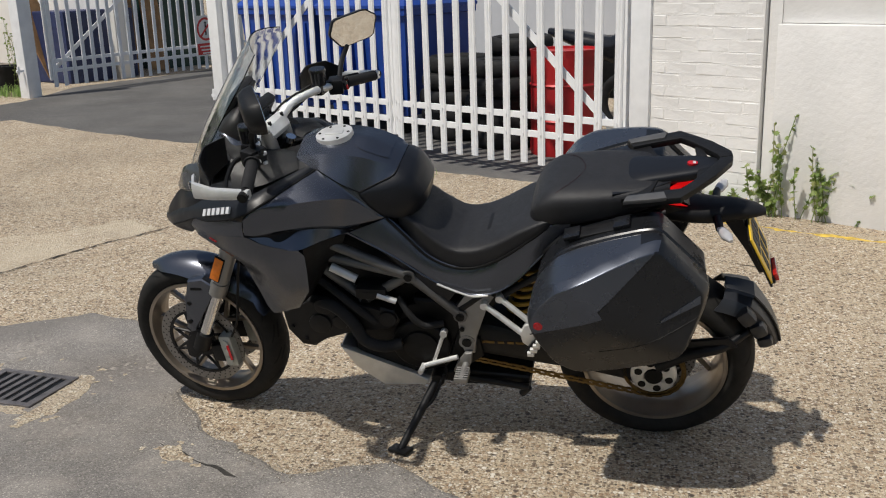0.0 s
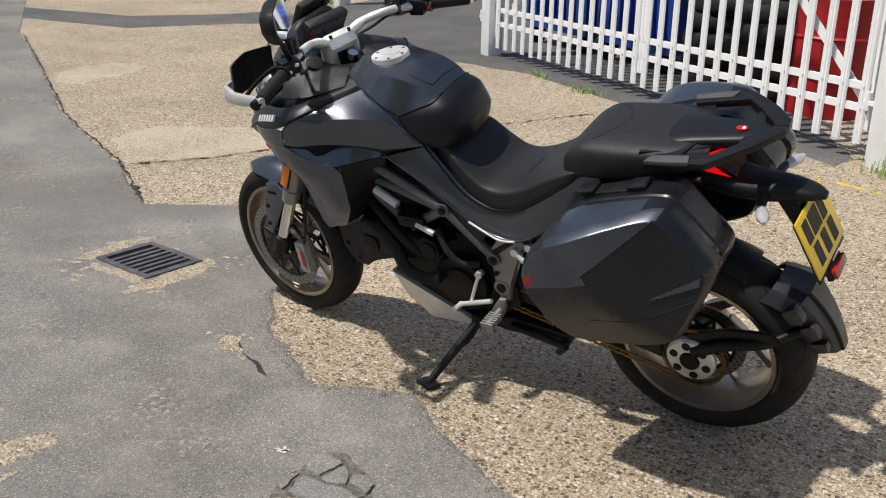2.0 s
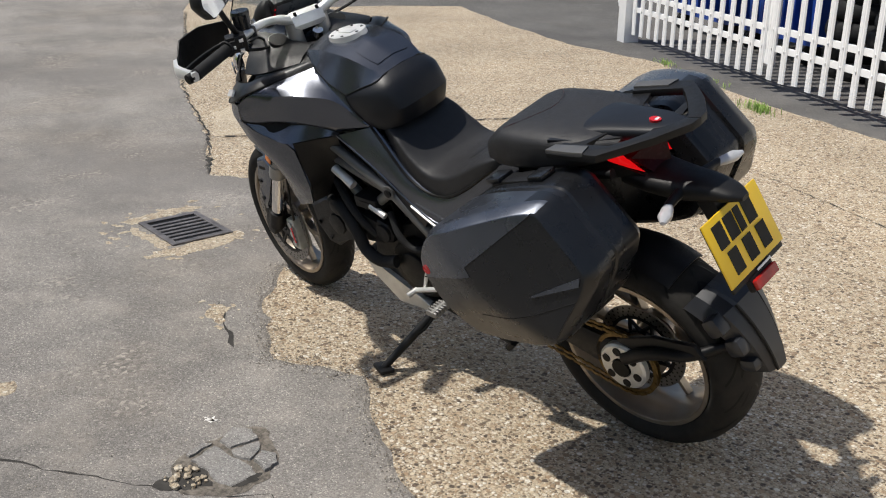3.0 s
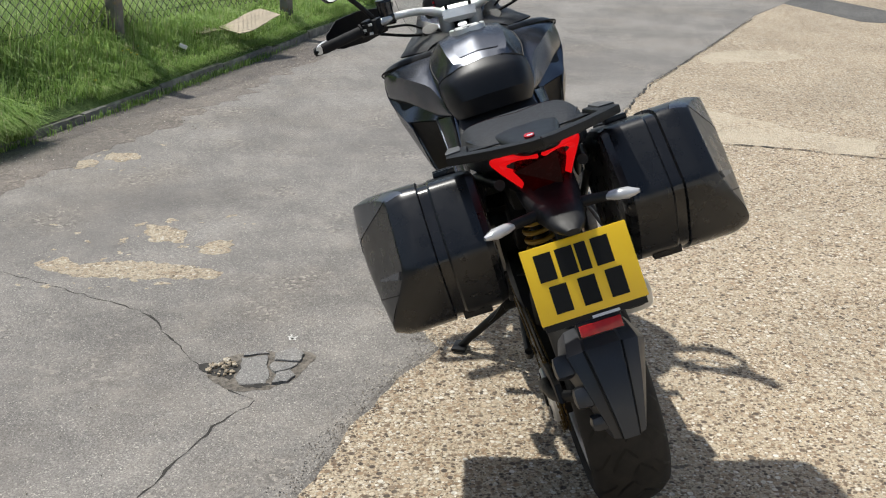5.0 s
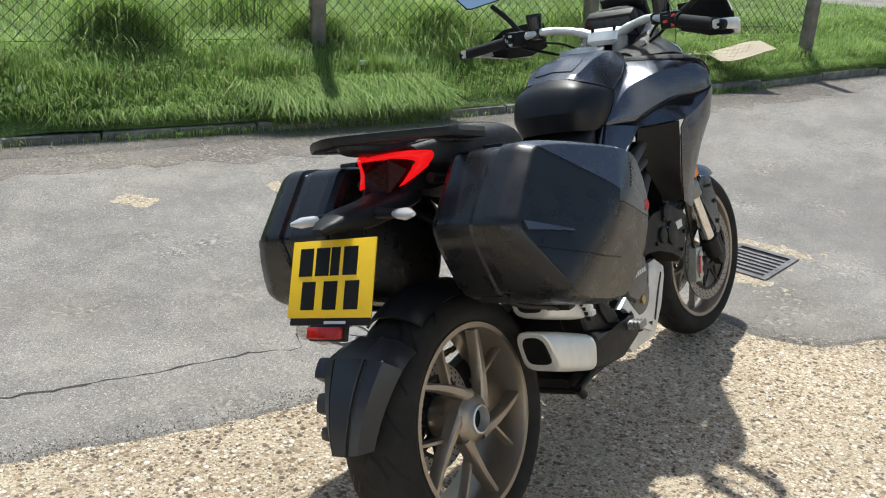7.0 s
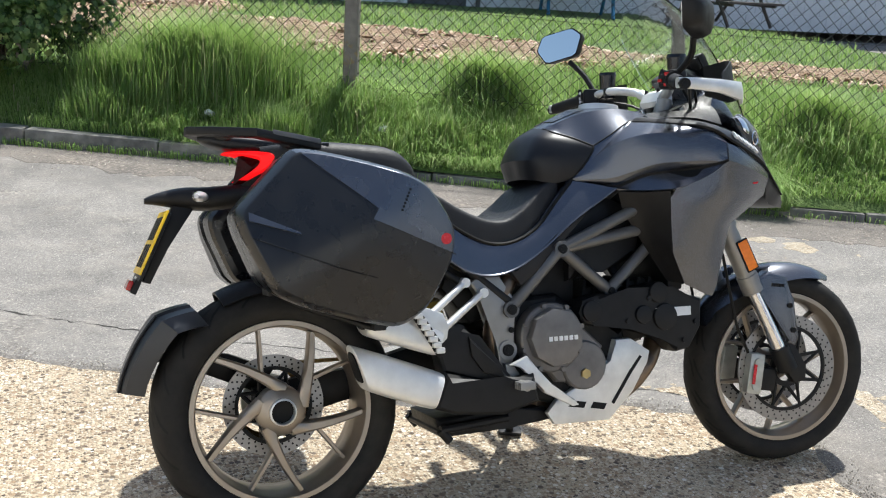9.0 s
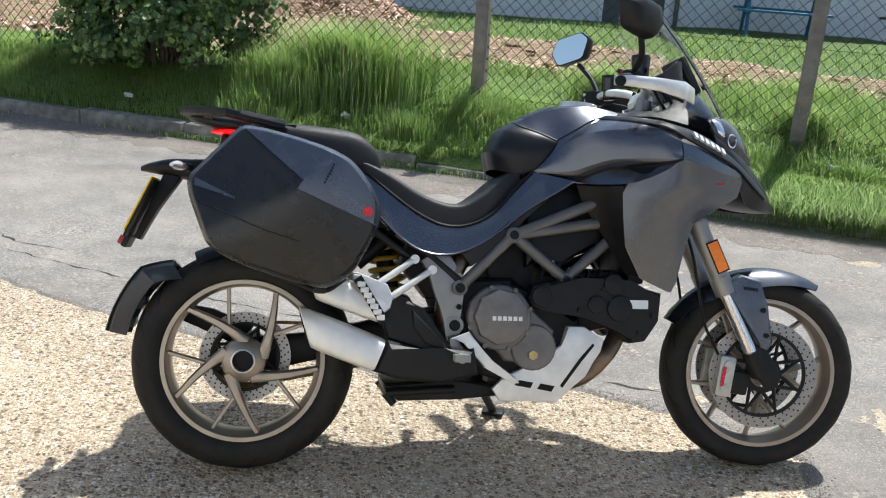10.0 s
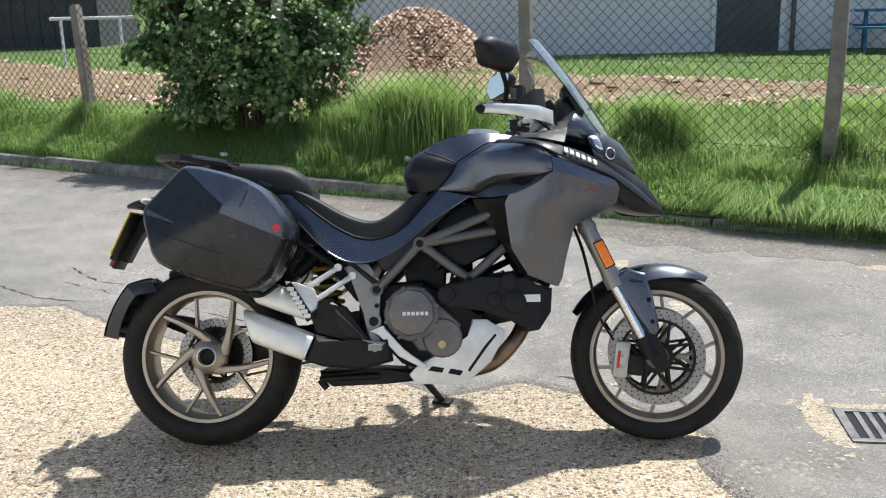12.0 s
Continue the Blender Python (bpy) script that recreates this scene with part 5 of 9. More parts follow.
def bar_side(s):
    def grip(bm):
        a, b = Vector((1.020, s * 0.452, 1.126)), Vector((1.066, s * 0.325, 1.146))
        rod(bm, a, b, 0.0175, seg=20)
        rod(bm, b, b + (b - a).normalized() * 0.006, 0.024, seg=20)
        return bm
    g = part("grip", steered(grip(bmesh.new())), RUBBER, bars, "black ribbed rubber grip")
    bm = bmesh.new()
    m = Matrix.Translation((1.082, s * 0.285, 1.152)) @ Matrix.Rotation(radians(-s * 20), 4, "Z")
    box(bm, (-0.026, -0.030, -0.026), (0.024, 0.030, 0.024), m, 0.010)
    box(bm, (-0.034, -0.014, -0.012), (-0.020, 0.022, 0.014), m, 0.005)
    rod(bm, m @ Vector((-0.03, 0.0, 0.018)), m @ Vector((-0.042, 0.0, 0.020)), 0.006, seg=8)
    sw = part("switch_block", steered(bm), PLASTIC, bars)
    bm = bmesh.new()
    for dz, dy in ((0.012, -0.012), (-0.004, 0.012), (-0.016, -0.01)):
        box(bm, (-0.039, dy - 0.006, dz - 0.004), (-0.033, dy + 0.006, dz + 0.004), m)
    part("switch_button", steered(bm), BADGE if s < 0 else LETTER, sw)
    bm = bmesh.new()
    tube(bm, curve_pts([(1.105, s * 0.275, 1.150), (1.125, s * 0.32, 1.146), (1.105, s * 0.40, 1.136), (1.080, s * 0.455, 1.128)], 6), [0.008] * 6 + [0.0065] * 7 + [0.006] * 6, 8)
    part("lever", steered(bm), INK, bars, "black control lever")
    bm = bmesh.new()
    rod(bm, (1.118, s * 0.235, 1.165), (1.118, s * 0.235, 1.215), 0.024, 0.026, 20)
    rod(bm, (1.118, s * 0.235, 1.215), (1.118, s * 0.235, 1.224), 0.028, 0.026, 20)
    box(bm, (1.095, s * 0.235 - 0.03, 1.14), (1.135, s * 0.235 + 0.03, 1.175), None, 0.01)
    part("fluid_reservoir", steered(bm), GLOSS, bars, "black brake fluid reservoir")
    # hand guard
    bm = bmesh.new()
    secs = []
    for p, w, h in (((1.004, 0.462, 1.126), 0.010, 0.017), ((1.050, 0.466, 1.124), 0.010, 0.019), ((1.120, 0.462, 1.118), 0.010, 0.022), ((1.195, 0.432, 1.108), 0.011, 0.030), ((1.238, 0.365, 1.100), 0.011, 0.028)):
        secs.append([(p[0], s * (p[1] + w * a), p[2] + 0.75 * h * b) for a, b in ((-1, -0.6), (-0.6, -1), (0.6, -1), (1, -0.6), (1, 0.6), (0.6, 1), (-0.6, 1), (-1, 0.6))])
    loft(bm, secs)
    bmesh.ops.recalc_face_normals(bm, faces=bm.faces[:])
    hg = part("hand_guard", steered(bm), ALLOY, bars, "silver hand guard with black shell", 45)
    bm = bmesh.new()
    cage(bm, [(1.130, s * 0.452, 1.150), (1.175, s * 0.415, 1.185), (1.205, s * 0.335, 1.195), (1.190, s * 0.250, 1.190), (1.195, s * 0.250, 1.110), (1.215, s * 0.335, 1.085), (1.190, s * 0.415, 1.085), (1.125, s * 0.458, 1.105)], [(0, 1, 6, 7), (1, 2, 5, 6), (2, 3, 4, 5)], 0.004, 2)
    part("guard_shell", steered(bm), PLASTIC, hg, "", 50)
    bm = bmesh.new()
    rod(bm, (1.022, s * 0.448, 1.126), (1.016, s * 0.482, 1.122), 0.0165, 0.014, 18)
    rod(bm, (1.016, s * 0.482, 1.122), (1.0158, s * 0.4835, 1.122), 0.008, seg=12)
    part("bar_end", steered(bm), INK, hg)


bar_side(1)
bar_side(-1)


def mirror(centre, facing, stem, k_size=1.0):
    """A rear-view mirror: glass set in a black shell on a bent stem."""
    m = Matrix.Translation(centre) @ Vector(facing).normalized().to_track_quat("Z", "Y").to_matrix().to_4x4()
    hexa = [(-0.088, -0.006), (-0.066, 0.042), (0.050, 0.054), (0.088, 0.026), (0.066, -0.040), (-0.050, -0.054)]
    out = []
    for (xa, ya), (xb, yb) in zip(hexa, hexa[1:] + hexa[:1]):
        out += [(k_size * (xa + (xb - xa) * u), k_size * (ya + (yb - ya) * u)) for u in (0.10, 0.5, 0.90)]
    bm = bmesh.new()
    loft(bm, [[m @ Vector((x * k, y * k, z)) for x, y in out] for k, z in ((0.45, -0.044), (0.78, -0.038), (0.95, -0.020), (1.0, -0.004), (1.0, 0.004), (0.95, 0.005))])
    sh = part("mirror", bm, PLASTIC, bars, "black rear-view mirror", 50)
    bm = bmesh.new()
    loft(bm, [[m @ Vector((x * 0.94, y * 0.94, z)) for x, y in out] for z in (0.0045, 0.0062)])
    part("mirror_glass", bm, MIRROR, sh, "", None)
    bm = bmesh.new()
    tube(bm, curve_pts(stem, 6), 0.0085, 10)
    part("mirror_stem", bm, PLASTIC, sh)


mirror((1.010, -0.426, 1.272), (-0.62, 0.76, 0.10), [(1.030, -0.40, 1.225), (1.045, -0.36, 1.180), (1.040, -0.285, 1.135)], 1.02)
mirror((1.045, 0.352, 1.342), (-0.86, -0.50, 0.08), [(1.070, 0.335, 1.290), (1.105, 0.300, 1.235), (1.125, 0.262, 1.165)])
bm = bmesh.new()
for s in (-1, 1):
    tube(bm, curve_pts([(1.10, s * 0.27, 1.14), (1.16, s * 0.19, 1.10), (1.22, s * 0.10, 1.06), (1.20, s * 0.06, 0.98)], 6), 0.005, 6)
    tube(bm, curve_pts([(1.12, s * 0.24, 1.15), (1.20, s * 0.16, 1.12), (1.26, s * 0.08, 1.05)], 6), 0.004, 6)
part("control_cable", bm, INK, bars)


# frame and engine
def trellis(bm):
    b1, b2, b3 = (0.750, 0.163, 0.693), (0.915, 0.128, 0.570), (0.601, 0.150, 0.539)
    for a, b in ((b3, b1), (b1, (1.045, 0.150, 0.815)), (b1, (1.045, 0.135, 0.742)), (b1, b2), (b2, (1.060, 0.125, 0.700)), ((1.045, 0.150, 0.815), (1.15, 0.07, 0.93)), ((1.045, 0.135, 0.742), (1.17, 0.06, 0.84))):
        rod(bm, a, b, 0.0165, seg=14)
    for c, r in ((b1, 0.022), (b2, 0.019), (b3, 0.022)):
        rod(bm, (c[0], c[1] - 0.02, c[2]), (c[0], c[1] + 0.014, c[2]), r, seg=20)
    return bm


frames = both(trellis, "trellis_frame", FRAME, bike, "grey painted steel trellis frame", 40)


def frame_bolts(bm):
    for x, y, z, r in ((0.750, 0.177, 0.693, 0.013), (0.915, 0.142, 0.570, 0.011), (0.601, 0.164, 0.539, 0.014), (0.589, 0.156, 0.432, 0.016), (0.600, 0.156, 0.485, 0.008)):
        rod(bm, (x, y, z), (x, y + 0.005, z), r, seg=16)
        rod(bm, (x, y + 0.005, z), (x, y + 0.007, z), r * 0.5, seg=8)
    return bm


pieces("frame_bolt", frame_bolts(bmesh.new()), DARKMETAL, bike)
pieces("frame_bolt", flip(frame_bolts(bmesh.new())), DARKMETAL, bike)


def pivot_plate(bm):
    prism(bm, [(0.488, 0.614), (0.520, 0.634), (0.574, 0.628), (0.616, 0.566), (0.608, 0.552), (0.612, 0.430), (0.600, 0.385), (0.566, 0.385), (0.556, 0.455), (0.548, 0.500), (0.512, 0.578)], 0.115, 0.154, 0.008)
    rod(bm, (0.589, 0.12, 0.432), (0.589, 0.157, 0.432), 0.026, seg=24)
    return bm


both(pivot_plate, "pivot_plate", CAST, bike, "grey cast pivot plate")

bm = bmesh.new()
prism(bm, [(0.60, 0.56), (0.61, 0.36), (0.68, 0.285), (0.78, 0.255), (0.92, 0.27), (0.985, 0.35), (0.965, 0.46), (0.83, 0.50), (0.76, 0.57)], -0.118, 0.118, 0.02, 3)
engine = part("engine", bm, DARKMETAL, bike, "dark twin-cylinder engine block")
bm = bmesh.new()
prism(bm, [(0.80, 0.48), (0.94, 0.40), (1.14, 0.44), (1.18, 0.53), (1.08, 0.60), (0.86, 0.58)], -0.085, 0.085, 0.02)
prism(bm, [(0.70, 0.55), (0.83, 0.53), (0.84, 0.70), (0.76, 0.79), (0.66, 0.74)], -0.085, 0.085, 0.02)
part("cylinder", bm, DARKMETAL, engine)
bm = bmesh.new()
for k in range(7):
    prism(bm, [(0.83 + 0.035 * k, 0.47), (0.838 + 0.035 * k, 0.47), (0.862 + 0.035 * k, 0.60), (0.854 + 0.035 * k, 0.60)], -0.098, 0.098)
pieces("cooling_fin", bm, DARKMETAL, engine)
bm = bmesh.new()
prism(bm, [(0.80, 0.60), (0.90, 0.64), (1.02, 0.66), (1.05, 0.78), (0.92, 0.84), (0.80, 0.78)], -0.11, 0.11, 0.02)
prism(bm, [(0.60, 0.60), (0.72, 0.66), (0.76, 0.76), (0.55, 0.72), (0.50, 0.66)], -0.12, 0.12, 0.02)
part("airbox", bm, PLASTIC, engine)

# right side covers
def disc_cover(cx, cz, r, flats=0):
    n = flats or 28
    return [(cx + r * math.cos(2 * math.pi * (k + 0.5) / n), cz + r * math.sin(2 * math.pi * (k + 0.5) / n)) for k in range(n)]


bm = bmesh.new()
prism(bm, disc_cover(0.718, 0.456, 0.094, 26), -0.165, -0.11, 0.012, 3)
prism(bm, disc_cover(0.822, 0.372, 0.068, 22), -0.150, -0.10, 0.012, 3)
prism(bm, [(0.70, 0.53), (0.80, 0.50), (0.885, 0.42), (0.86, 0.32), (0.74, 0.33), (0.68, 0.40)], -0.140, -0.10, 0.014, 3)
for a in range(8):
    t = 2 * math.pi * a / 8 + 0.3
    rod(bm, (0.718 + 0.090 * math.cos(t), -0.16, 0.456 + 0.090 * math.sin(t)), (0.718 + 0.090 * math.cos(t), -0.172, 0.456 + 0.090 * math.sin(t)), 0.007, seg=8)
part("crankcase_cover", bm, CASING, engine, "grey cast crankcase cover")
bm = bmesh.new()
prism(bm, disc_cover(0.718, 0.460, 0.080, 9), -0.198, -0.16, 0.012, 2)
clutch = part("clutch_cover", bm, CASING, engine, "grey octagonal clutch cover")
bm = bmesh.new()
for k in range(6):
    box(bm, (0.690 + k * 0.0150, -0.1995, 0.451), (0.690 + k * 0.0150 + 0.0105, -0.197, 0.463))
pieces("maker_mark", bm, LETTER, clutch)
bm = bmesh.new()
rod(bm, (0.820, -0.138, 0.350), (0.820, -0.158, 0.350), 0.014, seg=6)
part("oil_filler", bm, plain("brass_plug", (0.55, 0.42, 0.18), 0.4, 0.8), engine, "brass oil filler plug")


def belt_cover(bm):
    prism(bm, [(0.800, 0.515), (0.815, 0.550), (0.860, 0.562), (0.960, 0.565), (1.055, 0.585), (1.10, 0.560), (1.196, 0.536), (1.190, 0.455), (1.150, 0.395), (1.105, 0.388), (1.060, 0.440), (0.960, 0.462), (0.850, 0.478), (0.812, 0.488)], 0.085, 0.165, 0.012, 3)
    for cx, cz, r in ((0.838, 0.520, 0.030), (1.00, 0.50, 0.026), (1.07, 0.49, 0.038), (1.05, 0.56, 0.030)):
        prism(bm, disc_cover(cx, cz, r, 20), 0.15, 0.174, 0.006)
    for cx, cz in ((0.95, 0.485), (1.02, 0.545), (1.13, 0.42), (1.17, 0.47)):
        rod(bm, (cx, 0.16, cz), (cx, 0.172, cz), 0.007, seg=8)
    return bm


part("belt_cover", flip(belt_cover(bmesh.new())), PLASTIC, engine, "black belt cover with a pale label")
part("side_housing", belt_cover(bmesh.new()), PLASTIC, engine)
bm = bmesh.new()
box(bm, (1.041, -0.1700, 0.490), (1.154, -0.1655, 0.515))
part("label_strip", bm, LETTER, engine)
bm = bmesh.new()
box(bm, (0.86, 0.1755, 0.610), (0.905, 0.1775, 0.628))
box(bm, (0.83, 0.100, 0.60), (0.93, 0.1755, 0.64), None, 0.006)
part("coil_box", bm, PLASTIC, engine)

# left side covers and hoses
bm = bmesh.new()
prism(bm, disc_cover(0.745, 0.405, 0.098, 28), 0.10, 0.155, 0.014, 3)
prism(bm, disc_cover(0.742, 0.408, 0.060, 24), 0.15, 0.166, 0.008, 2)
prism(bm, [(0.62, 0.46), (0.66, 0.34), (0.60, 0.31), (0.54, 0.36), (0.55, 0.43)], 0.10, 0.135, 0.012)
part("alternator_cover", bm, DARKMETAL, engine, "dark round alternator cover")
bm = bmesh.new()
tube(bm, curve_pts([(1.10, 0.14, 0.56), (1.02, 0.17, 0.57), (0.955, 0.185, 0.52), (0.92, 0.19, 0.45), (0.86, 0.19, 0.425), (0.80, 0.175, 0.43)], 6), 0.020, 12)
tube(bm, curve_pts([(1.06, 0.13, 0.64), (0.98, 0.165, 0.60), (0.92, 0.175, 0.55), (0.88, 0.16, 0.50)], 6), 0.013, 10)
tube(bm, curve_pts([(0.80, 0.15, 0.60), (0.76, 0.17, 0.54), (0.72, 0.165, 0.50), (0.66, 0.15, 0.50)], 6), 0.011, 10)
part("coolant_hose", bm, RUBBER, engine, "black rubber coolant hose")
bm = bmesh.new()
rod(bm, (1.00, 0.165, 0.715), (0.92, 0.17, 0.675), 0.014, seg=14)
rod(bm, (0.86, 0.172, 0.618), (0.80, 0.172, 0.595), 0.010, seg=12)
pieces("engine_clip", bm, ALLOY, engine)
bm = bmesh.new()
box(bm, (1.10, -0.14, 0.56), (1.15, 0.14, 0.78), None, 0.01)
for k in range(9):
    box(bm, (1.150, -0.14, 0.575 + k * 0.022), (1.154, 0.14, 0.582 + k * 0.022))
pieces("radiator_core", bm, DARKMETAL, engine)


def skid_side(bm):
    prism(bm, [(0.706, 0.250), (0.738, 0.284), (0.85, 0.338), (0.912, 0.372), (0.922, 0.434), (0.974, 0.434), (1.034, 0.394), (1.026, 0.362), (0.975, 0.285), (0.897, 0.213), (0.728, 0.217)], 0.118, 0.140, 0.006)
    return bm


def skid_left(bm):
    prism(bm, [(0.735, 0.245), (0.80, 0.275), (0.90, 0.315), (0.985, 0.350), (1.032, 0.372), (0.985, 0.285), (0.895, 0.212), (0.750, 0.222)], 0.112, 0.134, 0.006)
    return bm


skid = [part("skid_plate", flip(skid_side(bmesh.new())), ALLOY, bike, "scuffed silver engine skid plate"), part("skid_plate", skid_left(bmesh.new()), ALLOY, bike, "scuffed silver engine skid plate")]
bm = bmesh.new()
cols = [[(x, y, z) for y in (-0.125, -0.06, 0, 0.06, 0.125)] for x, z in ((0.74, 0.222), (0.82, 0.215), (0.895, 0.214), (0.985, 0.287), (1.03, 0.37))]
sheet(bm, cols, 0.006)
part("skid_base", bm, ALLOY, skid[0])


def skid_slots(bm):
    prism(bm, [(0.770, 0.262), (0.785, 0.277), (0.826, 0.270), (0.818, 0.254)], 0.1395, 0.1412)
    prism(bm, [(0.838, 0.252), (0.848, 0.268), (0.890, 0.260), (0.880, 0.244)], 0.1395, 0.1412)
    prism(bm, [(0.905, 0.262), (0.965, 0.345), (1.000, 0.385), (1.006, 0.380), (0.970, 0.335), (0.912, 0.255)], 0.1395, 0.1412)
    return bm


pieces("skid_slot", flip(skid_slots(bmesh.new())), INK, skid[0])
bm = bmesh.new()
tube(bm, curve_pts([(1.12, -0.03, 0.50), (1.105, -0.05, 0.42), (1.06, -0.07, 0.345), (0.98, -0.06, 0.275), (0.85, -0.05, 0.255), (0.70, -0.06, 0.27)], 7), 0.027, 16)
tube(bm, curve_pts([(0.66, -0.09, 0.66), (0.60, -0.13, 0.60), (0.56, -0.12, 0.48), (0.58, -0.10, 0.36)], 7), 0.024, 14)
exhaust = part("exhaust", bm, PIPE, bike, "twin stacked silver silencers with a dark header pipe")


def silencer(bm, rear_top, rear_low, front_top, front_low, y0, y1, grow=0.0, n=24):
    """A rounded box between a slanted rear end and a front end."""
    rings = []
    for t, k in ((0.0, 0.90), (0.015, 0.97), (0.06, 1.0), (0.4, 1.02), (0.8, 1.0), (0.96, 0.97), (1.0, 0.92)):
        a = Vector((rear_top[0], 0, rear_top[1])).lerp(Vector((front_top[0], 0, front_top[1])), t)
        b = Vector((rear_low[0], 0, rear_low[1])).lerp(Vector((front_low[0], 0, front_low[1])), t)
        c, h, w = (a + b) / 2 + Vector((0, (y0 + y1) / 2, 0)), (a - b) / 2 * k, (y1 - y0) / 2 * k
        ringp = []
        for j in range(n):
            g = 2 * math.pi * (j + 0.5) / n
            u, v = math.cos(g), math.sin(g)
            ringp.append(c + h * math.copysign(abs(v) ** 0.55, v) + Vector((0, w * math.copysign(abs(u) ** 0.55, u) * (1 - 0.16 * v), 0)))
        rings.append(ringp)
    loft(bm, rings)
    bmesh.ops.recalc_face_normals(bm, faces=bm.faces[:])
    return bm


for name, quad, y0, y1, label in (("silencer", ((0.150, 0.482), (0.186, 0.366), (0.394, 0.392), (0.357, 0.302)), -0.222, -0.120, "brushed silver lower silencer"), ("silencer", ((0.166, 0.598), (0.196, 0.498), (0.40, 0.512), (0.372, 0.436)), -0.212, -0.112, "brushed silver upper silencer")):
    can = part(name, silencer(bmesh.new(), *quad, y0, y1), BRUSHED, exhaust, label, 35)
    (tx, tz), (lx, lz) = quad[0], quad[1]
    a, b = Vector((tx, tz)), Vector((lx, lz))
    a, b = a.lerp(b, 0.17), a.lerp(b, 0.83)
    part("silencer_outlet", silencer(bmesh.new(), (a.x - 0.004, a.y), (b.x - 0.004, b.y), (a.x + 0.02, a.y), (b.x + 0.02, b.y), y0 + 0.018, y1 - 0.018), INK, can, "", 35)
bm = bmesh.new()
prism(bm, [(0.395, 0.394), (0.55, 0.350), (0.64, 0.375), (0.654, 0.298), (0.55, 0.271), (0.42, 0.284), (0.359, 0.304)], -0.212, -0.120, 0.022, 3)
prism(bm, [(0.392, 0.530), (0.457, 0.509), (0.480, 0.470), (0.565, 0.385), (0.605, 0.345), (0.55, 0.345), (0.395, 0.392), (0.378, 0.45)], -0.190, -0.115, 0.018, 3)
prism(bm, [(0.462, 0.480), (0.545, 0.395), (0.575, 0.360), (0.500, 0.385), (0.468, 0.430)], -0.200, -0.18, 0.006, 2)
part("heat_shield", bm, PLASTIC, exhaust, "matt black exhaust shield", 30)
bm = bmesh.new()
prism(bm, [(0.395, 0.262), (0.40, 0.235), (0.44, 0.208), (0.62, 0.215), (0.74, 0.225), (0.72, 0.262), (0.60, 0.268)], -0.105, 0.105, 0.012)
for s in (-1, 1):
    rod(bm, (0.60, s * 0.11, 0.245), (0.40, s * 0.13, 0.235), 0.012, seg=10)
    rod(bm, (0.40, s * 0.13, 0.235), (0.425, s * 0.13, 0.205), 0.012, seg=10)
rod(bm, (0.41, -0.13, 0.225), (0.41, 0.13, 0.225), 0.012, seg=10)
part("centre_stand", bm, PLASTIC, bike, "folded black centre stand")

# swingarm, shock and rear mudguard
bm = bmesh.new()
secs = []
for x, z, y, w, h in ((0.62, 0.415, 0.06, 0.055, 0.060), (0.50, 0.405, 0.075, 0.045, 0.060), (0.36, 0.375, 0.088, 0.030, 0.050), (0.20, 0.345, 0.092, 0.024, 0.042), (0.06, 0.322, 0.092, 0.024, 0.052), (-0.045, 0.316, 0.092, 0.022, 0.040)):
    secs.append([(x, y + a * w, z + b * h) for a, b in ((-1, -0.7), (-0.7, -1), (0.7, -1), (1, -0.7), (1, 0.7), (0.7, 1), (-0.7, 1), (-1, 0.7))])
loft(bm, secs)
prism(bm, [(0.45, 0.46), (0.60, 0.47), (0.60, 0.35), (0.45, 0.35)], -0.10, 0.10, 0.02)
bmesh.ops.recalc_face_normals(bm, faces=bm.faces[:])
swing = part("swingarm", bm, PLASTIC, bike, "black single-sided swingarm", 40)


def mudguard_arc(a0, a1, r, hw0, hw1, drop, n=14):
    bm = bmesh.new()
    cols = []
    for k in range(n + 1):
        t = k / n
        a = radians(a0 + (a1 - a0) * t)
        rr = r[0] + (r[1] - r[0]) * t
        hw = hw0 + (hw1 - hw0) * t
        cols.append([RA + Vector(((rr - drop * abs(s) ** 2.5) * math.cos(a), hw * s, (rr - drop * abs(s) ** 2.5) * math.sin(a))) for s in (-1, -0.96, -0.75, -0.4, 0, 0.4, 0.75, 0.96, 1)])
    sheet(bm, cols, 0.006)
    return bm


part("chain_guard_mudguard", mudguard_arc(48, 116, (0.338, 0.338), 0.088, 0.080, 0.035), PLASTIC, swing, "", 60)


def guard_line(t):
    """Angle, radius and half width of the rear mudguard along its length."""
    rise = min(1.0, t / 0.28)
    return radians(127 + 42 * t), 0.336 + 0.040 * rise + 0.006 * t, (0.084 + 0.016 * rise) if t < 0.28 else 0.100 - 0.056 * ((t - 0.28) / 0.72)


bm = bmesh.new()
cols = []
for t in (0.0, 0.10, 0.20, 0.28, 0.36, 0.48, 0.62, 0.76, 0.88, 1.0):
    a, r0, hw = guard_line(t)
    cols.append([RA + Vector(((r0 + dr) * math.cos(a), hw * q, (r0 + dr) * math.sin(a))) for q, dr in ((-1, -0.050), (-0.97, -0.034), (-0.80, -0.004), (-0.45, 0.006), (-0.38, 0.014), (0.0, 0.014 - 0.010 * max(0.0, 1 - t / 0.28)), (0.38, 0.014), (0.45, 0.006), (0.80, -0.004), (0.97, -0.034), (1, -0.050))])
sheet(bm, cols, 0.006)
guard = part("rear_mudguard", bm, SATIN, bike, "black angular rear wheel mudguard", 18)
bm = bmesh.new()
tube(bm, curve_pts([(-0.01, 0.128, 0.35), (-0.10, 0.132, 0.405), (-0.20, 0.120, 0.43), (-0.28, 0.070, 0.46)], 5), [0.020 - 0.0005 * k for k in range(16)], 10)
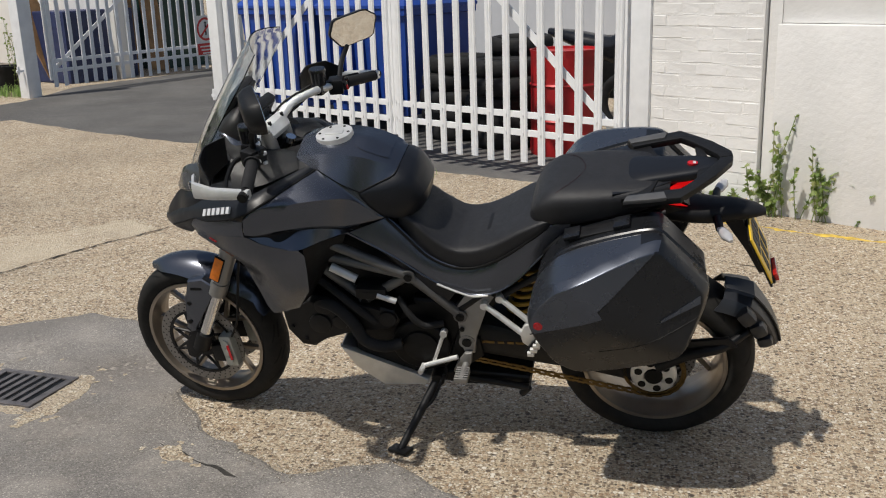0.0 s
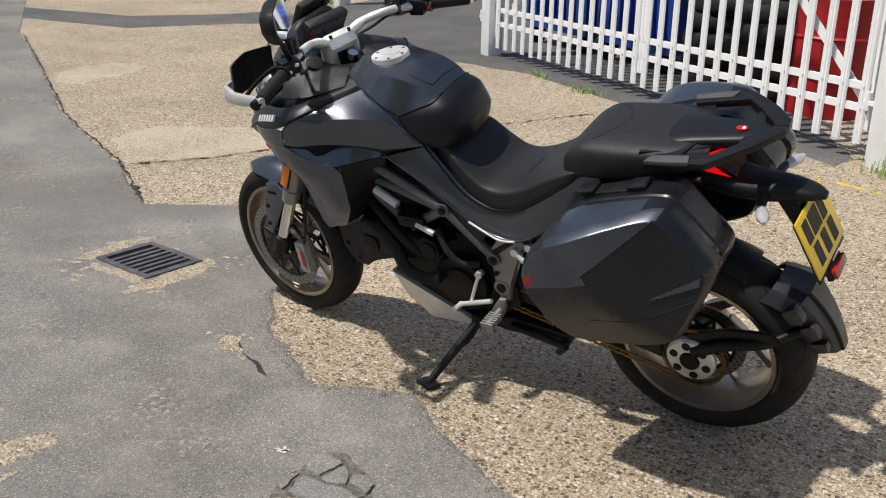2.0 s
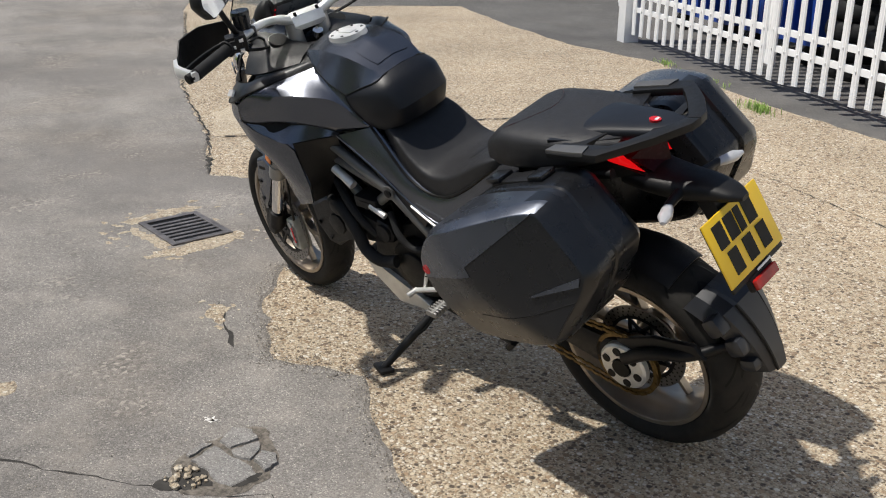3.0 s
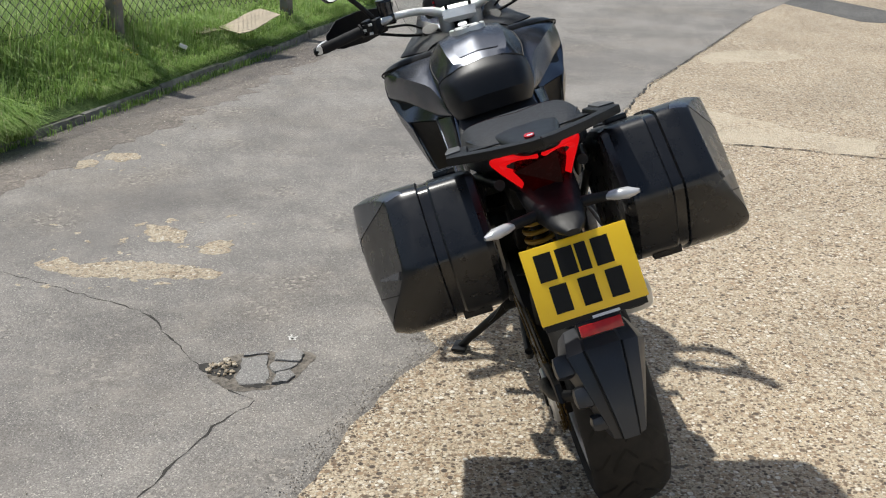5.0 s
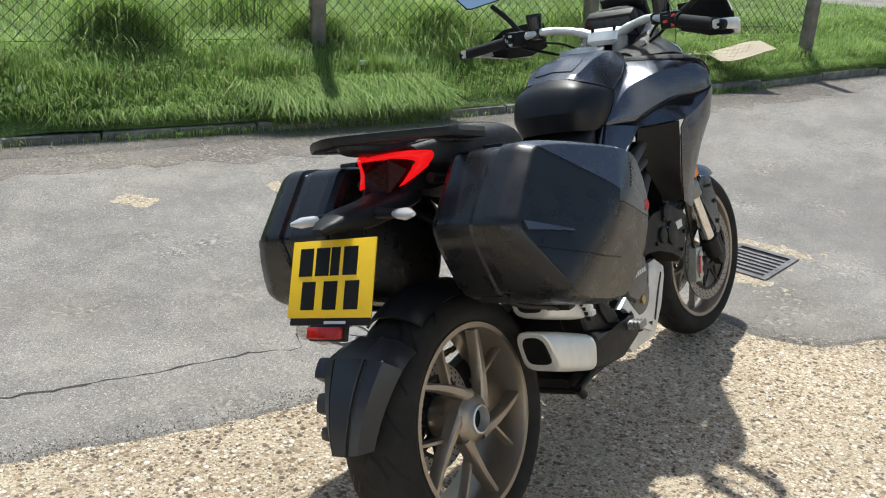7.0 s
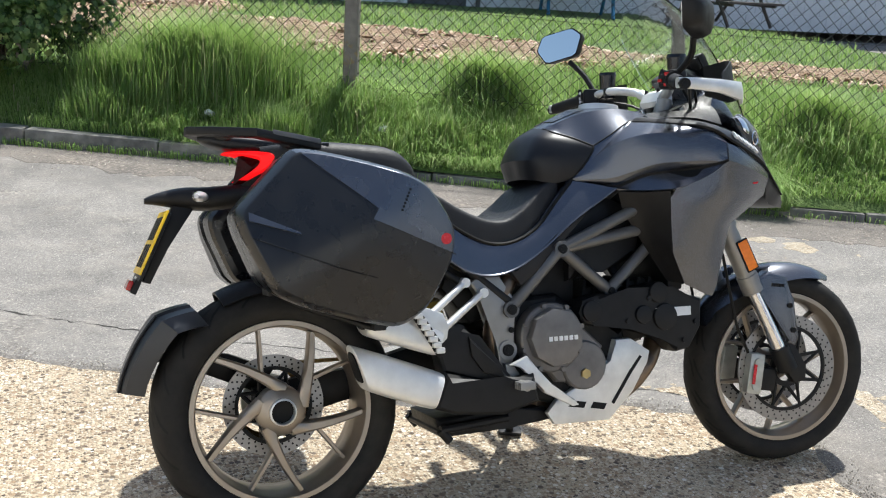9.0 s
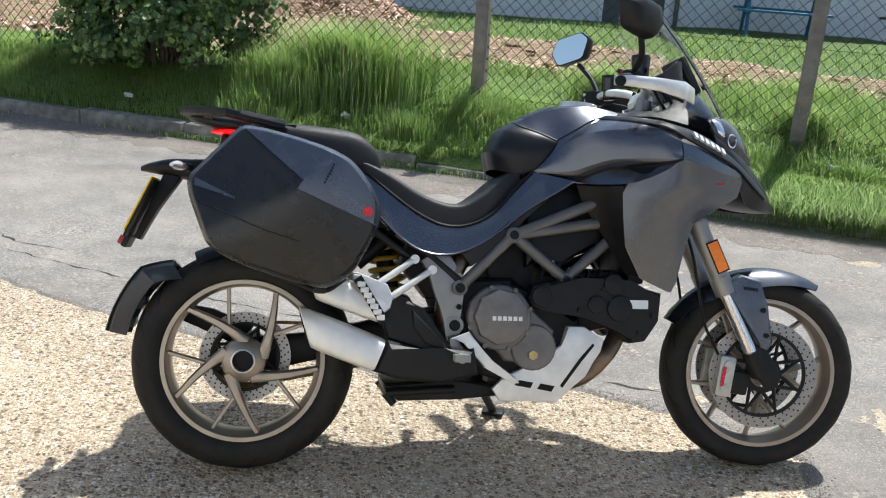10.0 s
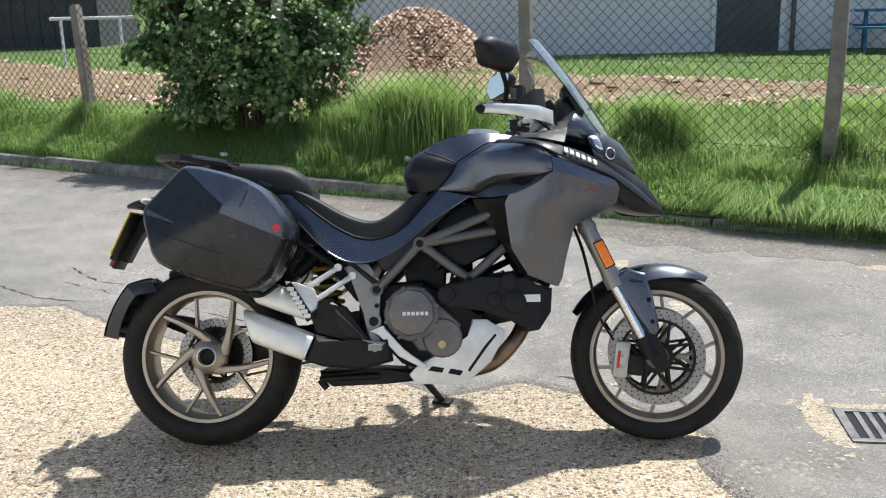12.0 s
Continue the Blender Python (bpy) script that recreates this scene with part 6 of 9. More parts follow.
prism(bm, [(0.02, 0.40), (-0.10, 0.450), (-0.22, 0.470), (-0.25, 0.435), (-0.16, 0.40), (-0.03, 0.34)], 0.105, 0.124, 0.01)
part("mudguard_arm", bm, PLASTIC, guard, "", 45)
for t, sz in ((0.33, 0.027), (0.62, 0.025), (0.86, 0.018)):
    a, r0, hw = guard_line(t)
    bm = bmesh.new()
    m = Matrix.Translation(RA) @ Matrix.Rotation(-a, 4, "Y")
    box(bm, (r0 - 0.056, hw - 0.030, -sz), (r0 - 0.008, hw + 0.020, sz), m, 0.016)
    part("mudguard_lug", bm, SATIN, guard, "", 45)
for side in (-1, 1):
    bm = bmesh.new()
    tube(bm, [RA + Vector(((r + 0.0095) * math.cos(a), hw * 0.43 * side, (r + 0.0095) * math.sin(a))) for a, r, hw in (guard_line(t) for t in (0.28, 0.4, 0.55, 0.7, 0.85, 1.0))], 0.0030, 6)
    part("panel_joint", bm, INK, guard)
bm = bmesh.new()
pts = [Vector((0.43 + 0.045 * math.cos(2 * math.pi * k / 14), 0.045 * math.sin(2 * math.pi * k / 14), 0.47 + 0.0022 * k)) for k in range(84)]
tube(bm, [(p.x - 0.25 * (p.z - 0.47), p.y, p.z) for p in pts], 0.0075, 8)
shock = part("shock_absorber", bm, YELLOW, bike, "rear shock with a yellow coil spring")
bm = bmesh.new()
rod(bm, (0.445, 0, 0.42), (0.375, 0, 0.70), 0.026, seg=18)
rod(bm, (0.31, -0.06, 0.60), (0.40, -0.06, 0.68), 0.024, seg=16)
part("shock_body", bm, DARKMETAL, shock)
bm = bmesh.new()
box(bm, (0.30, -0.065, 0.70), (0.52, 0.065, 0.80), None, 0.02)
prism(bm, [(0.48, 0.70), (0.60, 0.64), (0.62, 0.52), (0.52, 0.50), (0.44, 0.60)], -0.07, 0.07, 0.015)
part("subframe_box", bm, PLASTIC, bike)


def subframe(bm):
    rod(bm, (0.60, 0.145, 0.56), (0.25, 0.135, 0.845), 0.014, seg=12)
    rod(bm, (0.25, 0.135, 0.845), (-0.02, 0.10, 0.90), 0.013, seg=12)
    rod(bm, (0.46, 0.145, 0.62), (0.20, 0.145, 0.80), 0.011, seg=12)
    return bm


both(subframe, "subframe", PLASTIC, bike)


# foot rests
def pillion_rest(bm):
    top = [(0.470, 0.150, 0.617), (0.520, 0.150, 0.588)]
    for p in top:
        rod(bm, (p[0], 0.145, p[2]), (p[0], 0.172, p[2]), 0.013, seg=14)
    rod(bm, (0.470, 0.162, 0.617), (0.365, 0.195, 0.545), 0.0095, 0.010, 12)
    rod(bm, (0.520, 0.162, 0.588), (0.395, 0.195, 0.505), 0.0095, 0.010, 12)
    prism(bm, [(0.296, 0.572), (0.335, 0.567), (0.392, 0.546), (0.408, 0.512), (0.402, 0.480), (0.374, 0.456), (0.350, 0.486), (0.318, 0.530), (0.300, 0.545)], 0.180, 0.205, 0.008)
    return bm


rests = both(pillion_rest, "pillion_footrest", ALLOY, bike, "silver cast pillion footrest hanger")


def pillion_peg(bm):
    for k in range(7):
        t = k / 6
        c = Vector((0.318 + 0.055 * t, 0.215, 0.545 - 0.090 * t))
        box(bm, (c.x - 0.011, 0.203, c.z - 0.007), (c.x + 0.011, 0.232, c.z + 0.007), None, 0.002)
    rod(bm, (0.312, 0.212, 0.552), (0.378, 0.212, 0.448), 0.010, seg=10)
    return bm


both(pillion_peg, "folded_peg", ALLOY, rests[0])


def peg_pad(bm):
    return prism(bm, [(0.298, 0.556), (0.318, 0.570), (0.394, 0.452), (0.372, 0.434)], 0.206, 0.221, 0.004)


both(peg_pad, "peg_pad", DARKMETAL, rests[0])


def rider_rest(bm):
    prism(bm, [(0.572, 0.400), (0.596, 0.396), (0.626, 0.352), (0.640, 0.318), (0.622, 0.312), (0.590, 0.328), (0.577, 0.360)], 0.150, 0.172, 0.006)
    rod(bm, (0.595, 0.17, 0.352), (0.600, 0.245, 0.345), 0.012, seg=12)
    return bm


rr = both(rider_rest, "rider_footrest", CAST, bike, "serrated silver rider footrest")
for k in range(6):
    for s in (-1, 1):
        bm = bmesh.new()
        box(bm, (0.578, s * (0.193 + k * 0.011) - 0.003, 0.338), (0.622, s * (0.193 + k * 0.011) + 0.003, 0.358), None, 0.002)
        part("peg_tooth", bm, CAST, rr[0 if s > 0 else 1])
bm = bmesh.new()
rod(bm, (0.62, 0.175, 0.385), (0.735, 0.18, 0.345), 0.008, seg=10)
rod(bm, (0.735, 0.175, 0.345), (0.740, 0.215, 0.343), 0.009, seg=10)
rod(bm, (0.70, 0.17, 0.36), (0.66, 0.165, 0.47), 0.006, seg=8)
rod(bm, (0.66, 0.15, 0.47), (0.66, 0.172, 0.47), 0.012, seg=12)
part("gear_lever", bm, ALLOY, bike, "silver gear lever")
bm = bmesh.new()
prism(bm, [(0.575, 0.398), (0.625, 0.418), (0.690, 0.335), (0.760, 0.292), (0.772, 0.276), (0.755, 0.274), (0.670, 0.318), (0.612, 0.390)], -0.200, -0.182, 0.004)
part("brake_pedal", bm, ALLOY, bike, "silver rear brake pedal")

# side stand: the foot rests on the ground under the leaning bike
foot_w = Vector((0.806, 0.316, 0.012))
foot = bike.matrix_world.inverted() @ foot_w
hinge = Vector((0.70, 0.125, 0.262))
bm = bmesh.new()
rod(bm, hinge, foot, 0.016, 0.012, 14)
rod(bm, hinge + Vector((0, -0.03, 0)), hinge + Vector((0, 0.03, 0)), 0.022, seg=16)
stand = part("side_stand", bm, PLASTIC, bike, "black side stand with a small foot")
bm = bmesh.new()
inv = bike.matrix_world.inverted()
box(bm, (-0.036, -0.024, -0.007), (0.036, 0.024, 0.006), inv @ Matrix.Translation(foot_w) @ Matrix.Rotation(radians(-20), 4, "Z"), 0.005)
part("stand_foot", bm, PLASTIC, stand)
bm = bmesh.new()
tube(bm, curve_pts([hinge + Vector((-0.02, 0.02, 0.02)), hinge.lerp(foot, 0.3) + Vector((-0.02, 0.01, 0)), hinge.lerp(foot, 0.5)], 5), 0.005, 6)
part("stand_spring", bm, DARKMETAL, stand)

# panniers
CASE = plain("textured_case_plastic", (0.0095, 0.0102, 0.012), 0.29, 0.10, 0.12, 9.0, 0.0)
CASE_LID = plain("case_lid_paint", (0.105, 0.116, 0.140), 0.28, 0.80, 0.10, 5.0)
P_OUT = [(-0.010, 0.953), (-0.143, 0.812), (-0.134, 0.765), (-0.080, 0.635), (0.00, 0.594), (0.12, 0.556), (0.22, 0.533), (0.285, 0.575), (0.345, 0.690), (0.352, 0.750), (0.325, 0.805), (0.278, 0.862), (0.225, 0.890), (0.135, 0.921), (0.045, 0.946)]
P_MID = Vector((0.11, 0.75))
# facets of the outer face as constant, slope along x and slope along z
FACETS = ((0.7187, 0.37, -0.38), (0.4823, -0.20, 0.03), (0.224, 0.0, 0.33))


def fillet(poly, r=0.012, n=3):
    """Rounds the corners of an outline."""
    out = []
    for k, p in enumerate(poly):
        p, a, b = Vector(p), Vector(poly[k - 1]), Vector(poly[(k + 1) % len(poly)])
        da, db = (a - p), (b - p)
        q = min(r, 0.4 * da.length, 0.4 * db.length)
        u, v = p + da.normalized() * q, p + db.normalized() * q
        for i in range(n):
            t = i / (n - 1)
            out.append(tuple(u * (1 - t) ** 2 + p * 2 * t * (1 - t) + v * t * t))
    return out


P_FINE = fillet(P_OUT, 0.030, 5)


def case_y(x, z):
    """Outward reach of the case's outer face: flat facets with softly rounded ridges."""
    k = 0.014
    return -k * math.log(sum(math.exp(-(c + a * x + b * z) / k) for c, a, b in FACETS)) + 0.005


def scaled(k, pts=None):
    return [(P_MID.x + (x - P_MID.x) * k, P_MID.y + (z - P_MID.y) * k) for x, z in (pts or P_FINE)]


def case_ring(k, y):
    return [(x, y, z) for x, z in scaled(k)]


def case_base(bm):
    loft(bm, [case_ring(0.86, 0.150), case_ring(0.93, 0.156), case_ring(0.965, 0.172), case_ring(0.975, 0.258), case_ring(0.955, 0.264)])
    bmesh.ops.recalc_face_normals(bm, faces=bm.faces[:])
    return bm


PANEL_POLYS = [[(0.020, 0.99), (-0.014, 0.955), (0.152, 0.807), (0.24, 0.99)], [(0.152, 0.807), (0.139, 0.784), (0.380, 0.682), (0.42, 0.80), (0.24, 0.99)]]


def case_face(bm):
    """The faceted outer face, cut along its creases and along the painted panel."""
    edge = scaled(0.925)
    vs = [bm.verts.new((x, 0.0, z)) for x, z in edge]
    bm.faces.new(vs)
    lines = []
    lines += [(Vector((-0.12 + 0.022 * k, 0, 0)), Vector((1, 0, 0))) for k in range(22)]
    lines += [(Vector((0, 0, 0.54 + 0.022 * k)), Vector((0, 0, 1))) for k in range(19)]
    for poly in PANEL_POLYS:
        for (xa, za), (xb, zb) in zip(poly, poly[1:] + poly[:1]):
            lines.append((Vector((xa, 0, za)), Vector((zb - za, 0, xa - xb)).normalized()))
    for co, no in lines:
        bmesh.ops.bisect_plane(bm, geom=bm.verts[:] + bm.edges[:] + bm.faces[:], plane_co=co, plane_no=no)
    for v in bm.verts:
        v.co.y = case_y(v.co.x, v.co.z)
    return bm


def in_panel(x, z):
    return any(in_outline((x, z), poly) for poly in PANEL_POLYS)


def case_shell(bm, painted):
    """The lid: side wall, chamfered edge and outer face; only the painted or only the dark faces."""
    inner = scaled(0.925)
    rings = [case_ring(0.955, 0.286), case_ring(0.995, 0.290)]
    for k, drop in ((1.0, 0.040), (0.997, 0.032), (0.990, 0.025), (0.945, 0.004), (0.935, 0.001)):
        rings.append([(x, max(0.305, case_y(x, z) - drop), z) for x, z in scaled(k)])
    rings.append([(x, case_y(x, z), z) for x, z in inner])
    loft(bm, rings, False)
    face = case_face(bmesh.new())
    copy = {v: bm.verts.new(v.co) for v in face.verts}
    for f in face.faces:
        bm.faces.new([copy[v] for v in f.verts])
    face.free()
    bmesh.ops.remove_doubles(bm, verts=bm.verts[:], dist=0.0003)
    bmesh.ops.recalc_face_normals(bm, faces=bm.faces[:])
    if sum(f.normal.y * f.calc_area() for f in bm.faces) < 0:
        bmesh.ops.reverse_faces(bm, faces=bm.faces[:])
    gone = []
    for f in bm.faces:
        c = f.calc_center_median()
        is_paint = in_panel(c.x, c.z) and c.y > 0.315
        if is_paint != painted:
            gone.append(f)
    bmesh.ops.delete(bm, geom=gone, context="FACES")
    if painted:
        for v in bm.verts:
            v.co.y += 0.0012
    thicken(bm, bm.faces[:], 0.006)
    return bm


def case_panel(bm, pts, lift, k=1.0):
    """A raised panel; pts is one outline or several convex ones that touch."""
    for outline in (pts if isinstance(pts[0], list) else [pts]):
        xs, zs = [p[0] for p in outline], [p[1] for p in outline]
        turn = sum(p[0] * q[1] - q[0] * p[1] for p, q in zip(outline, outline[1:] + outline[:1]))
        one = bmesh.new()
        nx, nz = int((max(xs) - min(xs)) / 0.008) + 2, int((max(zs) - min(zs)) / 0.008) + 2
        grid = [[one.verts.new((min(xs) + (max(xs) - min(xs)) * i / nx, 0, min(zs) + (max(zs) - min(zs)) * j / nz)) for j in range(nz + 1)] for i in range(nx + 1)]
        for i in range(nx):
            for j in range(nz):
                one.faces.new((grid[i][j], grid[i][j + 1], grid[i + 1][j + 1], grid[i + 1][j]))
        for p, q in zip(outline, outline[1:] + outline[:1]):
            out = Vector((q[1] - p[1], 0, -(q[0] - p[0]))) * (1 if turn > 0 else -1)
            bmesh.ops.bisect_plane(one, geom=one.verts[:] + one.edges[:] + one.faces[:], plane_co=(p[0], 0, p[1]), plane_no=out, clear_outer=True)
        copy = {v: bm.verts.new(v.co) for v in one.verts}
        for f in one.faces:
            bm.faces.new([copy[v] for v in f.verts])
        one.free()
    for v in bm.verts:
        v.co.y = case_y(v.co.x, v.co.z) + lift
    bm.normal_update()
    if sum(f.normal.y for f in bm.faces) < 0:
        bmesh.ops.reverse_faces(bm, faces=bm.faces[:])
    thicken(bm, bm.faces[:], 0.007)
    bmesh.ops.recalc_face_normals(bm, faces=bm.faces[:])
    return bm


def resample_line(pts, step):
    out = []
    for (xa, za), (xb, zb) in zip(pts, pts[1:]):
        n = max(1, int(math.hypot(xb - xa, zb - za) / step))
        out += [(xa + (xb - xa) * k / n, za + (zb - za) * k / n) for k in range(n)]
    return out + [pts[-1]]


def pannier(right):
    fix = flip if right else (lambda b: b)
    base = part("pannier", fix(case_base(bmesh.new())), CASE, bike, "dark hard pannier case with a grey lid panel", 20)
    shell = part("case_lid", fix(case_shell(bmesh.new(), False)), CASE, base, "", 24)
    part("lid_panel", fix(case_shell(bmesh.new(), True)), CASE_LID, shell, "satin grey lid panel", 24)
    bm = bmesh.new()
    loft(bm, [case_ring(0.93, 0.255), case_ring(0.957, 0.262), case_ring(0.957, 0.290), case_ring(0.93, 0.292)])
    part("case_band", fix(bm), GLOSS, base, "glossy black band between case and lid", 20)
    bm = bmesh.new()
    zig = resample_line([(-0.004, 0.946), (0.152, 0.807), (0.139, 0.784), (0.340, 0.699)], 0.02)
    tube(bm, [Vector((x, case_y(x, z) - 0.0004, z)) for x, z in zig[1:]], 0.0016, 6)
    part("lid_seam", fix(bm), INK, shell)
    bm = bmesh.new()
    low = resample_line([(-0.112, 0.752), (-0.02, 0.714), (0.06, 0.682), (0.15, 0.655)], 0.015)
    tube(bm, [Vector((x, case_y(x, z) - 0.0008, z)) for x, z in low], 0.0018, 6)
    part("case_crease", fix(bm), INK, shell)
    # raised rib; its lighter paint stands in for the highlight on it
    part("lid_rib", fix(case_panel(bmesh.new(), [(-0.116, 0.809), (-0.016, 0.762), (-0.014, 0.757), (-0.116, 0.790)], 0.006)), CASE_LID, shell, "", 20)
    bm = bmesh.new()
    rod(bm, (0.315, 0.420, 0.735), (0.315, case_y(0.315, 0.735) + 0.0035, 0.735), 0.0128, seg=18)
    badge = part("badge", fix(bm), BADGE, shell, "red shield badge")
    bm = bmesh.new()
    box(bm, (0.307, 0.441, 0.738), (0.323, 0.4475, 0.742))
    part("badge_mark", fix(bm), LETTER, shell)
    bm = bmesh.new()
    m = Matrix.Translation((0.165, 0.212, 0.903)) @ Matrix.Rotation(radians(16), 4, "Y")
    box(bm, (-0.085, -0.026, -0.016), (0.085, 0.026, 0.008), m, 0.006)
    part("case_handle", fix(bm), PLASTIC, base)
    for s in (-1, 1):
        bm = bmesh.new()
        box(bm, (s * 0.072 - 0.024, -0.024, 0.004), (s * 0.072 + 0.024, 0.030, 0.018), m, 0.004)
        part("latch", fix(bm), CASE, base, "", 30)
    bm = bmesh.new()
    tube(bm, curve_pts([(-0.060, 0.235, 0.640), (0.02, 0.24, 0.590), (0.14, 0.24, 0.546), (0.215, 0.235, 0.524), (0.275, 0.22, 0.560)], 5), 0.007, 8)
    for x, z in ((-0.045, 0.628), (0.205, 0.530)):
        box(bm, (x - 0.016, 0.20, z - 0.010), (x + 0.016, 0.27, z + 0.010), None, 0.003)
    part("case_foot", fix(bm), PLASTIC, base)
    if right:
        bm = bmesh.new()
        for k in range(7):
            x, z = 0.206 + 0.0035 * k, 0.802 + 0.0075 * k
            box(bm, (x - 0.0026, case_y(x, z) - 0.001, z - 0.0026), (x + 0.0026, case_y(x, z) + 0.0022, z + 0.0026))
        pieces("lid_lettering", fix(bm), INK, shell)
    return base


pannier(False)
pannier(True)


# ---- gates and walls ----
def frame_at(a, b, z=0.0):
    """A frame with x from a towards b, y to its left and z up."""
    return pose(a[0], a[1], z, 0, 0, math.degrees(math.atan2(b[1] - a[1], b[0] - a[0])))


GATE_A, GATE_B = (0.10, -3.62), (4.30, -6.08)
GATE_M = frame_at(GATE_A, GATE_B)
GATE_LEN = math.dist(GATE_A, GATE_B)


def pale_mesh(height):
    """A rolled steel pale: a shallow W profile with a split pointed head."""
    bm = bmesh.new()
    prof = [(-0.034, 0.0), (-0.024, 0.010), (-0.010, 0.006), (0.0, 0.012), (0.010, 0.006), (0.024, 0.010), (0.034, 0.0)]
    rows = []
    for z, k in ((0.0, 1.0), (height - 0.09, 1.0), (height, 0.35)):
        rows.append([bm.verts.new((x * k, y, z)) for x, y in prof] + [bm.verts.new((x * k, y - 0.003, z)) for x, y in reversed(prof)])
    n = len(rows[0])
    for a, b in zip(rows, rows[1:]):
        for k in range(n):
            bm.faces.new((a[k], a[(k + 1) % n], b[(k + 1) % n], b[k]))
    bm.faces.new(rows[0][::-1])
    bm.faces.new(rows[-1])
    me = bpy.data.meshes.new("pale")
    bm.normal_update()
    bm.to_mesh(me)
    bm.free()
    me.materials.append(WHITE_STEEL)
    return me


PALE = pale_mesh(2.05)


def palisade_leaf(name, m, x0, x1, brace_from, label, bottom=0.10, pitch=0.163):
    root = tagged(empty(name, m), label, "gate")
    for z in (0.33, 0.465, 1.75):
        bm = bmesh.new()
        box(bm, (x0, -0.032, z - 0.024), (x1, -0.004, z + 0.024), None, 0.003)
        obj("rail", bm, WHITE_STEEL, root)
    bm = bmesh.new()
    (ax, az), (bx, bz) = brace_from
    d = Vector((bx - ax, 0, bz - az))
    box(bm, (0, -0.046, -0.028), (d.length, -0.034, 0.028), Matrix.Translation((ax, 0, az)) @ Matrix.Rotation(-math.atan2(d.z, d.x), 4, "Y"))
    obj("brace", bm, WHITE_STEEL, root)
    rng = random.Random(int(x0 * 100) + 5)
    n = int((x1 - x0) / pitch)
    bolt = None
    for k in range(n + 1):
        x = x0 + 0.05 + (x1 - x0 - 0.1) * k / n
        ob = new("pale", PALE)
        ob.parent = root
        ob.matrix_basis = pose(x, 0.0, bottom + rng.uniform(-0.012, 0.012), 0, rng.uniform(-0.5, 0.5), rng.uniform(-2, 2))
        for z in (0.33, 0.465):
            if bolt is None:
                bm = bmesh.new()
                rod(bm, (0, 0.008, 0), (0, 0.017, 0), 0.008, seg=6)
                bolt = obj("bolt", bm, WHITE_STEEL, root)
                bolt.matrix_basis = pose(x, 0, z)
            else:
                bo = new("bolt", bolt.data)
                bo.parent = root
                bo.matrix_basis = pose(x, 0, z)
    for x in (x0 + 0.012, x1 - 0.012):
        bm = bmesh.new()
        box(bm, (x - 0.026, -0.05, 0.2), (x + 0.026, -0.004, 1.95), None, 0.004)
        obj("stile", bm, WHITE_STEEL, root)
    return root


def gate_post(x, m, w=0.15):
    bm = bmesh.new()
    box(bm, (x - w / 2, -w / 2 - 0.02, -0.05), (x + w / 2, w / 2 - 0.02, 2.35), None, 0.008)
    box(bm, (x - w / 2 - 0.012, -w / 2 - 0.032, 2.35), (x + w / 2 + 0.012, w / 2 - 0.008, 2.38), None, 0.004)
    ob = tagged(obj("gate_post", bm, WHITE_STEEL, smooth=30), "thick square white painted steel gate post", "post", "gate posts")
    ob.matrix_basis = m
    bm = bmesh.new()
    box(bm, (x + w / 2 - 0.01, 0.0, 0.36), (x + w / 2 + 0.10, 0.03, 0.39), None, 0.004)
    rod(bm, (x + w / 2 + 0.07, 0.015, 0.33), (x + w / 2 + 0.07, 0.015, 0.44), 0.018, seg=12)
    obj("hinge", bm, WHITE_STEEL, ob)
    return ob


gate_post(0.02, GATE_M)
gate_post(GATE_LEN - 0.02, GATE_M, 0.16)
palisade_leaf("palisade_gate", GATE_M, 0.17, 2.40, ((0.22, 0.36), (1.75, 1.72)), "white steel palisade gate leaf with a diagonal brace")
palisade_leaf("palisade_gate", GATE_M, 2.43, GATE_LEN - 0.13, ((4.60, 0.42), (2.95, 1.72)), "white steel palisade gate leaf hinged on the far post")
FAR_M = frame_at((6.75, -13.3), (8.50, -9.0))
palisade_leaf("palisade_fence", FAR_M, 0.04, 4.29, ((4.24, 0.33), (2.29, 1.75)), "white palisade fence at the back of the yard", 0.10, 0.165)
gate_post(4.64, FAR_M, 0.20)
gate_post(0.79, FAR_M, 0.14)

# warning sign
SIGN_WHITE = plain("sign_white", (0.75, 0.74, 0.72), 0.4, 0, 0.05, 12)
SIGN_RED = plain("sign_red", (0.55, 0.03, 0.03), 0.4, 0, 0.06, 12)
bm = bmesh.new()
box(bm, (1.18, 0.018, 0.30), (1.62, 0.022, 0.94))
sign = tagged(obj("warning_sign", bm, SIGN_WHITE), "white and red prohibition sign fixed to the fence", "sign")
sign.matrix_basis = FAR_M
bm = bmesh.new()
lathe(bm, [(0.185, 0.0), (0.185, 0.002), (0.150, 0.002), (0.150, 0.0)], 40, Matrix.Translation((1.40, 0.0225, 0.725)))
box(bm, (-0.165, 0, -0.016), (0.165, 0.003, 0.016), Matrix.Translation((1.40, 0.0225, 0.725)) @ Matrix.Rotation(radians(45), 4, "Y"))
obj("prohibition_ring", bm, SIGN_RED, sign)
bm = bmesh.new()
box(bm, (1.20, 0.0225, 0.32), (1.60, 0.0245, 0.50))
obj("text_field", bm, SIGN_RED, sign)
bm = bmesh.new()
for z, w in ((0.45, 0.15), (0.395, 0.13), (0.345, 0.10)):
    box(bm, (1.40 - w, 0.0247, z - 0.011), (1.40 + w, 0.0255, z + 0.011))
t_bar = obj("text_bar", bm, SIGN_WHITE, sign)
bm = bmesh.new()
box(bm, (1.385, 0.0226, 0.63), (1.415, 0.0236, 0.80))
rod(bm, (1.40, 0.0226, 0.825), (1.40, 0.0236, 0.825), 0.020, seg=14)
obj("pictogram", bm, INK, sign)

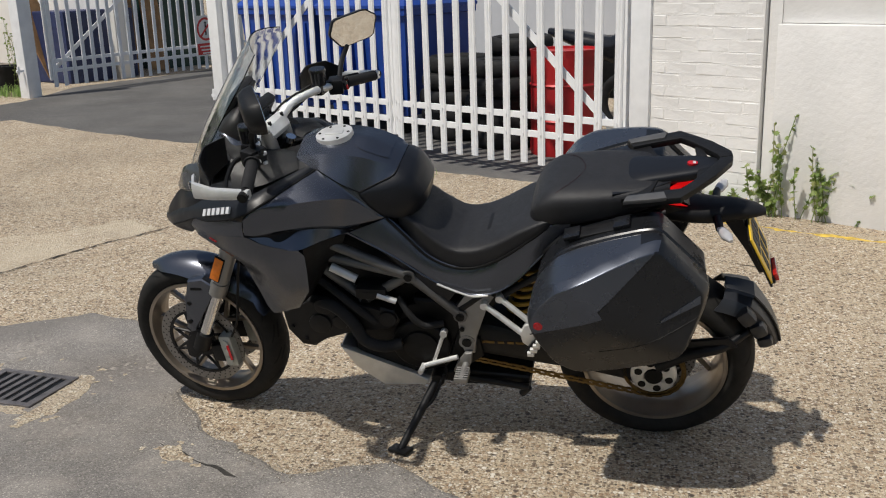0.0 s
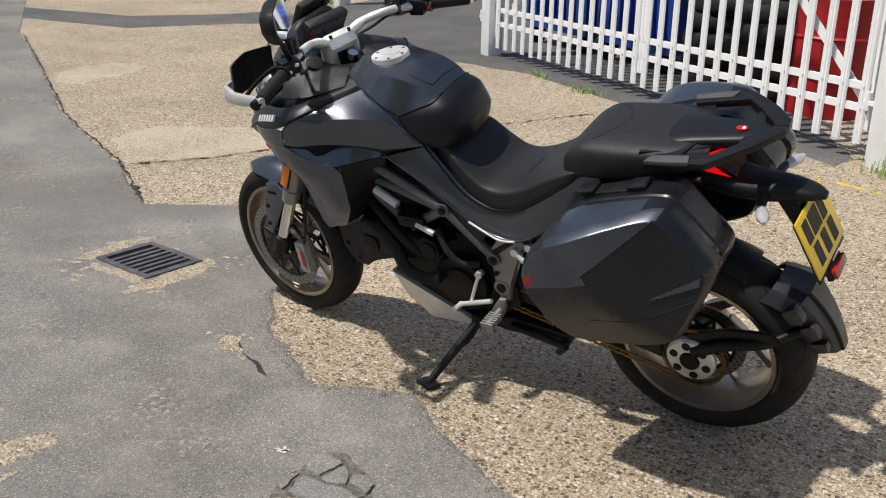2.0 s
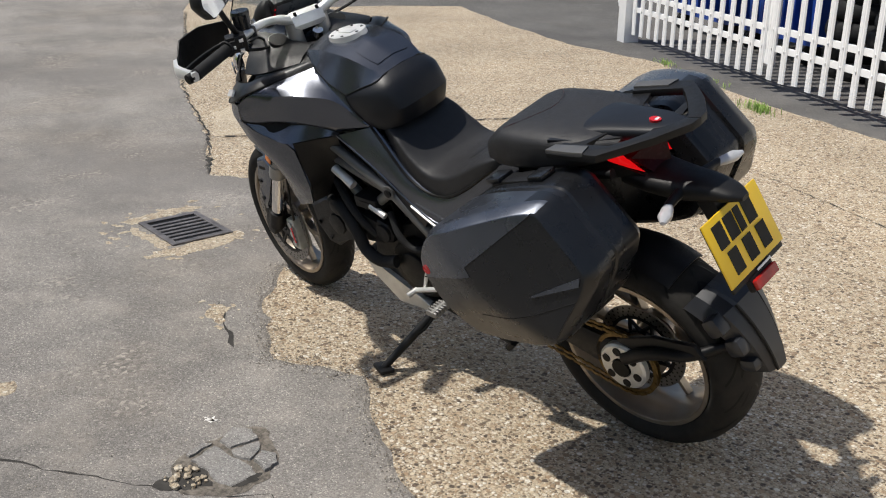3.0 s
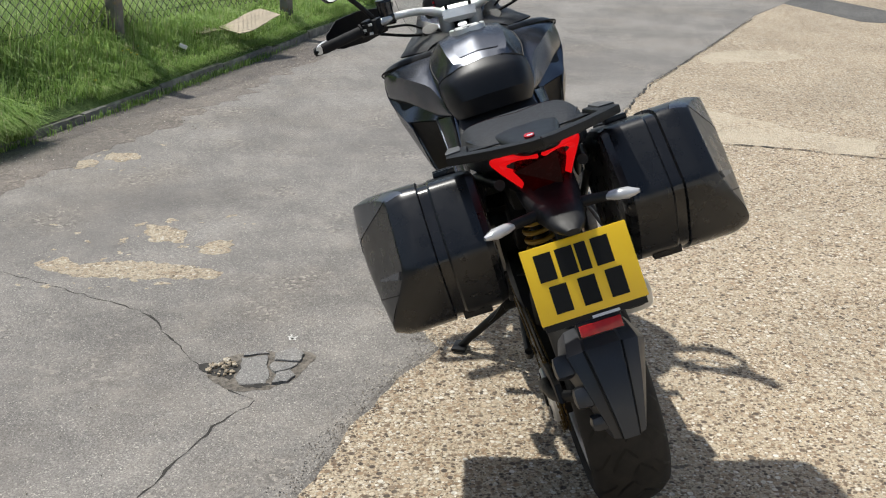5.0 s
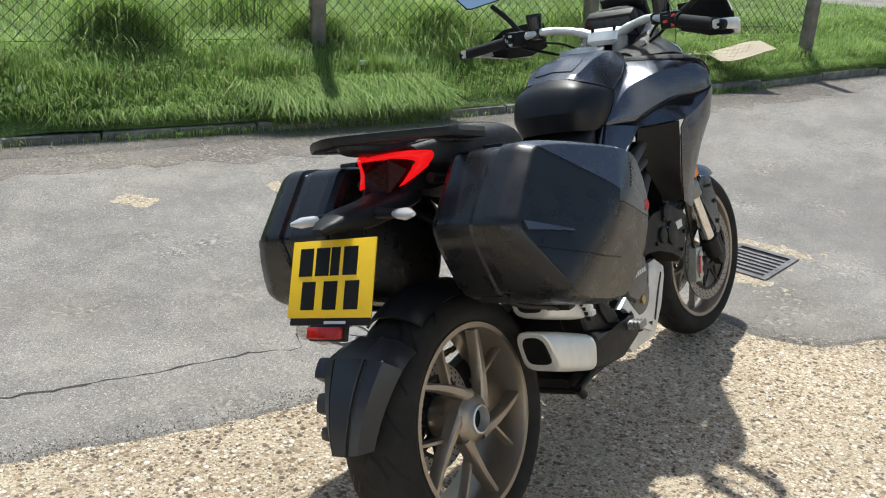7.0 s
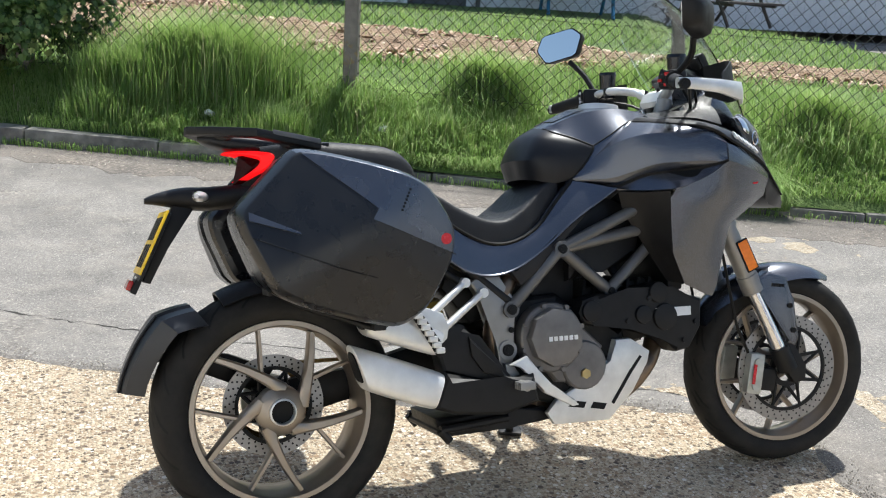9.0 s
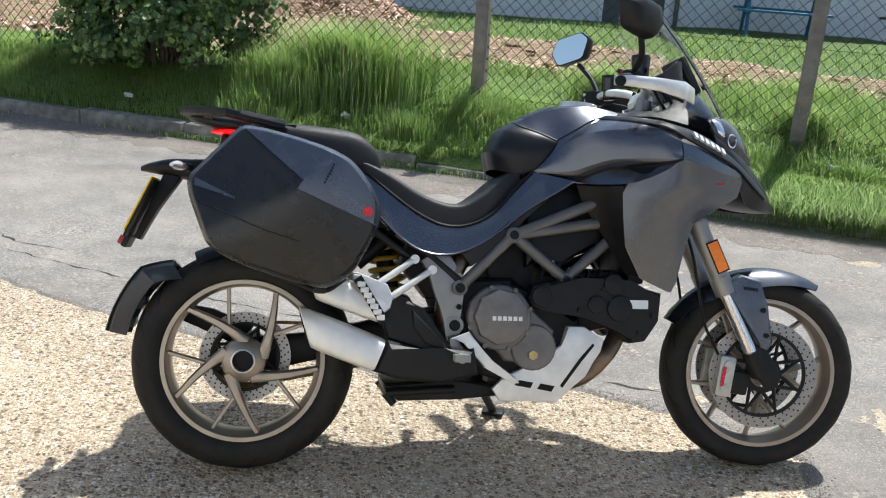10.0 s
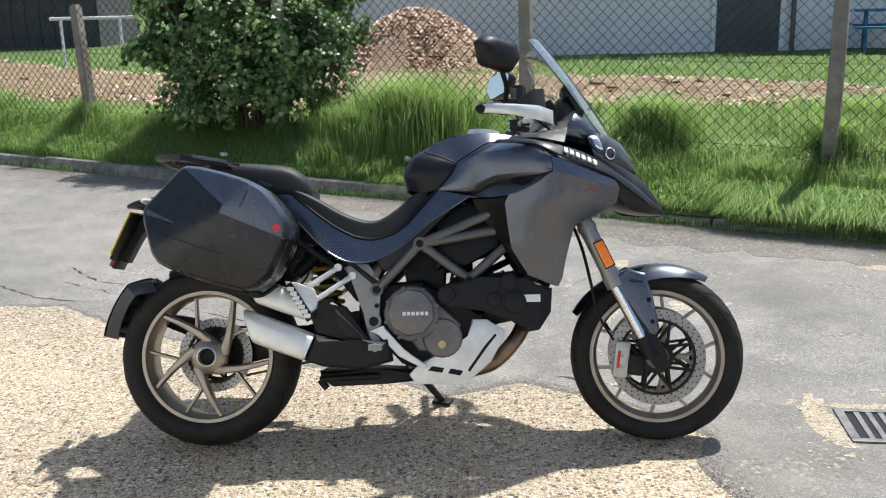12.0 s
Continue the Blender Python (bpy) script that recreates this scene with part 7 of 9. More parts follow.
# brick wall
WALL_A, WALL_B = (0.06, -3.58), (-0.60, -3.19)
WALL_M = frame_at(WALL_A, WALL_B)


def brick_wall():
    bm = bmesh.new()
    box(bm, (0, -0.0136, -0.05), (0.77, 0.25, 2.6))
    w = tagged(obj("wall_brick", bm, WHITE_BRICK), "white painted brick wall with worn mortar joints", "wall", kind="structure")
    w.matrix_basis = WALL_M
    meshes = {}
    for ln in (0.211, 0.102, 0.10, 0.125):
        for v in range(3):
            rng = random.Random(v * 7 + int(ln * 1000))
            bm = bmesh.new()
            box(bm, (0, 0, 0), (ln, 0.03, 0.067), None, 0.004)
            for q in bm.verts:
                if q.co.y < 0.015:
                    q.co += Vector((rng.uniform(-0.0015, 0.0015), rng.uniform(-0.002, 0.003), rng.uniform(-0.0015, 0.0015)))
            me = bpy.data.meshes.new("brick")
            bm.to_mesh(me)
            bm.free()
            me.materials.append(WHITE_BRICK)
            meshes[ln, v] = me
    rng = random.Random(12)
    for row in range(34):
        z, x, odd = row * 0.0755 + 0.004, 0.0, row % 2
        while x < 0.755:
            ln = 0.102 if (x == 0.0 and odd) else (0.211 if x + 0.211 <= 0.775 else (0.125 if 0.125 + x <= 0.775 else 0.10))
            if x + ln > 0.79:
                break
            ob = new("brick", meshes[ln, rng.randrange(3)])
            ob.parent = w
            ob.matrix_basis = pose(x, -0.016 + rng.uniform(-0.0008, 0.0008), z, rng.uniform(-0.12, 0.12), 0, rng.uniform(-0.12, 0.12))
            x += ln + 0.009
    return w


brick_wall()


def render_wall():
    bm = bmesh.new()
    box(bm, (0.78, 0.03, -0.05), (0.86, 0.25, 2.6))
    box(bm, (0.862, 0.03, 1.16), (9.0, 0.25, 2.6), None, 0.006)
    box(bm, (0.862, -0.035, -0.05), (9.0, 0.25, 1.157), None, 0.012)
    w = tagged(obj("wall_rendered", bm, WHITE_RENDER, smooth=30), "white rendered wall with a projecting plinth", "wall", kind="structure")
    w.matrix_basis = WALL_M
    return w


render_wall()

# yard behind the gates
def yard_walls():
    pale = make_white_paint("pale_block_wall", (0.52, 0.53, 0.55), 0.25)
    bm = bmesh.new()
    box(bm, (-1.5, -5.4, -0.05), (6.5, -5.1, 4.0))
    for k in range(3):
        box(bm, (-1.2 + 2.6 * k, -5.1, 2.2), (0.9 + 2.6 * k, -5.04, 3.4))
    w = tagged(obj("wall_yard", bm, pale), "pale grey workshop wall at the back of the yard", "wall", kind="structure")
    w.matrix_basis = GATE_M
    bm = bmesh.new()
    box(bm, (-1.0, -3.0, -0.05), (2.7, -2.7, 3.4))
    w = tagged(obj("wall_store", bm, pale), "grey store wall behind the far fence", "wall", kind="structure")
    w.matrix_basis = FAR_M
    bm = bmesh.new()
    box(bm, (0, 0, -0.05), (9.5, 0.3, 3.6), None, 0.02)
    w = tagged(obj("wall_lane", bm, WHITE_OLD, smooth=30), "old white limewashed wall with flaking grey base", "wall", kind="structure")
    w.matrix_basis = frame_at((17.6, -13.9), (9.0, -11.45))
    bm = bmesh.new()
    box(bm, (0.0, -0.012, 0.0), (9.5, -0.002, 0.22))
    base = plain("flaked_wall_base", (0.36, 0.33, 0.28), 0.95, 0, 0.45, 5, 0.5)
    obj("wall_base", bm, base, w)


yard_walls()


def wheeled_bin(x):
    blue = plain("blue_bin_plastic", (0.012, 0.055, 0.30), 0.45, 0, 0.15, 6)
    root = tagged(empty("wheeled_bin"), "large blue plastic wheeled waste bin with ribbed sides", "waste bin", "waste bins")
    root.matrix_world = GATE_M @ pose(x, -1.35, 0)
    bm = bmesh.new()
    loft(bm, [[(a * w, b * d, z) for a, b in ((-1, -1), (1, -1), (1, 1), (-1, 1))] for w, d, z in ((0.54, 0.42, 0.18), (0.60, 0.48, 1.12), (0.63, 0.51, 1.13), (0.63, 0.51, 1.19))])
    body_part = obj("bin_body", bm, blue, root, smooth=30)
    for k in range(7):
        bm = bmesh.new()
        box(bm, (-0.48 + k * 0.16 - 0.02, 0.43, 0.25), (-0.48 + k * 0.16 + 0.02, 0.495, 1.05), None, 0.006)
        obj("bin_rib", bm, blue, body_part)
    bm = bmesh.new()
    loft(bm, [[(a * w, b * d, z) for a, b in ((-1, -1), (1, -1), (1, 1), (-1, 1))] for w, d, z in ((0.64, 0.52, 1.192), (0.64, 0.52, 1.22), (0.55, 0.42, 1.32))])
    obj("bin_lid", bm, blue, root, smooth=30)
    for sx in (-0.45, 0.45):
        for sy in (-0.36, 0.36):
            bm = bmesh.new()
            rod(bm, (sx - 0.025, sy, 0.10), (sx + 0.025, sy, 0.10), 0.10, seg=18)
            rod(bm, (sx, sy, 0.10), (sx, sy, 0.19), 0.02, seg=8)
            obj("caster", bm, RUBBER, root, smooth=40)


wheeled_bin(3.72)
wheeled_bin(5.05)


def oil_drum():
    red = plain("red_drum_paint", (0.42, 0.015, 0.018), 0.42, 0.1, 0.25, 7)
    bm = bmesh.new()
    lathe(bm, [(0.0005, 0.02), (0.28, 0.02), (0.29, 0.0), (0.295, 0.03), (0.288, 0.28), (0.300, 0.295), (0.288, 0.31), (0.288, 0.57), (0.300, 0.585), (0.288, 0.60), (0.288, 0.84), (0.296, 0.87), (0.282, 0.87), (0.28, 0.85), (0.0005, 0.85)], 40, Matrix.Rotation(radians(90), 4, "X"), False)
    ob = tagged(obj("oil_drum", bm, red, smooth=35), "red painted steel drum behind the gate", "drum")
    ob.matrix_basis = GATE_M @ pose(1.38, -1.0, 0.0)
    return ob


oil_drum()


def old_tyres():
    bm = bmesh.new()
    lathe(bm, tyre_profile(0.31, 0.22, 0.075), 40, Matrix.Rotation(radians(90), 4, "X"))
    first = tagged(obj("old_tyre", bm, RUBBER, smooth=60), "old black tyre stacked behind the gate", "tyre", "stacked old tyres")
    rng = random.Random(3)
    spots = [(x, y, k) for x, y, n in ((2.05, -1.0, 5), (2.72, -1.15, 5), (2.40, -1.65, 6)) for k in range(n)]
    for i, (x, y, k) in enumerate(spots):
        m = GATE_M @ pose(x + rng.uniform(-0.05, 0.05), y + rng.uniform(-0.05, 0.05), 0.078 + 0.152 * k, rng.uniform(-2, 2), rng.uniform(-2, 2), rng.uniform(0, 90))
        if i == 0:
            first.matrix_basis = m
        else:
            copy_thing(first, m)


old_tyres()


def stored_bike(x, y, tint, turn, label):
    """A covered-up motorcycle among the stored things."""
    root = tagged(empty("stored_motorcycle"), label, "motorcycle", "stored motorcycles")
    root.matrix_world = GATE_M @ pose(x, y, 0, 0, 0, turn)
    for sx in (-0.65, 0.65):
        bm = bmesh.new()
        lathe(bm, tyre_profile(0.30, 0.21, 0.05), 36, Matrix.Translation((sx, 0, 0.30)))
        obj("wheel", bm, RUBBER, root, smooth=60)
    bm = bmesh.new()
    loft(bm, smooth_rings([(-0.75, 0.05, 0.92, 0.84), (-0.45, 0.14, 0.90, 0.74), (0.0, 0.16, 0.86, 0.55), (0.25, 0.19, 1.05, 0.45), (0.55, 0.18, 1.02, 0.45), (0.72, 0.12, 1.12, 0.75), (0.80, 0.05, 1.05, 0.85)], 4, 2.4, 16))
    obj("bodywork", bm, tint, root, smooth=60)
    bm = bmesh.new()
    tube(bm, curve_pts([(0.42, 0.36, 1.08), (0.52, 0.12, 1.12), (0.52, -0.12, 1.12), (0.42, -0.36, 1.08)], 5), 0.014, 8)
    rod(bm, (0.48, 0.2, 1.10), (0.42, 0.26, 1.30), 0.008, seg=6)
    rod(bm, (0.48, -0.2, 1.10), (0.42, -0.26, 1.30), 0.008, seg=6)
    rod(bm, (0.65, 0.1, 0.3), (0.50, 0.1, 1.05), 0.022, seg=8)
    rod(bm, (0.65, -0.1, 0.3), (0.50, -0.1, 1.05), 0.022, seg=8)
    obj("handlebar", bm, CHROME, root, smooth=40)
    bm = bmesh.new()
    box(bm, (-0.25, -0.14, 0.24), (0.35, 0.14, 0.62), None, 0.04)
    obj("engine", bm, DARKMETAL, root, smooth=40)


stored_bike(0.75, -2.2, plain("blue_fairing", (0.02, 0.06, 0.32), 0.3), 200, "blue motorcycle stored behind the white gate")
stored_bike(2.0, -2.7, GLOSS, 185, "black motorcycle stored behind the white gate")


def boards():
    wood = plain("weathered_brown_board", (0.30, 0.17, 0.075), 0.8, 0, 0.35, 6, 0.4)
    rng = random.Random(8)
    for k in range(4):
        bm = bmesh.new()
        box(bm, (0, 0, 0), (0.42, 0.03, 1.5), None, 0.004)
        ob = tagged(obj("wooden_board", bm, wood), "brown wooden board leaning in the yard", "board", "leaning boards")
        ob.matrix_basis = FAR_M @ pose(1.2 + 0.55 * k, -1.2 - 0.1 * k, 0.0, 14, rng.uniform(-14, 14), rng.uniform(-6, 6))
    bm = bmesh.new()
    box(bm, (0, -2.1, 0), (1.1, -1.5, 1.4), None, 0.02)
    ob = tagged(obj("storage_crate", bm, plain("dark_green_metal", (0.02, 0.05, 0.04), 0.5, 0.3)), "dark green metal crate behind the fence", "crate")
    ob.matrix_basis = FAR_M
    bm = bmesh.new()
    box(bm, (2.0, -1.9, 0), (3.3, -1.0, 1.1), None, 0.03)
    ob = tagged(obj("tarpaulin", bm, plain("dark_blue_sheet", (0.02, 0.03, 0.09), 0.5)), "dark blue covered stack behind the fence", "stack")
    ob.matrix_basis = FAR_M


boards()

# ---- details in the ground ----
def strip(bm, pts, width, z, rng, jitter=0.5):
    """A thin ragged band along points."""
    pts = [Vector((*p, z)) for p in pts]
    prev = None
    dense = []
    for a, b in zip(pts, pts[1:]):
        n = max(2, int((b - a).length / 0.035))
        dense += [a.lerp(b, k / n) + Vector((rng.uniform(-1, 1), rng.uniform(-1, 1), 0)) * (width * jitter + 0.0075) for k in range(n)]
    dense.append(pts[-1])
    for i, p in enumerate(dense):
        d = dense[min(i + 1, len(dense) - 1)] - dense[max(i - 1, 0)]
        side = Vector((-d.y, d.x, 0)).normalized() * width * rng.choice((0.15, 0.4, 0.8, 1.0, 1.7)) * rng.uniform(0.6, 1.2)
        if i in (0, len(dense) - 1):
            side *= 0.15
        cur = (bm.verts.new(p + side), bm.verts.new(p - side))
        if prev:
            bm.faces.new((prev[0], prev[1], cur[1], cur[0]))
        prev = cur
    return bm


CRACK = plain("crack_dirt", (0.035, 0.032, 0.028), 0.95, 0, 0.4, 30)
rng = random.Random(21)
bm = bmesh.new()
for pts, w in ((((-1.4, 2.1), (-0.9, 1.78), (-0.33, 1.43), (0.0, 1.24), (0.29, 1.12), (0.50, 0.98)), 0.0042), (((0.50, 0.98), (0.56, 1.06), (0.70, 1.14), (0.79, 1.21), (1.11, 1.39), (1.25, 1.48)), 0.0028), (((-1.75, 2.05), (-1.42, 1.80), (-1.15, 1.70)), 0.007), (((-1.45, 2.4), (-1.2, 2.1), (-0.93, 1.97)), 0.006), (((1.62, 0.40), (1.42, 0.50), (1.27, 0.57)), 0.008), (((1.2, 1.46), (1.5, 1.9), (1.72, 2.25)), 0.003)):
    strip(bm, pts, w, 0.0068, rng)
cracks = tagged(obj("asphalt_crack", bm, CRACK), "dark dirt-filled cracks across the grey asphalt", "crack", kind="stuff")
bm = bmesh.new()
strip(bm, [(3.80, -0.94), (3.74, -1.02), (3.48, -1.40), (3.35, -1.76), (3.24, -2.01), (3.0, -2.45), (2.6, -3.2), (2.2, -4.0)], 0.007, 0.0056, rng, 0.3)
strip(bm, [(2.1, -3.2), (0.9, -2.6), (-0.6, -1.9)], 0.004, 0.0012, rng, 0.3)
strip(bm, [(3.12, -0.53), (3.86, -1.00), (5.2, -1.65), (7.15, -2.88), (9.0, -4.02)], 0.008, 0.0085, rng, 0.6)
joint = tagged(obj("slab_joint", bm, CRACK), "dark open joints between the concrete slabs", "joint", kind="structure")
for outline in ([(3.80, -1.02), (3.52, -1.40), (3.39, -1.76), (3.28, -2.01), (3.12, -2.40), (3.45, -2.55), (3.65, -2.25), (4.0, -2.02), (4.4, -1.75), (4.35, -1.36)], [(6.62, -2.65), (6.82, -3.11), (6.67, -3.4), (6.34, -3.42), (6.19, -3.15), (6.18, -2.71), (6.04, -2.48), (6.29, -2.45)]):
    flat_patch("slab_dust", outline, 0.003, 0.003, AGG_SMOOTH, 0.05, 0.07, ground)


def blob(bm, x, y, r, z, rng, stretch=1.0, turn=0.0):
    """A small ragged flat spot."""
    ph = [rng.uniform(0, 6.28) for _ in range(4)]
    vs = []
    for k in range(22):
        a = 2 * math.pi * k / 22
        q = r * (1 + 0.28 * math.sin(2 * a + ph[0]) + 0.20 * math.sin(3 * a + ph[1]) + 0.14 * math.sin(5 * a + ph[2]) + 0.16 * rng.uniform(-1, 1))
        u, v = q * math.cos(a) * stretch, q * math.sin(a)
        vs.append(bm.verts.new((x + u * math.cos(turn) - v * math.sin(turn), y + u * math.sin(turn) + v * math.cos(turn), z)))
    c = bm.verts.new((x, y, z + 0.0004))
    for k in range(22):
        bm.faces.new((vs[k], vs[(k + 1) % 22], c))


# worn places where the pale concrete shows through the asphalt
for outline in ([(2.15, 1.60), (2.13, 1.50), (2.06, 1.41), (1.90, 1.40), (1.93, 1.55)], [(1.85, 1.34), (1.91, 1.27), (1.92, 1.19), (1.77, 1.19), (1.76, 1.29)], [(1.68, 1.96), (1.77, 1.87), (1.66, 1.78), (1.70, 1.70), (1.69, 1.52), (1.63, 1.35), (1.55, 1.19), (1.48, 1.22), (1.50, 1.39), (1.53, 1.72), (1.61, 1.88)], [(1.86, 2.36), (1.82, 2.20), (1.72, 2.24), (1.76, 2.36)], [(2.70, 0.21), (2.71, -0.14), (2.64, -0.18), (2.62, -0.02), (2.63, 0.19)], [(2.24, -0.11), (2.16, -0.08), (2.13, 0.06), (2.14, 0.24), (2.20, 0.36), (2.26, 0.30), (2.235, 0.20)], [(2.28, 0.20), (2.26, 0.25), (2.40, 0.24), (2.52, 0.25), (2.60, 0.21), (2.50, 0.195)], [(1.62, 0.42), (1.58, 0.40), (1.50, 0.46), (1.46, 0.50), (1.54, 0.50)], [(3.22, 2.22), (3.28, 2.10), (3.20, 2.05), (3.10, 2.11), (3.12, 2.20)], [(3.42, 2.02), (3.40, 1.88), (3.28, 1.84), (3.22, 1.96), (3.30, 2.04)], [(1.20, 2.75), (1.25, 2.55), (1.12, 2.5), (1.05, 2.68)]):
    flat_patch("bare_patch", outline, 0.0074, 0.0012, AGG_DUSTY, 0.016, 0.026, road)
bare = bmesh.new()
level = 0
for x0, x1, y0, y1, count in ((1.40, 2.25, 1.10, 2.05, 46), (2.05, 2.80, -0.28, 0.42, 40), (1.40, 1.70, 0.36, 0.56, 10), (3.0, 3.6, 1.75, 2.25, 16)):
    for k in range(count):
        level += 1
        blob(bare, rng.uniform(x0, x1), rng.uniform(y0, y1), rng.choice((0.005, 0.007, 0.010, 0.016)), 0.0068 + 0.000006 * level, rng, rng.uniform(0.8, 1.9), rng.uniform(0, 3.1))
bare_spots = obj("worn_spots", bare, AGG_DUSTY, road)
bare_spots["kind"] = "stuff"
RIM = [(0.70, 1.14), (0.745, 1.12), (0.80, 1.08), (0.83, 0.96), (0.82, 0.85), (0.78, 0.80), (0.70, 0.83), (0.63, 0.86), (0.56, 0.94), (0.56, 1.04), (0.61, 1.10), (0.66, 1.145)]
bm = bmesh.new()
edge_pts = []
for p, q in zip(RIM, RIM[1:] + RIM[:1]):
    edge_pts += wavy(p, q, 0.022, 0.010)
hub_v = bm.verts.new((0.69, 0.98, 0.0070))
rim_v = [bm.verts.new((p.x, p.y, 0.0070)) for p in edge_pts]
for k in range(len(rim_v)):
    bm.faces.new((rim_v[k], rim_v[(k + 1) % len(rim_v)], hub_v))
for f in bm.faces:
    f.normal_update()
    if f.normal.z < 0:
        f.normal_flip()
pothole = tagged(obj("pothole", bm, plain("pothole_rubble", (0.165, 0.145, 0.12), 0.95, 0, 0.6, 60, 1.0)), "shallow broken pothole with loose slabs and rubble", "pothole", kind="structure")
SLAB = make_asphalt("broken_asphalt", 1.25)


def broken_slab(outline, h, tilt):
    """A loose piece of asphalt with a worn, ragged rim."""
    ragged = []
    for p, q in zip(outline, outline[1:] + outline[:1]):
        ragged += wavy(p, q, 0.016, 0.004)
    mid = sum(ragged, Vector((0, 0))) / len(ragged)
    bm = bmesh.new()
    top = [bm.verts.new((*(mid + (p - mid) * 0.955), 0.0085 + h + tilt[0] * (p - mid).x + tilt[1] * (p - mid).y)) for p in ragged]
    low = [bm.verts.new((p.x, p.y, 0.0072)) for p in ragged]
    for tri in tessellate_polygon([[Vector((v.co.x, v.co.y, 0)) for v in top]]):
        bm.faces.new([top[k] for k in tri])
    for k in range(len(top)):
        bm.faces.new((low[k], low[(k + 1) % len(top)], top[(k + 1) % len(top)], top[k]))
    for f in bm.faces:
        f.normal_update()
        if f.normal.z < -0.01:
            f.normal_flip()
    obj("broken_slab", bm, SLAB, pothole)


for outline, h, tilt in (([(0.775, 1.046), (0.792, 0.960), (0.722, 0.958), (0.655, 0.945), (0.600, 0.955), (0.598, 1.035), (0.650, 1.052), (0.715, 1.040)], 0.003, (0.02, 0.01)), ([(0.800, 0.938), (0.836, 0.872), (0.785, 0.838), (0.735, 0.852), (0.752, 0.935)], 0.006, (0.03, -0.02)), ([(0.742, 0.938), (0.728, 0.856), (0.690, 0.880), (0.665, 0.930), (0.712, 0.950)], 0.004, (-0.03, 0.03)), ([(0.655, 0.925), (0.680, 0.882), (0.640, 0.862), (0.600, 0.886), (0.592, 0.935)], 0.007, (0.02, 0.05)), ([(0.806, 1.040), (0.826, 0.975), (0.806, 0.955), (0.792, 1.040)], 0.004, (0.0, 0.02))):
    broken_slab(outline, h, tilt)
# flat blobs: brown soil, darkened for the shade of the pit's depth
pit = bmesh.new()
blob(pit, 0.708, 1.100, 0.052, 0.0076, rng, 1.25, 0.4)
blob(pit, 0.592, 0.985, 0.016, 0.0077, rng, 2.4, 1.5)
obj("pothole_pit", pit, CRACK, pothole)
for k in range(34):
    a, q = rng.uniform(0, 6.28), 0.055 * math.sqrt(rng.random())
    x, y, r = 0.708 + 1.1 * q * math.cos(a), 1.10 + q * math.sin(a), rng.choice((0.004, 0.006, 0.009, 0.013))
    bm = bmesh.new()
    bmesh.ops.create_icosphere(bm, subdivisions=1, radius=r, matrix=Matrix.Translation((x, y, 0.008 + r * 0.35)) @ Matrix.Diagonal((1.0, rng.uniform(0.6, 1.0), 0.6, 1)))
    for v in bm.verts:
        v.co += Vector((rng.uniform(-1, 1), rng.uniform(-1, 1), rng.uniform(-1, 1))) * r * 0.18
    obj("rubble_stone", bm, AGG_DUSTY, pothole)
bm = bmesh.new()
for k in range(5):
    a = k * 1.25
    strip(bm, [(0.926, 0.884), (0.926 + 0.022 * math.cos(a), 0.884 + 0.020 * math.sin(a))], 0.008, 0.0074, rng)
tagged(obj("bird_dropping", bm, plain("chalk_white", (0.72, 0.70, 0.66), 0.8)), "small white splash on the asphalt", "splash")
bm = bmesh.new()
strip(bm, [(0.25, -3.12), (-0.09, -2.99), (-0.6, -2.76), (-1.24, -2.48), (-2.2, -2.05), (-3.4, -1.5)], 0.022, 0.0012, rng, 0.25)
tagged(obj("yellow_line", bm, plain("worn_yellow_paint", (0.58, 0.40, 0.06), 0.8, 0, 0.35, 18)), "worn yellow painted line along the wall", "line", kind="structure")


def drain():
    iron = plain("worn_grey_iron", (0.15, 0.14, 0.14), 0.55, 0.55, 0.35, 18, 0.4)
    m = pose(2.425, 0.043, 0.004, 0, 0, -6.5)
    root = tagged(empty("drain_grate", m), "worn grey iron drain grate with long slots", "drain")
    w, d = 0.182, 0.142
    bm = bmesh.new()
    box(bm, (-w, -d, -0.03), (w, -d + 0.028, 0.010), None, 0.003)
    box(bm, (-w, d - 0.028, -0.03), (w, d, 0.010), None, 0.003)
    box(bm, (-w, -d + 0.028, -0.03), (-w + 0.032, d - 0.028, 0.010))
    box(bm, (w - 0.032, -d + 0.028, -0.03), (w, d - 0.028, 0.010))
    obj("grate_frame", bm, iron, root)
    for k in range(7):
        x = -w + 0.032 + (2 * w - 0.064) * (k + 0.5) / 7
        if k < 6:
            bm = bmesh.new()
            xx = -w + 0.032 + (2 * w - 0.064) * (k + 1) / 7
            box(bm, (xx - 0.0105, -d + 0.028, -0.03), (xx + 0.0105, d - 0.028, 0.008), None, 0.002)
            obj("bar", bm, iron, root)
    # black sheet between the bars stands in for the shade of the gully
    bm = bmesh.new()
    box(bm, (-w + 0.01, -d + 0.01, 0.0030), (w - 0.01, d - 0.01, 0.0038))
    obj("gully_shade", bm, INK, root)


drain()

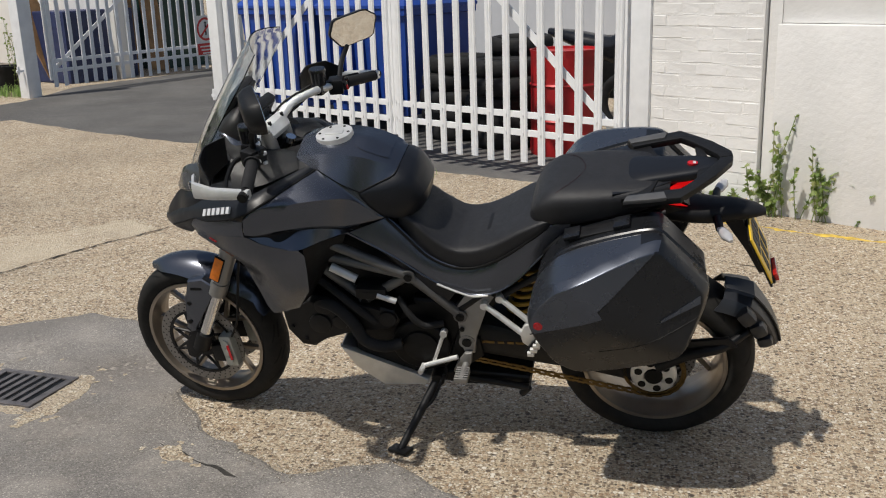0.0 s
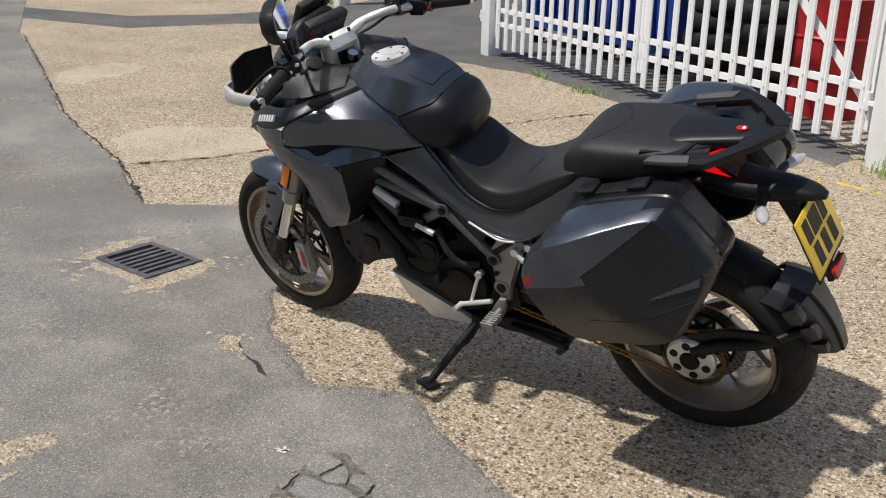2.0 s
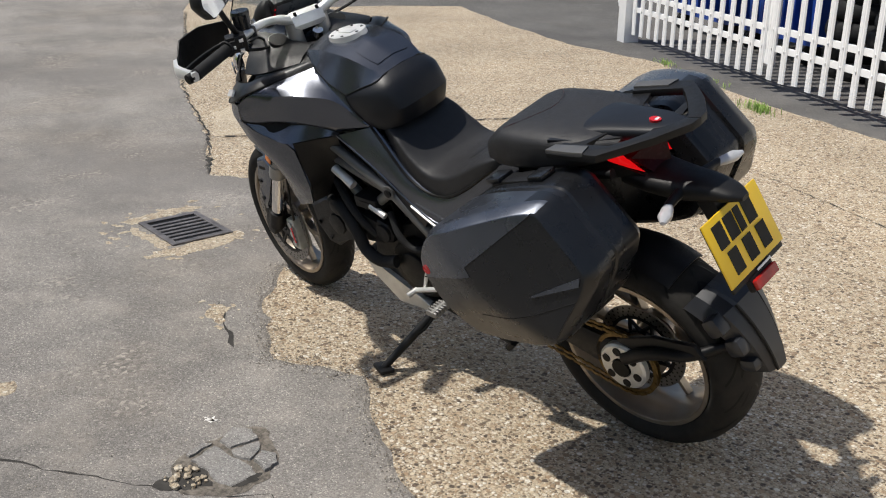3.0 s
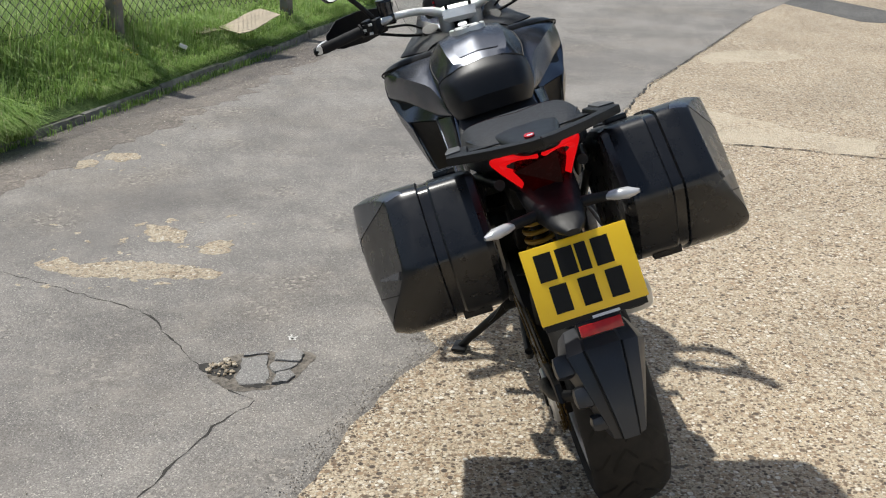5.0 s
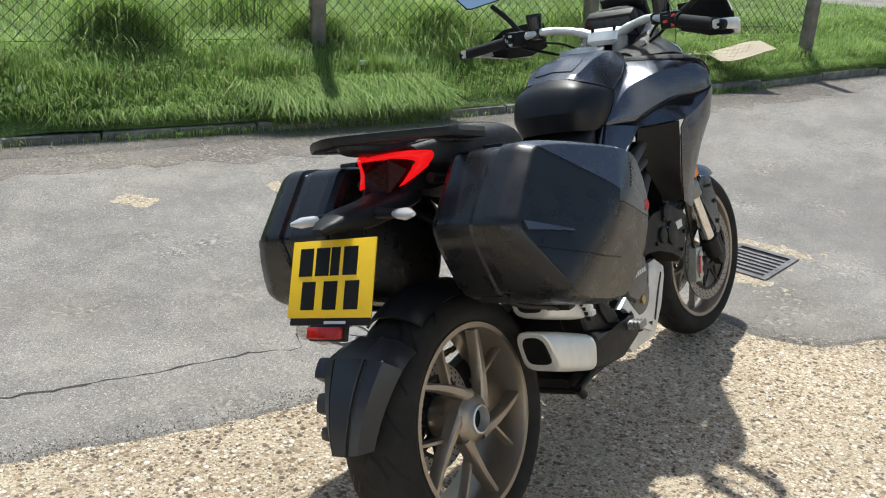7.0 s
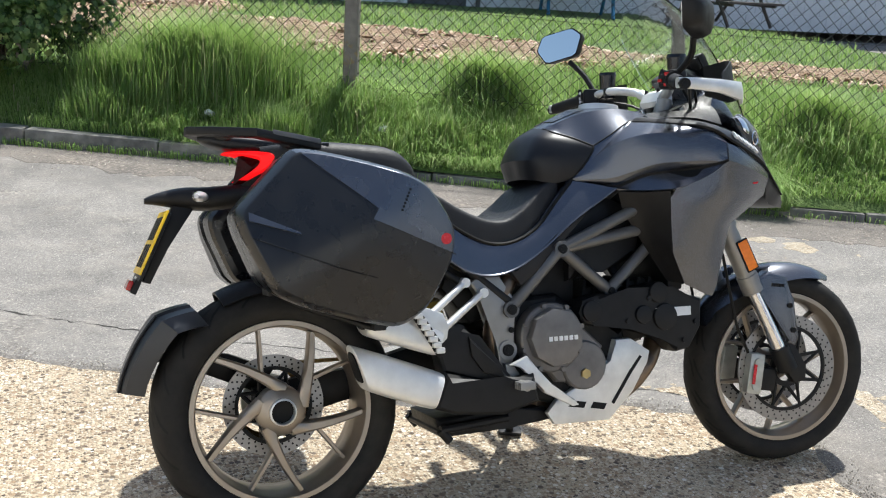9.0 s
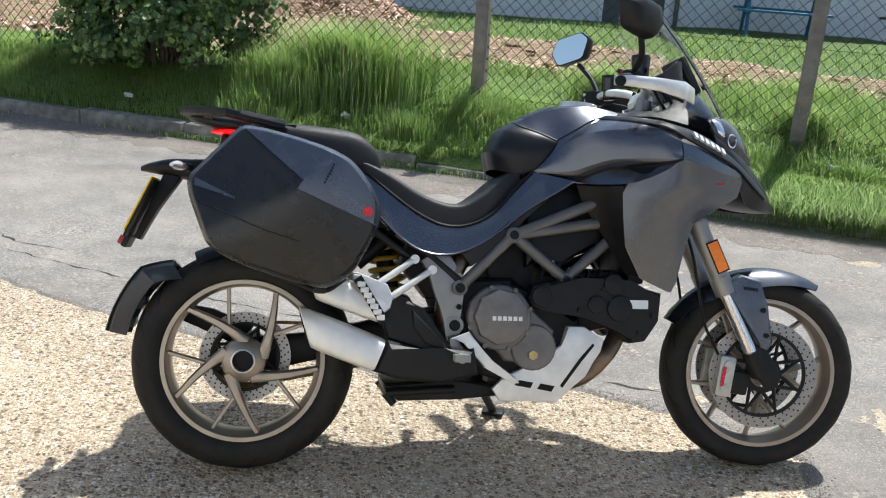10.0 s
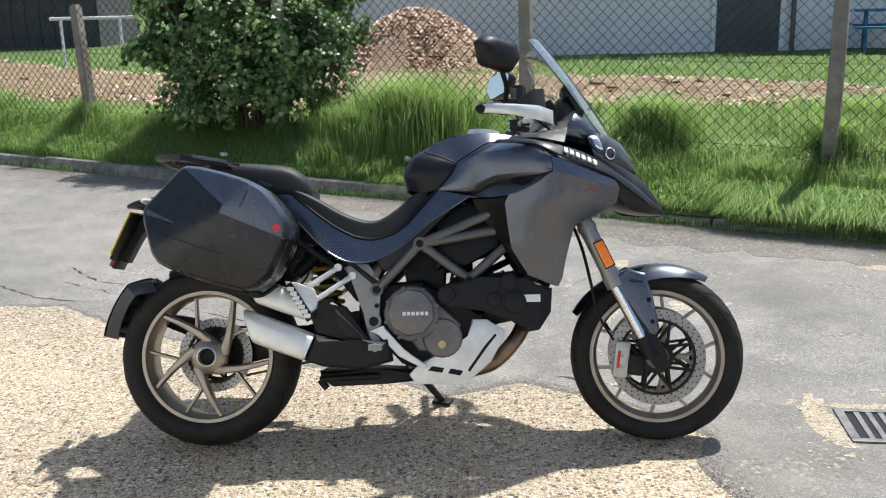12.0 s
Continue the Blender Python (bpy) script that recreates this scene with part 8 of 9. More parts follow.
# loose grit on the road
def scatter_grit():
    rg = np.random.default_rng(5)
    n = 13000
    verts, faces = [], []
    edge = ROAD_EDGE[4:24]
    for i in range(n):
        if i >= 8000:
            k = int(rg.integers(0, len(edge) - 1))
            u = rg.random()
            x = edge[k][0] + (edge[k + 1][0] - edge[k][0]) * u + rg.normal(0, 0.028)
            y = edge[k][1] + (edge[k + 1][1] - edge[k][1]) * u + rg.normal(0, 0.035)
        elif i < 5600:
            x = rg.uniform(-5, 9)
            y = kerb_y(x) - abs(rg.normal(0, 0.30)) - 0.02
        else:
            x, y = rg.uniform(-1.5, 4), rg.uniform(0.9, 3.5)
            if y > kerb_y(x) - 0.05:
                continue
        s = rg.uniform(0.0012, 0.0032) if i >= 5600 else rg.uniform(0.0015, 0.0062)
        b = len(verts)
        a = rg.uniform(0, 6.28)
        for k in range(4):
            verts.append((x + s * math.cos(a + k * 1.57), y + s * math.sin(a + k * 1.57), 0.008))
        verts.append((x, y, 0.008 + s * 0.8))
        faces += [(b, b + 1, b + 4), (b + 1, b + 2, b + 4), (b + 2, b + 3, b + 4), (b + 3, b, b + 4)]
    me = bpy.data.meshes.new("road_grit")
    me.from_pydata(verts, [], faces)
    nd = Nodes("grit", 0.9)
    nd.base(nd.ramp(nd.island(), (0.0, (0.08, 0.07, 0.06)), (0.7, (0.30, 0.26, 0.21)), (1.0, (0.6, 0.57, 0.5))))
    me.materials.append(nd.mat)
    tagged(new("road_grit", me), "loose grit and chippings along the road edge", "grit", kind="stuff")


scatter_grit()

# ---- verge: fence, grass, shrub, field ----
def fence_y(x):
    return 6.59 - 0.5113 * (x + 2.83)


def fence():
    conc = Nodes("lichen_concrete", 0.9)
    c = conc.ramp(conc.noise(9, 6), (0.3, (0.145, 0.130, 0.108)), (0.7, (0.27, 0.245, 0.205)))
    c = conc.mix(conc.ramp(conc.noise(14, 5, 0.7), (0.56, 0.0), (0.66, 0.7)), c, (0.30, 0.20, 0.07))
    conc.base(c)
    conc.bump(conc.noise(60, 5), 0.5, 0.01)
    rngf = random.Random(2)
    for x, lean in ((-7.2, 2), (-5.05, 1), (-2.83, -4), (-0.72, 1), (1.40, -0.5), (3.37, 0.6), (5.42, -1), (7.62, 1)):
        bm = bmesh.new()
        loft(bm, [[(a * w, b * w, z) for a, b in ((-1, -0.8), (-0.8, -1), (0.8, -1), (1, -0.8), (1, 0.8), (0.8, 1), (-0.8, 1), (-1, 0.8))] for w, z in ((0.050, -0.1), (0.048, 0.6), (0.045, 1.17), (0.03, 1.20))])
        bmesh.ops.recalc_face_normals(bm, faces=bm.faces[:])
        ob = tagged(obj("fence_post", bm, conc.mat, smooth=30), "weathered concrete fence post with orange lichen", "post", "fence posts")
        y = fence_y(x)
        ob.matrix_basis = pose(x, y, bank_height(x, y) - 0.02, rngf.uniform(-1, 1), lean, -27)
    # chain link
    wire = plain("dark_rusty_wire", (0.03, 0.027, 0.023), 0.6, 0.4, 0.4, 12)
    x0, x1 = -8.5, 7.6
    length = math.hypot(x1 - x0, fence_y(x1) - fence_y(x0))
    d = Vector((x1 - x0, fence_y(x1) - fence_y(x0), 0)).normalized()
    nrm = Vector((-d.y, d.x, 0))
    cell, rows = 0.084, 14
    verts, faces = [], []
    r = 0.0033
    n = int(length / cell)
    for i in range(n):
        prev = None
        for k in range(rows * 2 + 1):
            s = i * cell + (cell * 0.5 if (k % 2) else 0.0) * (1 if i % 2 == 0 else 1)
            x = x0 + d.x * s
            sag = 0.02 * math.sin(s * 0.9) + 0.012 * math.sin(s * 3.1 + k * 0.2)
            z = 0.42 + k * cell * 0.5 + 0.01 * math.sin(s * 1.7)
            p = Vector((x0 + d.x * s, fence_y(x0) + d.y * s, z)) + nrm * (sag + (0.0025 if k % 2 else -0.0025))
            b = len(verts)
            for a in (0, 2.094, 4.189):
                verts.append(tuple(p + d * (r * math.cos(a)) + nrm * (r * math.sin(a))))
            if prev is not None:
                for q in range(3):
                    faces.append((prev + q, prev + (q + 1) % 3, b + (q + 1) % 3, b + q))
            prev = b
        prev = None
        for k in range(rows * 2 + 1):
            s = i * cell + (-cell * 0.5 if (k % 2) else 0.0)
            sag = 0.02 * math.sin(s * 0.9) + 0.012 * math.sin(s * 3.1 + k * 0.2)
            z = 0.42 + k * cell * 0.5 + 0.01 * math.sin(s * 1.7)
            p = Vector((x0 + d.x * s, fence_y(x0) + d.y * s, z)) + nrm * (sag + (0.0025 if k % 2 else 0.0025))
            b = len(verts)
            for a in (0, 2.094, 4.189):
                verts.append(tuple(p + d * (r * math.cos(a)) + nrm * (r * math.sin(a))))
            if prev is not None:
                for q in range(3):
                    faces.append((prev + q, prev + (q + 1) % 3, b + (q + 1) % 3, b + q))
            prev = b
    for z in (0.48, 1.05, 1.58):
        prev = None
        for i in range(0, n, 4):
            s = i * cell
            p = Vector((x0 + d.x * s, fence_y(x0) + d.y * s, z + 0.012 * math.sin(s * 1.3)))
            b = len(verts)
            for a in (0, 2.094, 4.189):
                verts.append(tuple(p + Vector((0, 0, 0.002 * math.cos(a))) + nrm * (0.002 * math.sin(a))))
            if prev is not None:
                for q in range(3):
                    faces.append((prev + q, prev + (q + 1) % 3, b + (q + 1) % 3, b + q))
            prev = b
    me = bpy.data.meshes.new("chain_link_fence")
    me.from_pydata(verts, [], faces)
    me.materials.append(wire)
    tagged(new("chain_link_fence", me), "dark chain link wire mesh between the fence posts", "fence", kind="stuff")


fence()


def leaf_material(name, stops, trans=0.35, rough=0.55, soft=0.0):
    n = Nodes(name, rough)
    col = n.ramp(n.island(), *stops)
    n.base(col)
    if soft:
        # blades shade together like the turf they form
        geo = n.add("ShaderNodeNewGeometry").outputs["Normal"]
        a = n.add("ShaderNodeVectorMath", operation="MULTIPLY_ADD")
        n.set(a, 0, geo)
        a.inputs[1].default_value = (0.5, 0.5, 0.5)
        a.inputs[2].default_value = (0.0, 0.0, soft)
        b = n.add("ShaderNodeVectorMath", operation="NORMALIZE")
        n.set(b, 0, a.outputs[0])
        n.set(n.bsdf, "Normal", b.outputs[0])
    tr = n.add("ShaderNodeBsdfTranslucent")
    n.set(tr, "Color", col)
    mx = n.add("ShaderNodeMixShader")
    mx.inputs[0].default_value = trans
    out = n.tree.nodes["Material Output"]
    n.tree.links.new(n.bsdf.outputs[0], mx.inputs[1])
    n.tree.links.new(tr.outputs[0], mx.inputs[2])
    n.tree.links.new(mx.outputs[0], out.inputs[0])
    return n.mat


GRASS = leaf_material("grass_blades", ((0.0, (0.17, 0.29, 0.055)), (0.45, (0.30, 0.46, 0.105)), (0.82, (0.42, 0.58, 0.175)), (0.97, (0.50, 0.58, 0.24)), (1.0, (0.62, 0.56, 0.34))), 0.48, 0.6, 0.95)
LEAF = leaf_material("shrub_leaves", ((0.0, (0.045, 0.095, 0.026)), (0.5, (0.10, 0.185, 0.052)), (0.85, (0.21, 0.32, 0.095)), (1.0, (0.46, 0.54, 0.20))), 0.42, 0.40)
WEED = leaf_material("weed_leaves", ((0.0, (0.14, 0.21, 0.05)), (0.7, (0.26, 0.35, 0.10)), (1.0, (0.42, 0.40, 0.19))), 0.4)


def blades(name, spots, material, label):
    """Grass: rows of x, y, z, height, lean direction, lean amount and width."""
    sp = np.asarray(spots, float)
    n = len(sp)
    x, y, z, h, az, ln, w = sp.T
    dx, dy = np.cos(az), np.sin(az)
    sx, sy = -dy * w, dx * w
    v = np.empty((n, 5, 3))
    v[:, 0] = np.stack([x - sx, y - sy, z - 0.02], 1)
    v[:, 1] = np.stack([x + sx, y + sy, z - 0.02], 1)
    mx, my, mz = x + dx * ln * h * 0.30, y + dy * ln * h * 0.30, z + h * 0.62
    v[:, 2] = np.stack([mx + sx * 0.8, my + sy * 0.8, mz], 1)
    v[:, 3] = np.stack([mx - sx * 0.8, my - sy * 0.8, mz], 1)
    v[:, 4] = np.stack([x + dx * ln * h, y + dy * ln * h, z + h * np.maximum(0.12, 1 - 0.60 * ln)], 1)
    b = np.arange(n)[:, None] * 5
    quads = (b + np.array([0, 1, 2, 3])).tolist()
    tris = (b + np.array([3, 2, 4])).tolist()
    me = bpy.data.meshes.new(name)
    me.from_pydata(v.reshape(-1, 3).tolist(), [], quads + tris)
    me.materials.append(material)
    return tagged(new(name, me), label, "grass", kind="stuff")


def grass():
    rg = np.random.default_rng(7)
    spots = []
    for i in range(130000):
        x = rg.uniform(-6.5, 10.8)
        near = rg.random() < 0.72
        o = rg.uniform(0.10, 0.95) if near else rg.uniform(0.9, 3.2)
        y = kerb_y(x) + o
        patch = noise.noise(Vector((x * 1.7, y * 1.7, 5)))
        fine = noise.noise(Vector((x * 6, y * 6, 9)))
        h = 0.060 + 0.10 * max(0, patch + 0.30) + 0.08 * max(0, fine)
        by_fence = math.exp(-((y - fence_y(x)) / 0.22) ** 2)
        h += 0.16 * by_fence * (0.6 + 0.7 * patch)
        if o > 1.3:
            h *= 0.75
        if x > 5.5:
            h *= 0.8
        h *= rg.uniform(0.55, 1.25)
        az = rg.uniform(0, 6.28) if rg.random() < 0.6 else rg.normal(-1.9, 0.7)
        spots.append((x, y, bank_height(x, y), h, az, rg.uniform(0.3, 1.15), rg.uniform(0.0018, 0.0036)))
    # tall tufts
    for cx, cy, sx, n, hh in ((0.55, 5.0, 0.55, 5200, 0.62), (0.0, 5.05, 0.4, 2200, 0.45), (2.35, 4.15, 0.28, 1500, 0.48), (3.45, 3.5, 0.25, 900, 0.38), (1.4, 4.25, 0.3, 900, 0.28), (0.9, 4.25, 0.3, 900, 0.22), (2.9, 3.35, 0.3, 1000, 0.24), (1.9, 3.85, 0.25, 800, 0.22), (-0.2, 4.85, 0.3, 800, 0.25), (3.6, 2.95, 0.3, 900, 0.22), (-2.9, 6.65, 0.25, 700, 0.35), (4.4, 3.1, 0.5, 1600, 0.40), (5.6, 2.5, 0.5, 1500, 0.35), (-4.2, 7.4, 0.6, 1200, 0.35), (4.0, 4.6, 0.7, 1600, 0.40)):
        for i in range(int(n * 1.7)):
            a, r = rg.uniform(0, 6.28), abs(rg.normal(0, sx * 0.6))
            x, y = cx + r * math.cos(a), cy + r * math.sin(a) * 0.6 - 0.5 * r * math.cos(a)
            if y < kerb_y(x) + 0.12:
                continue
            spots.append((x, y, bank_height(x, y), hh * rg.uniform(0.45, 1.1), a + rg.normal(0, 0.8), rg.uniform(0.08, 0.55), rg.uniform(0.0018, 0.0034)))
    # blades hanging over the kerb
    for i in range(15000):
        x = rg.uniform(-5, 10.2)
        if noise.noise(Vector((x * 1.1, 0, 3))) < (0.25 if x < 0.3 else -0.12):
            continue
        y = kerb_y(x) + rg.uniform(0.08, 0.17)
        spots.append((x, y, 0.07, rg.uniform(0.06, 0.19), rg.normal(-2.0, 0.6), rg.uniform(0.5, 1.35), rg.uniform(0.0018, 0.0034)))
    # long grass that buries the kerb for a stretch
    for i in range(9000):
        x = rg.uniform(2.62, 3.72)
        y = kerb_y(x) + rg.uniform(-0.02, 0.30)
        spots.append((x, y, 0.06 + 0.3 * max(0, y - kerb_y(x)), rg.uniform(0.10, 0.27), rg.normal(-2.0, 0.8), rg.uniform(0.5, 1.4), rg.uniform(0.0018, 0.0034)))
    # tufts growing in the gutter and at the foot of the gate
    for i in range(2600):
        x = rg.choice([-3.0, -0.6, 0.2, 0.9, 2.2, 3.3, 4.6, 5.4, 6.3]) + rg.normal(0, 0.28)
        spots.append((x, kerb_y(x) - abs(rg.normal(0, 0.03)) - 0.01, 0.008, rg.uniform(0.02, 0.08), rg.uniform(0, 6.28), rg.uniform(0.3, 1.0), 0.0028))
    # meadow behind the fence
    for i in range(34000):
        x, o = rg.uniform(-8, 11), 3.0 + 9.0 * rg.random() ** 1.6
        y = kerb_y(x) + o
        if noise.noise(Vector((x * 0.9, y * 0.9, 8))) < -0.25:
            continue
        spots.append((x, y, bank_height(x, y), rg.uniform(0.05, 0.16), rg.uniform(0, 6.28), rg.uniform(0.2, 1.0), rg.uniform(0.004, 0.008)))
    blades("verge_grass", spots, GRASS, "lush green grass of uneven height on the verge")
    spots = []
    for cx, cy, n, hh, s in ((1.85, -4.15, 160, 0.06, 0.10), (2.6, -4.75, 90, 0.05, 0.12), (3.3, -5.25, 60, 0.05, 0.1), (-0.05, -3.42, 160, 0.09, 0.15), (-0.35, -3.25, 220, 0.10, 0.16), (9.1, -9.2, 160, 0.18, 0.22), (8.75, -9.1, 120, 0.20, 0.12), (-1.55, -2.72, 150, 0.12, 0.12)):
        for i in range(n):
            a, r = rg.uniform(0, 6.28), abs(rg.normal(0, s))
            spots.append((cx + r * math.cos(a), cy + 0.5 * r * math.sin(a) - 0.45 * r * math.cos(a), 0.008, hh * rg.uniform(0.4, 1.2), rg.uniform(0, 6.28), rg.uniform(0.2, 0.9), rg.uniform(0.003, 0.005)))
    blades("weed_grass", spots, GRASS, "small weeds and grass tufts along the walls")


grass()


def leaves(name, centres, size, material, parent=None, droop=0.4, seed=3):
    """Lobed leaves at points with outward directions."""
    rl = random.Random(seed)
    shape = [(0, 0), (0.28, 0.10), (0.55, 0.30), (0.36, 0.45), (0.40, 0.78), (0.17, 0.68), (0, 1.0), (-0.17, 0.68), (-0.40, 0.78), (-0.36, 0.45), (-0.55, 0.30), (-0.28, 0.10)]
    verts, faces = [], []
    for c, out in centres:
        s = size * rl.uniform(0.6, 1.3)
        n = (Vector(out) + Vector((rl.uniform(-0.8, 0.8), rl.uniform(-0.8, 0.8), rl.uniform(-0.1, 1.1)))).normalized()
        t = n.orthogonal().normalized()
        t = Matrix.Rotation(rl.uniform(0, 6.28), 3, n) @ t
        t = (t - Vector((0, 0, droop))).normalized()
        b2 = n.cross(t).normalized()
        b = len(verts)
        for x, y in shape:
            verts.append(tuple(Vector(c) + b2 * (x * s) + t * (y * s) + n * (-0.25 * abs(x) * s)))
        faces += [(b, b + 1, b + 2, b + 3), (b + 3, b + 4, b + 5, b), (b, b + 5, b + 6, b + 7), (b, b + 7, b + 8, b + 9), (b + 9, b + 10, b + 11, b)]
    me = bpy.data.meshes.new(name)
    me.from_pydata(verts, [], faces)
    me.materials.append(material)
    ob = new(name, me)
    if parent:
        ob.parent = parent
    return ob


def shrub():
    rl = random.Random(11)
    bark = plain("shrub_bark", (0.10, 0.075, 0.05), 0.9, 0, 0.3, 20, 0.5)
    base = Vector((-1.0, 5.72, bank_height(-1.0, 5.72)))
    root = tagged(empty("shrub", Matrix.Translation(base)), "dense dark green maple shrub growing through the fence", "shrub")
    tips = []
    for k in range(13):
        bm = bmesh.new()
        a = k * 2.4
        r = rl.uniform(0.35, 1.0)
        top = Vector((r * math.cos(a), 0.75 * r * math.sin(a), rl.uniform(0.7, 1.35)))
        pts = curve_pts([(0.08 * math.cos(a), 0.08 * math.sin(a), -0.1), (0.25 * r * math.cos(a), 0.2 * r * math.sin(a), 0.4), top * 0.75, top], 4)
        tube(bm, pts, [0.022 * (1 - 0.8 * i / (len(pts) - 1)) for i in range(len(pts))], 6)
        tips.append((pts, top))
        obj("stem", bm, bark, root, smooth=60)
    lobes = [(0.0, -0.05, 0.30, 0.85, 0.42, 0.34), (0.30, -0.1, 0.62, 0.62, 0.45, 0.40), (-0.05, 0.05, 0.98, 0.80, 0.58, 0.62), (-0.55, 0.1, 0.95, 0.50, 0.45, 0.55), (0.50, -0.15, 0.75, 0.45, 0.40, 0.50), (0.45, 0.15, 1.22, 0.55, 0.45, 0.36), (-0.40, 0.1, 1.22, 0.52, 0.42, 0.34), (0.15, 0.1, 1.26, 0.62, 0.45, 0.34), (-0.90, 0.15, 1.22, 0.28, 0.26, 0.24), (0.85, -0.2, 0.95, 0.24, 0.22, 0.22), (-0.95, 0.05, 0.75, 0.22, 0.2, 0.15), (0.05, -0.30, 0.40, 0.60, 0.32, 0.30), (-0.45, -0.10, 0.45, 0.35, 0.3, 0.28), (0.78, 0.15, 1.30, 0.34, 0.32, 0.28)]
    centres = []
    for cx, cy, cz, rx, ry, rz in lobes:
        cy += 0.24 * min(1.0, max(0.0, (cz - 0.7) / 0.3))
        n = int(4600 * (rx * ry * rz) ** 0.55 / 0.5)
        for _ in range(n):
            d = Vector((rl.gauss(0, 1), rl.gauss(0, 1), rl.gauss(0, 1))).normalized()
            k = rl.uniform(0.5, 1.0) ** 0.5
            bump = 1 + 0.55 * noise.noise(Vector((d.x * 2.5 + cx * 9, d.y * 2.5, d.z * 2.5 + cz * 9)))
            p = Vector((cx + d.x * rx * k * bump, cy + d.y * ry * k * bump, cz + d.z * rz * k * bump))
            if p.z > 0.06 and noise.noise(p * 3.2) > -0.16:
                centres.append((p, d))
    cr = leaves("crown", centres, 0.052, LEAF, root)
    cr["kind"] = "stuff"


shrub()


def weed_plant(x, y, h, n, seed):
    rl = random.Random(seed)
    root = tagged(empty("weed_plant", Matrix.Translation((x, y, 0.0))), "tall green leafy weed growing against the wall", "weed", "weeds by the wall")
    bm = bmesh.new()
    cs = []
    for k in range(n):
        top = Vector((rl.uniform(-0.14, 0.14), rl.uniform(-0.02, 0.12), h * rl.uniform(0.5, 1.0)))
        b0 = Vector((rl.uniform(-0.10, 0.10), rl.uniform(0, 0.05), -0.02))
        pts = curve_pts([b0, b0.lerp(top, 0.5) + Vector((rl.uniform(-0.03, 0.03), 0, 0.03)), top], 5)
        tube(bm, pts, 0.0028, 5)
        for i, p in enumerate(pts[2:]):
            for q in range(2):
                a = rl.uniform(0, 6.28)
                cs.append((p, Vector((math.cos(a), math.sin(a), 0.3))))
    obj("stem", bm, WEED, root)
    lv = leaves("foliage", cs, 0.036, WEED, root, 0.2, seed)
    lv["kind"] = "stuff"


for k, (x, y, h, n) in enumerate(((-0.78, -3.02, 0.62, 6), (-0.98, -2.93, 0.52, 5), (-0.66, -3.07, 0.32, 7), (-1.20, -2.86, 0.28, 4), (-0.20, -3.34, 0.16, 5), (-0.42, -3.20, 0.18, 5), (-1.75, -2.50, 0.30, 4), (9.15, -9.65, 1.1, 9))):
    weed_plant(x, y, h, n, 40 + k)
bm = bmesh.new()
loft(bm, [[(r * math.cos(a), r * math.sin(a), z) for a in (2 * math.pi * k / 20 for k in range(20))] for r, z in ((0.15, 0), (0.20, 0.34), (0.215, 0.34), (0.215, 0.38), (0.19, 0.38), (0.18, 0.33))])
pot = tagged(obj("plant_pot", bm, PLASTIC, smooth=40), "black plastic plant pot beside the post", "pot")
pot.matrix_basis = pose(9.35, -9.7, 0)


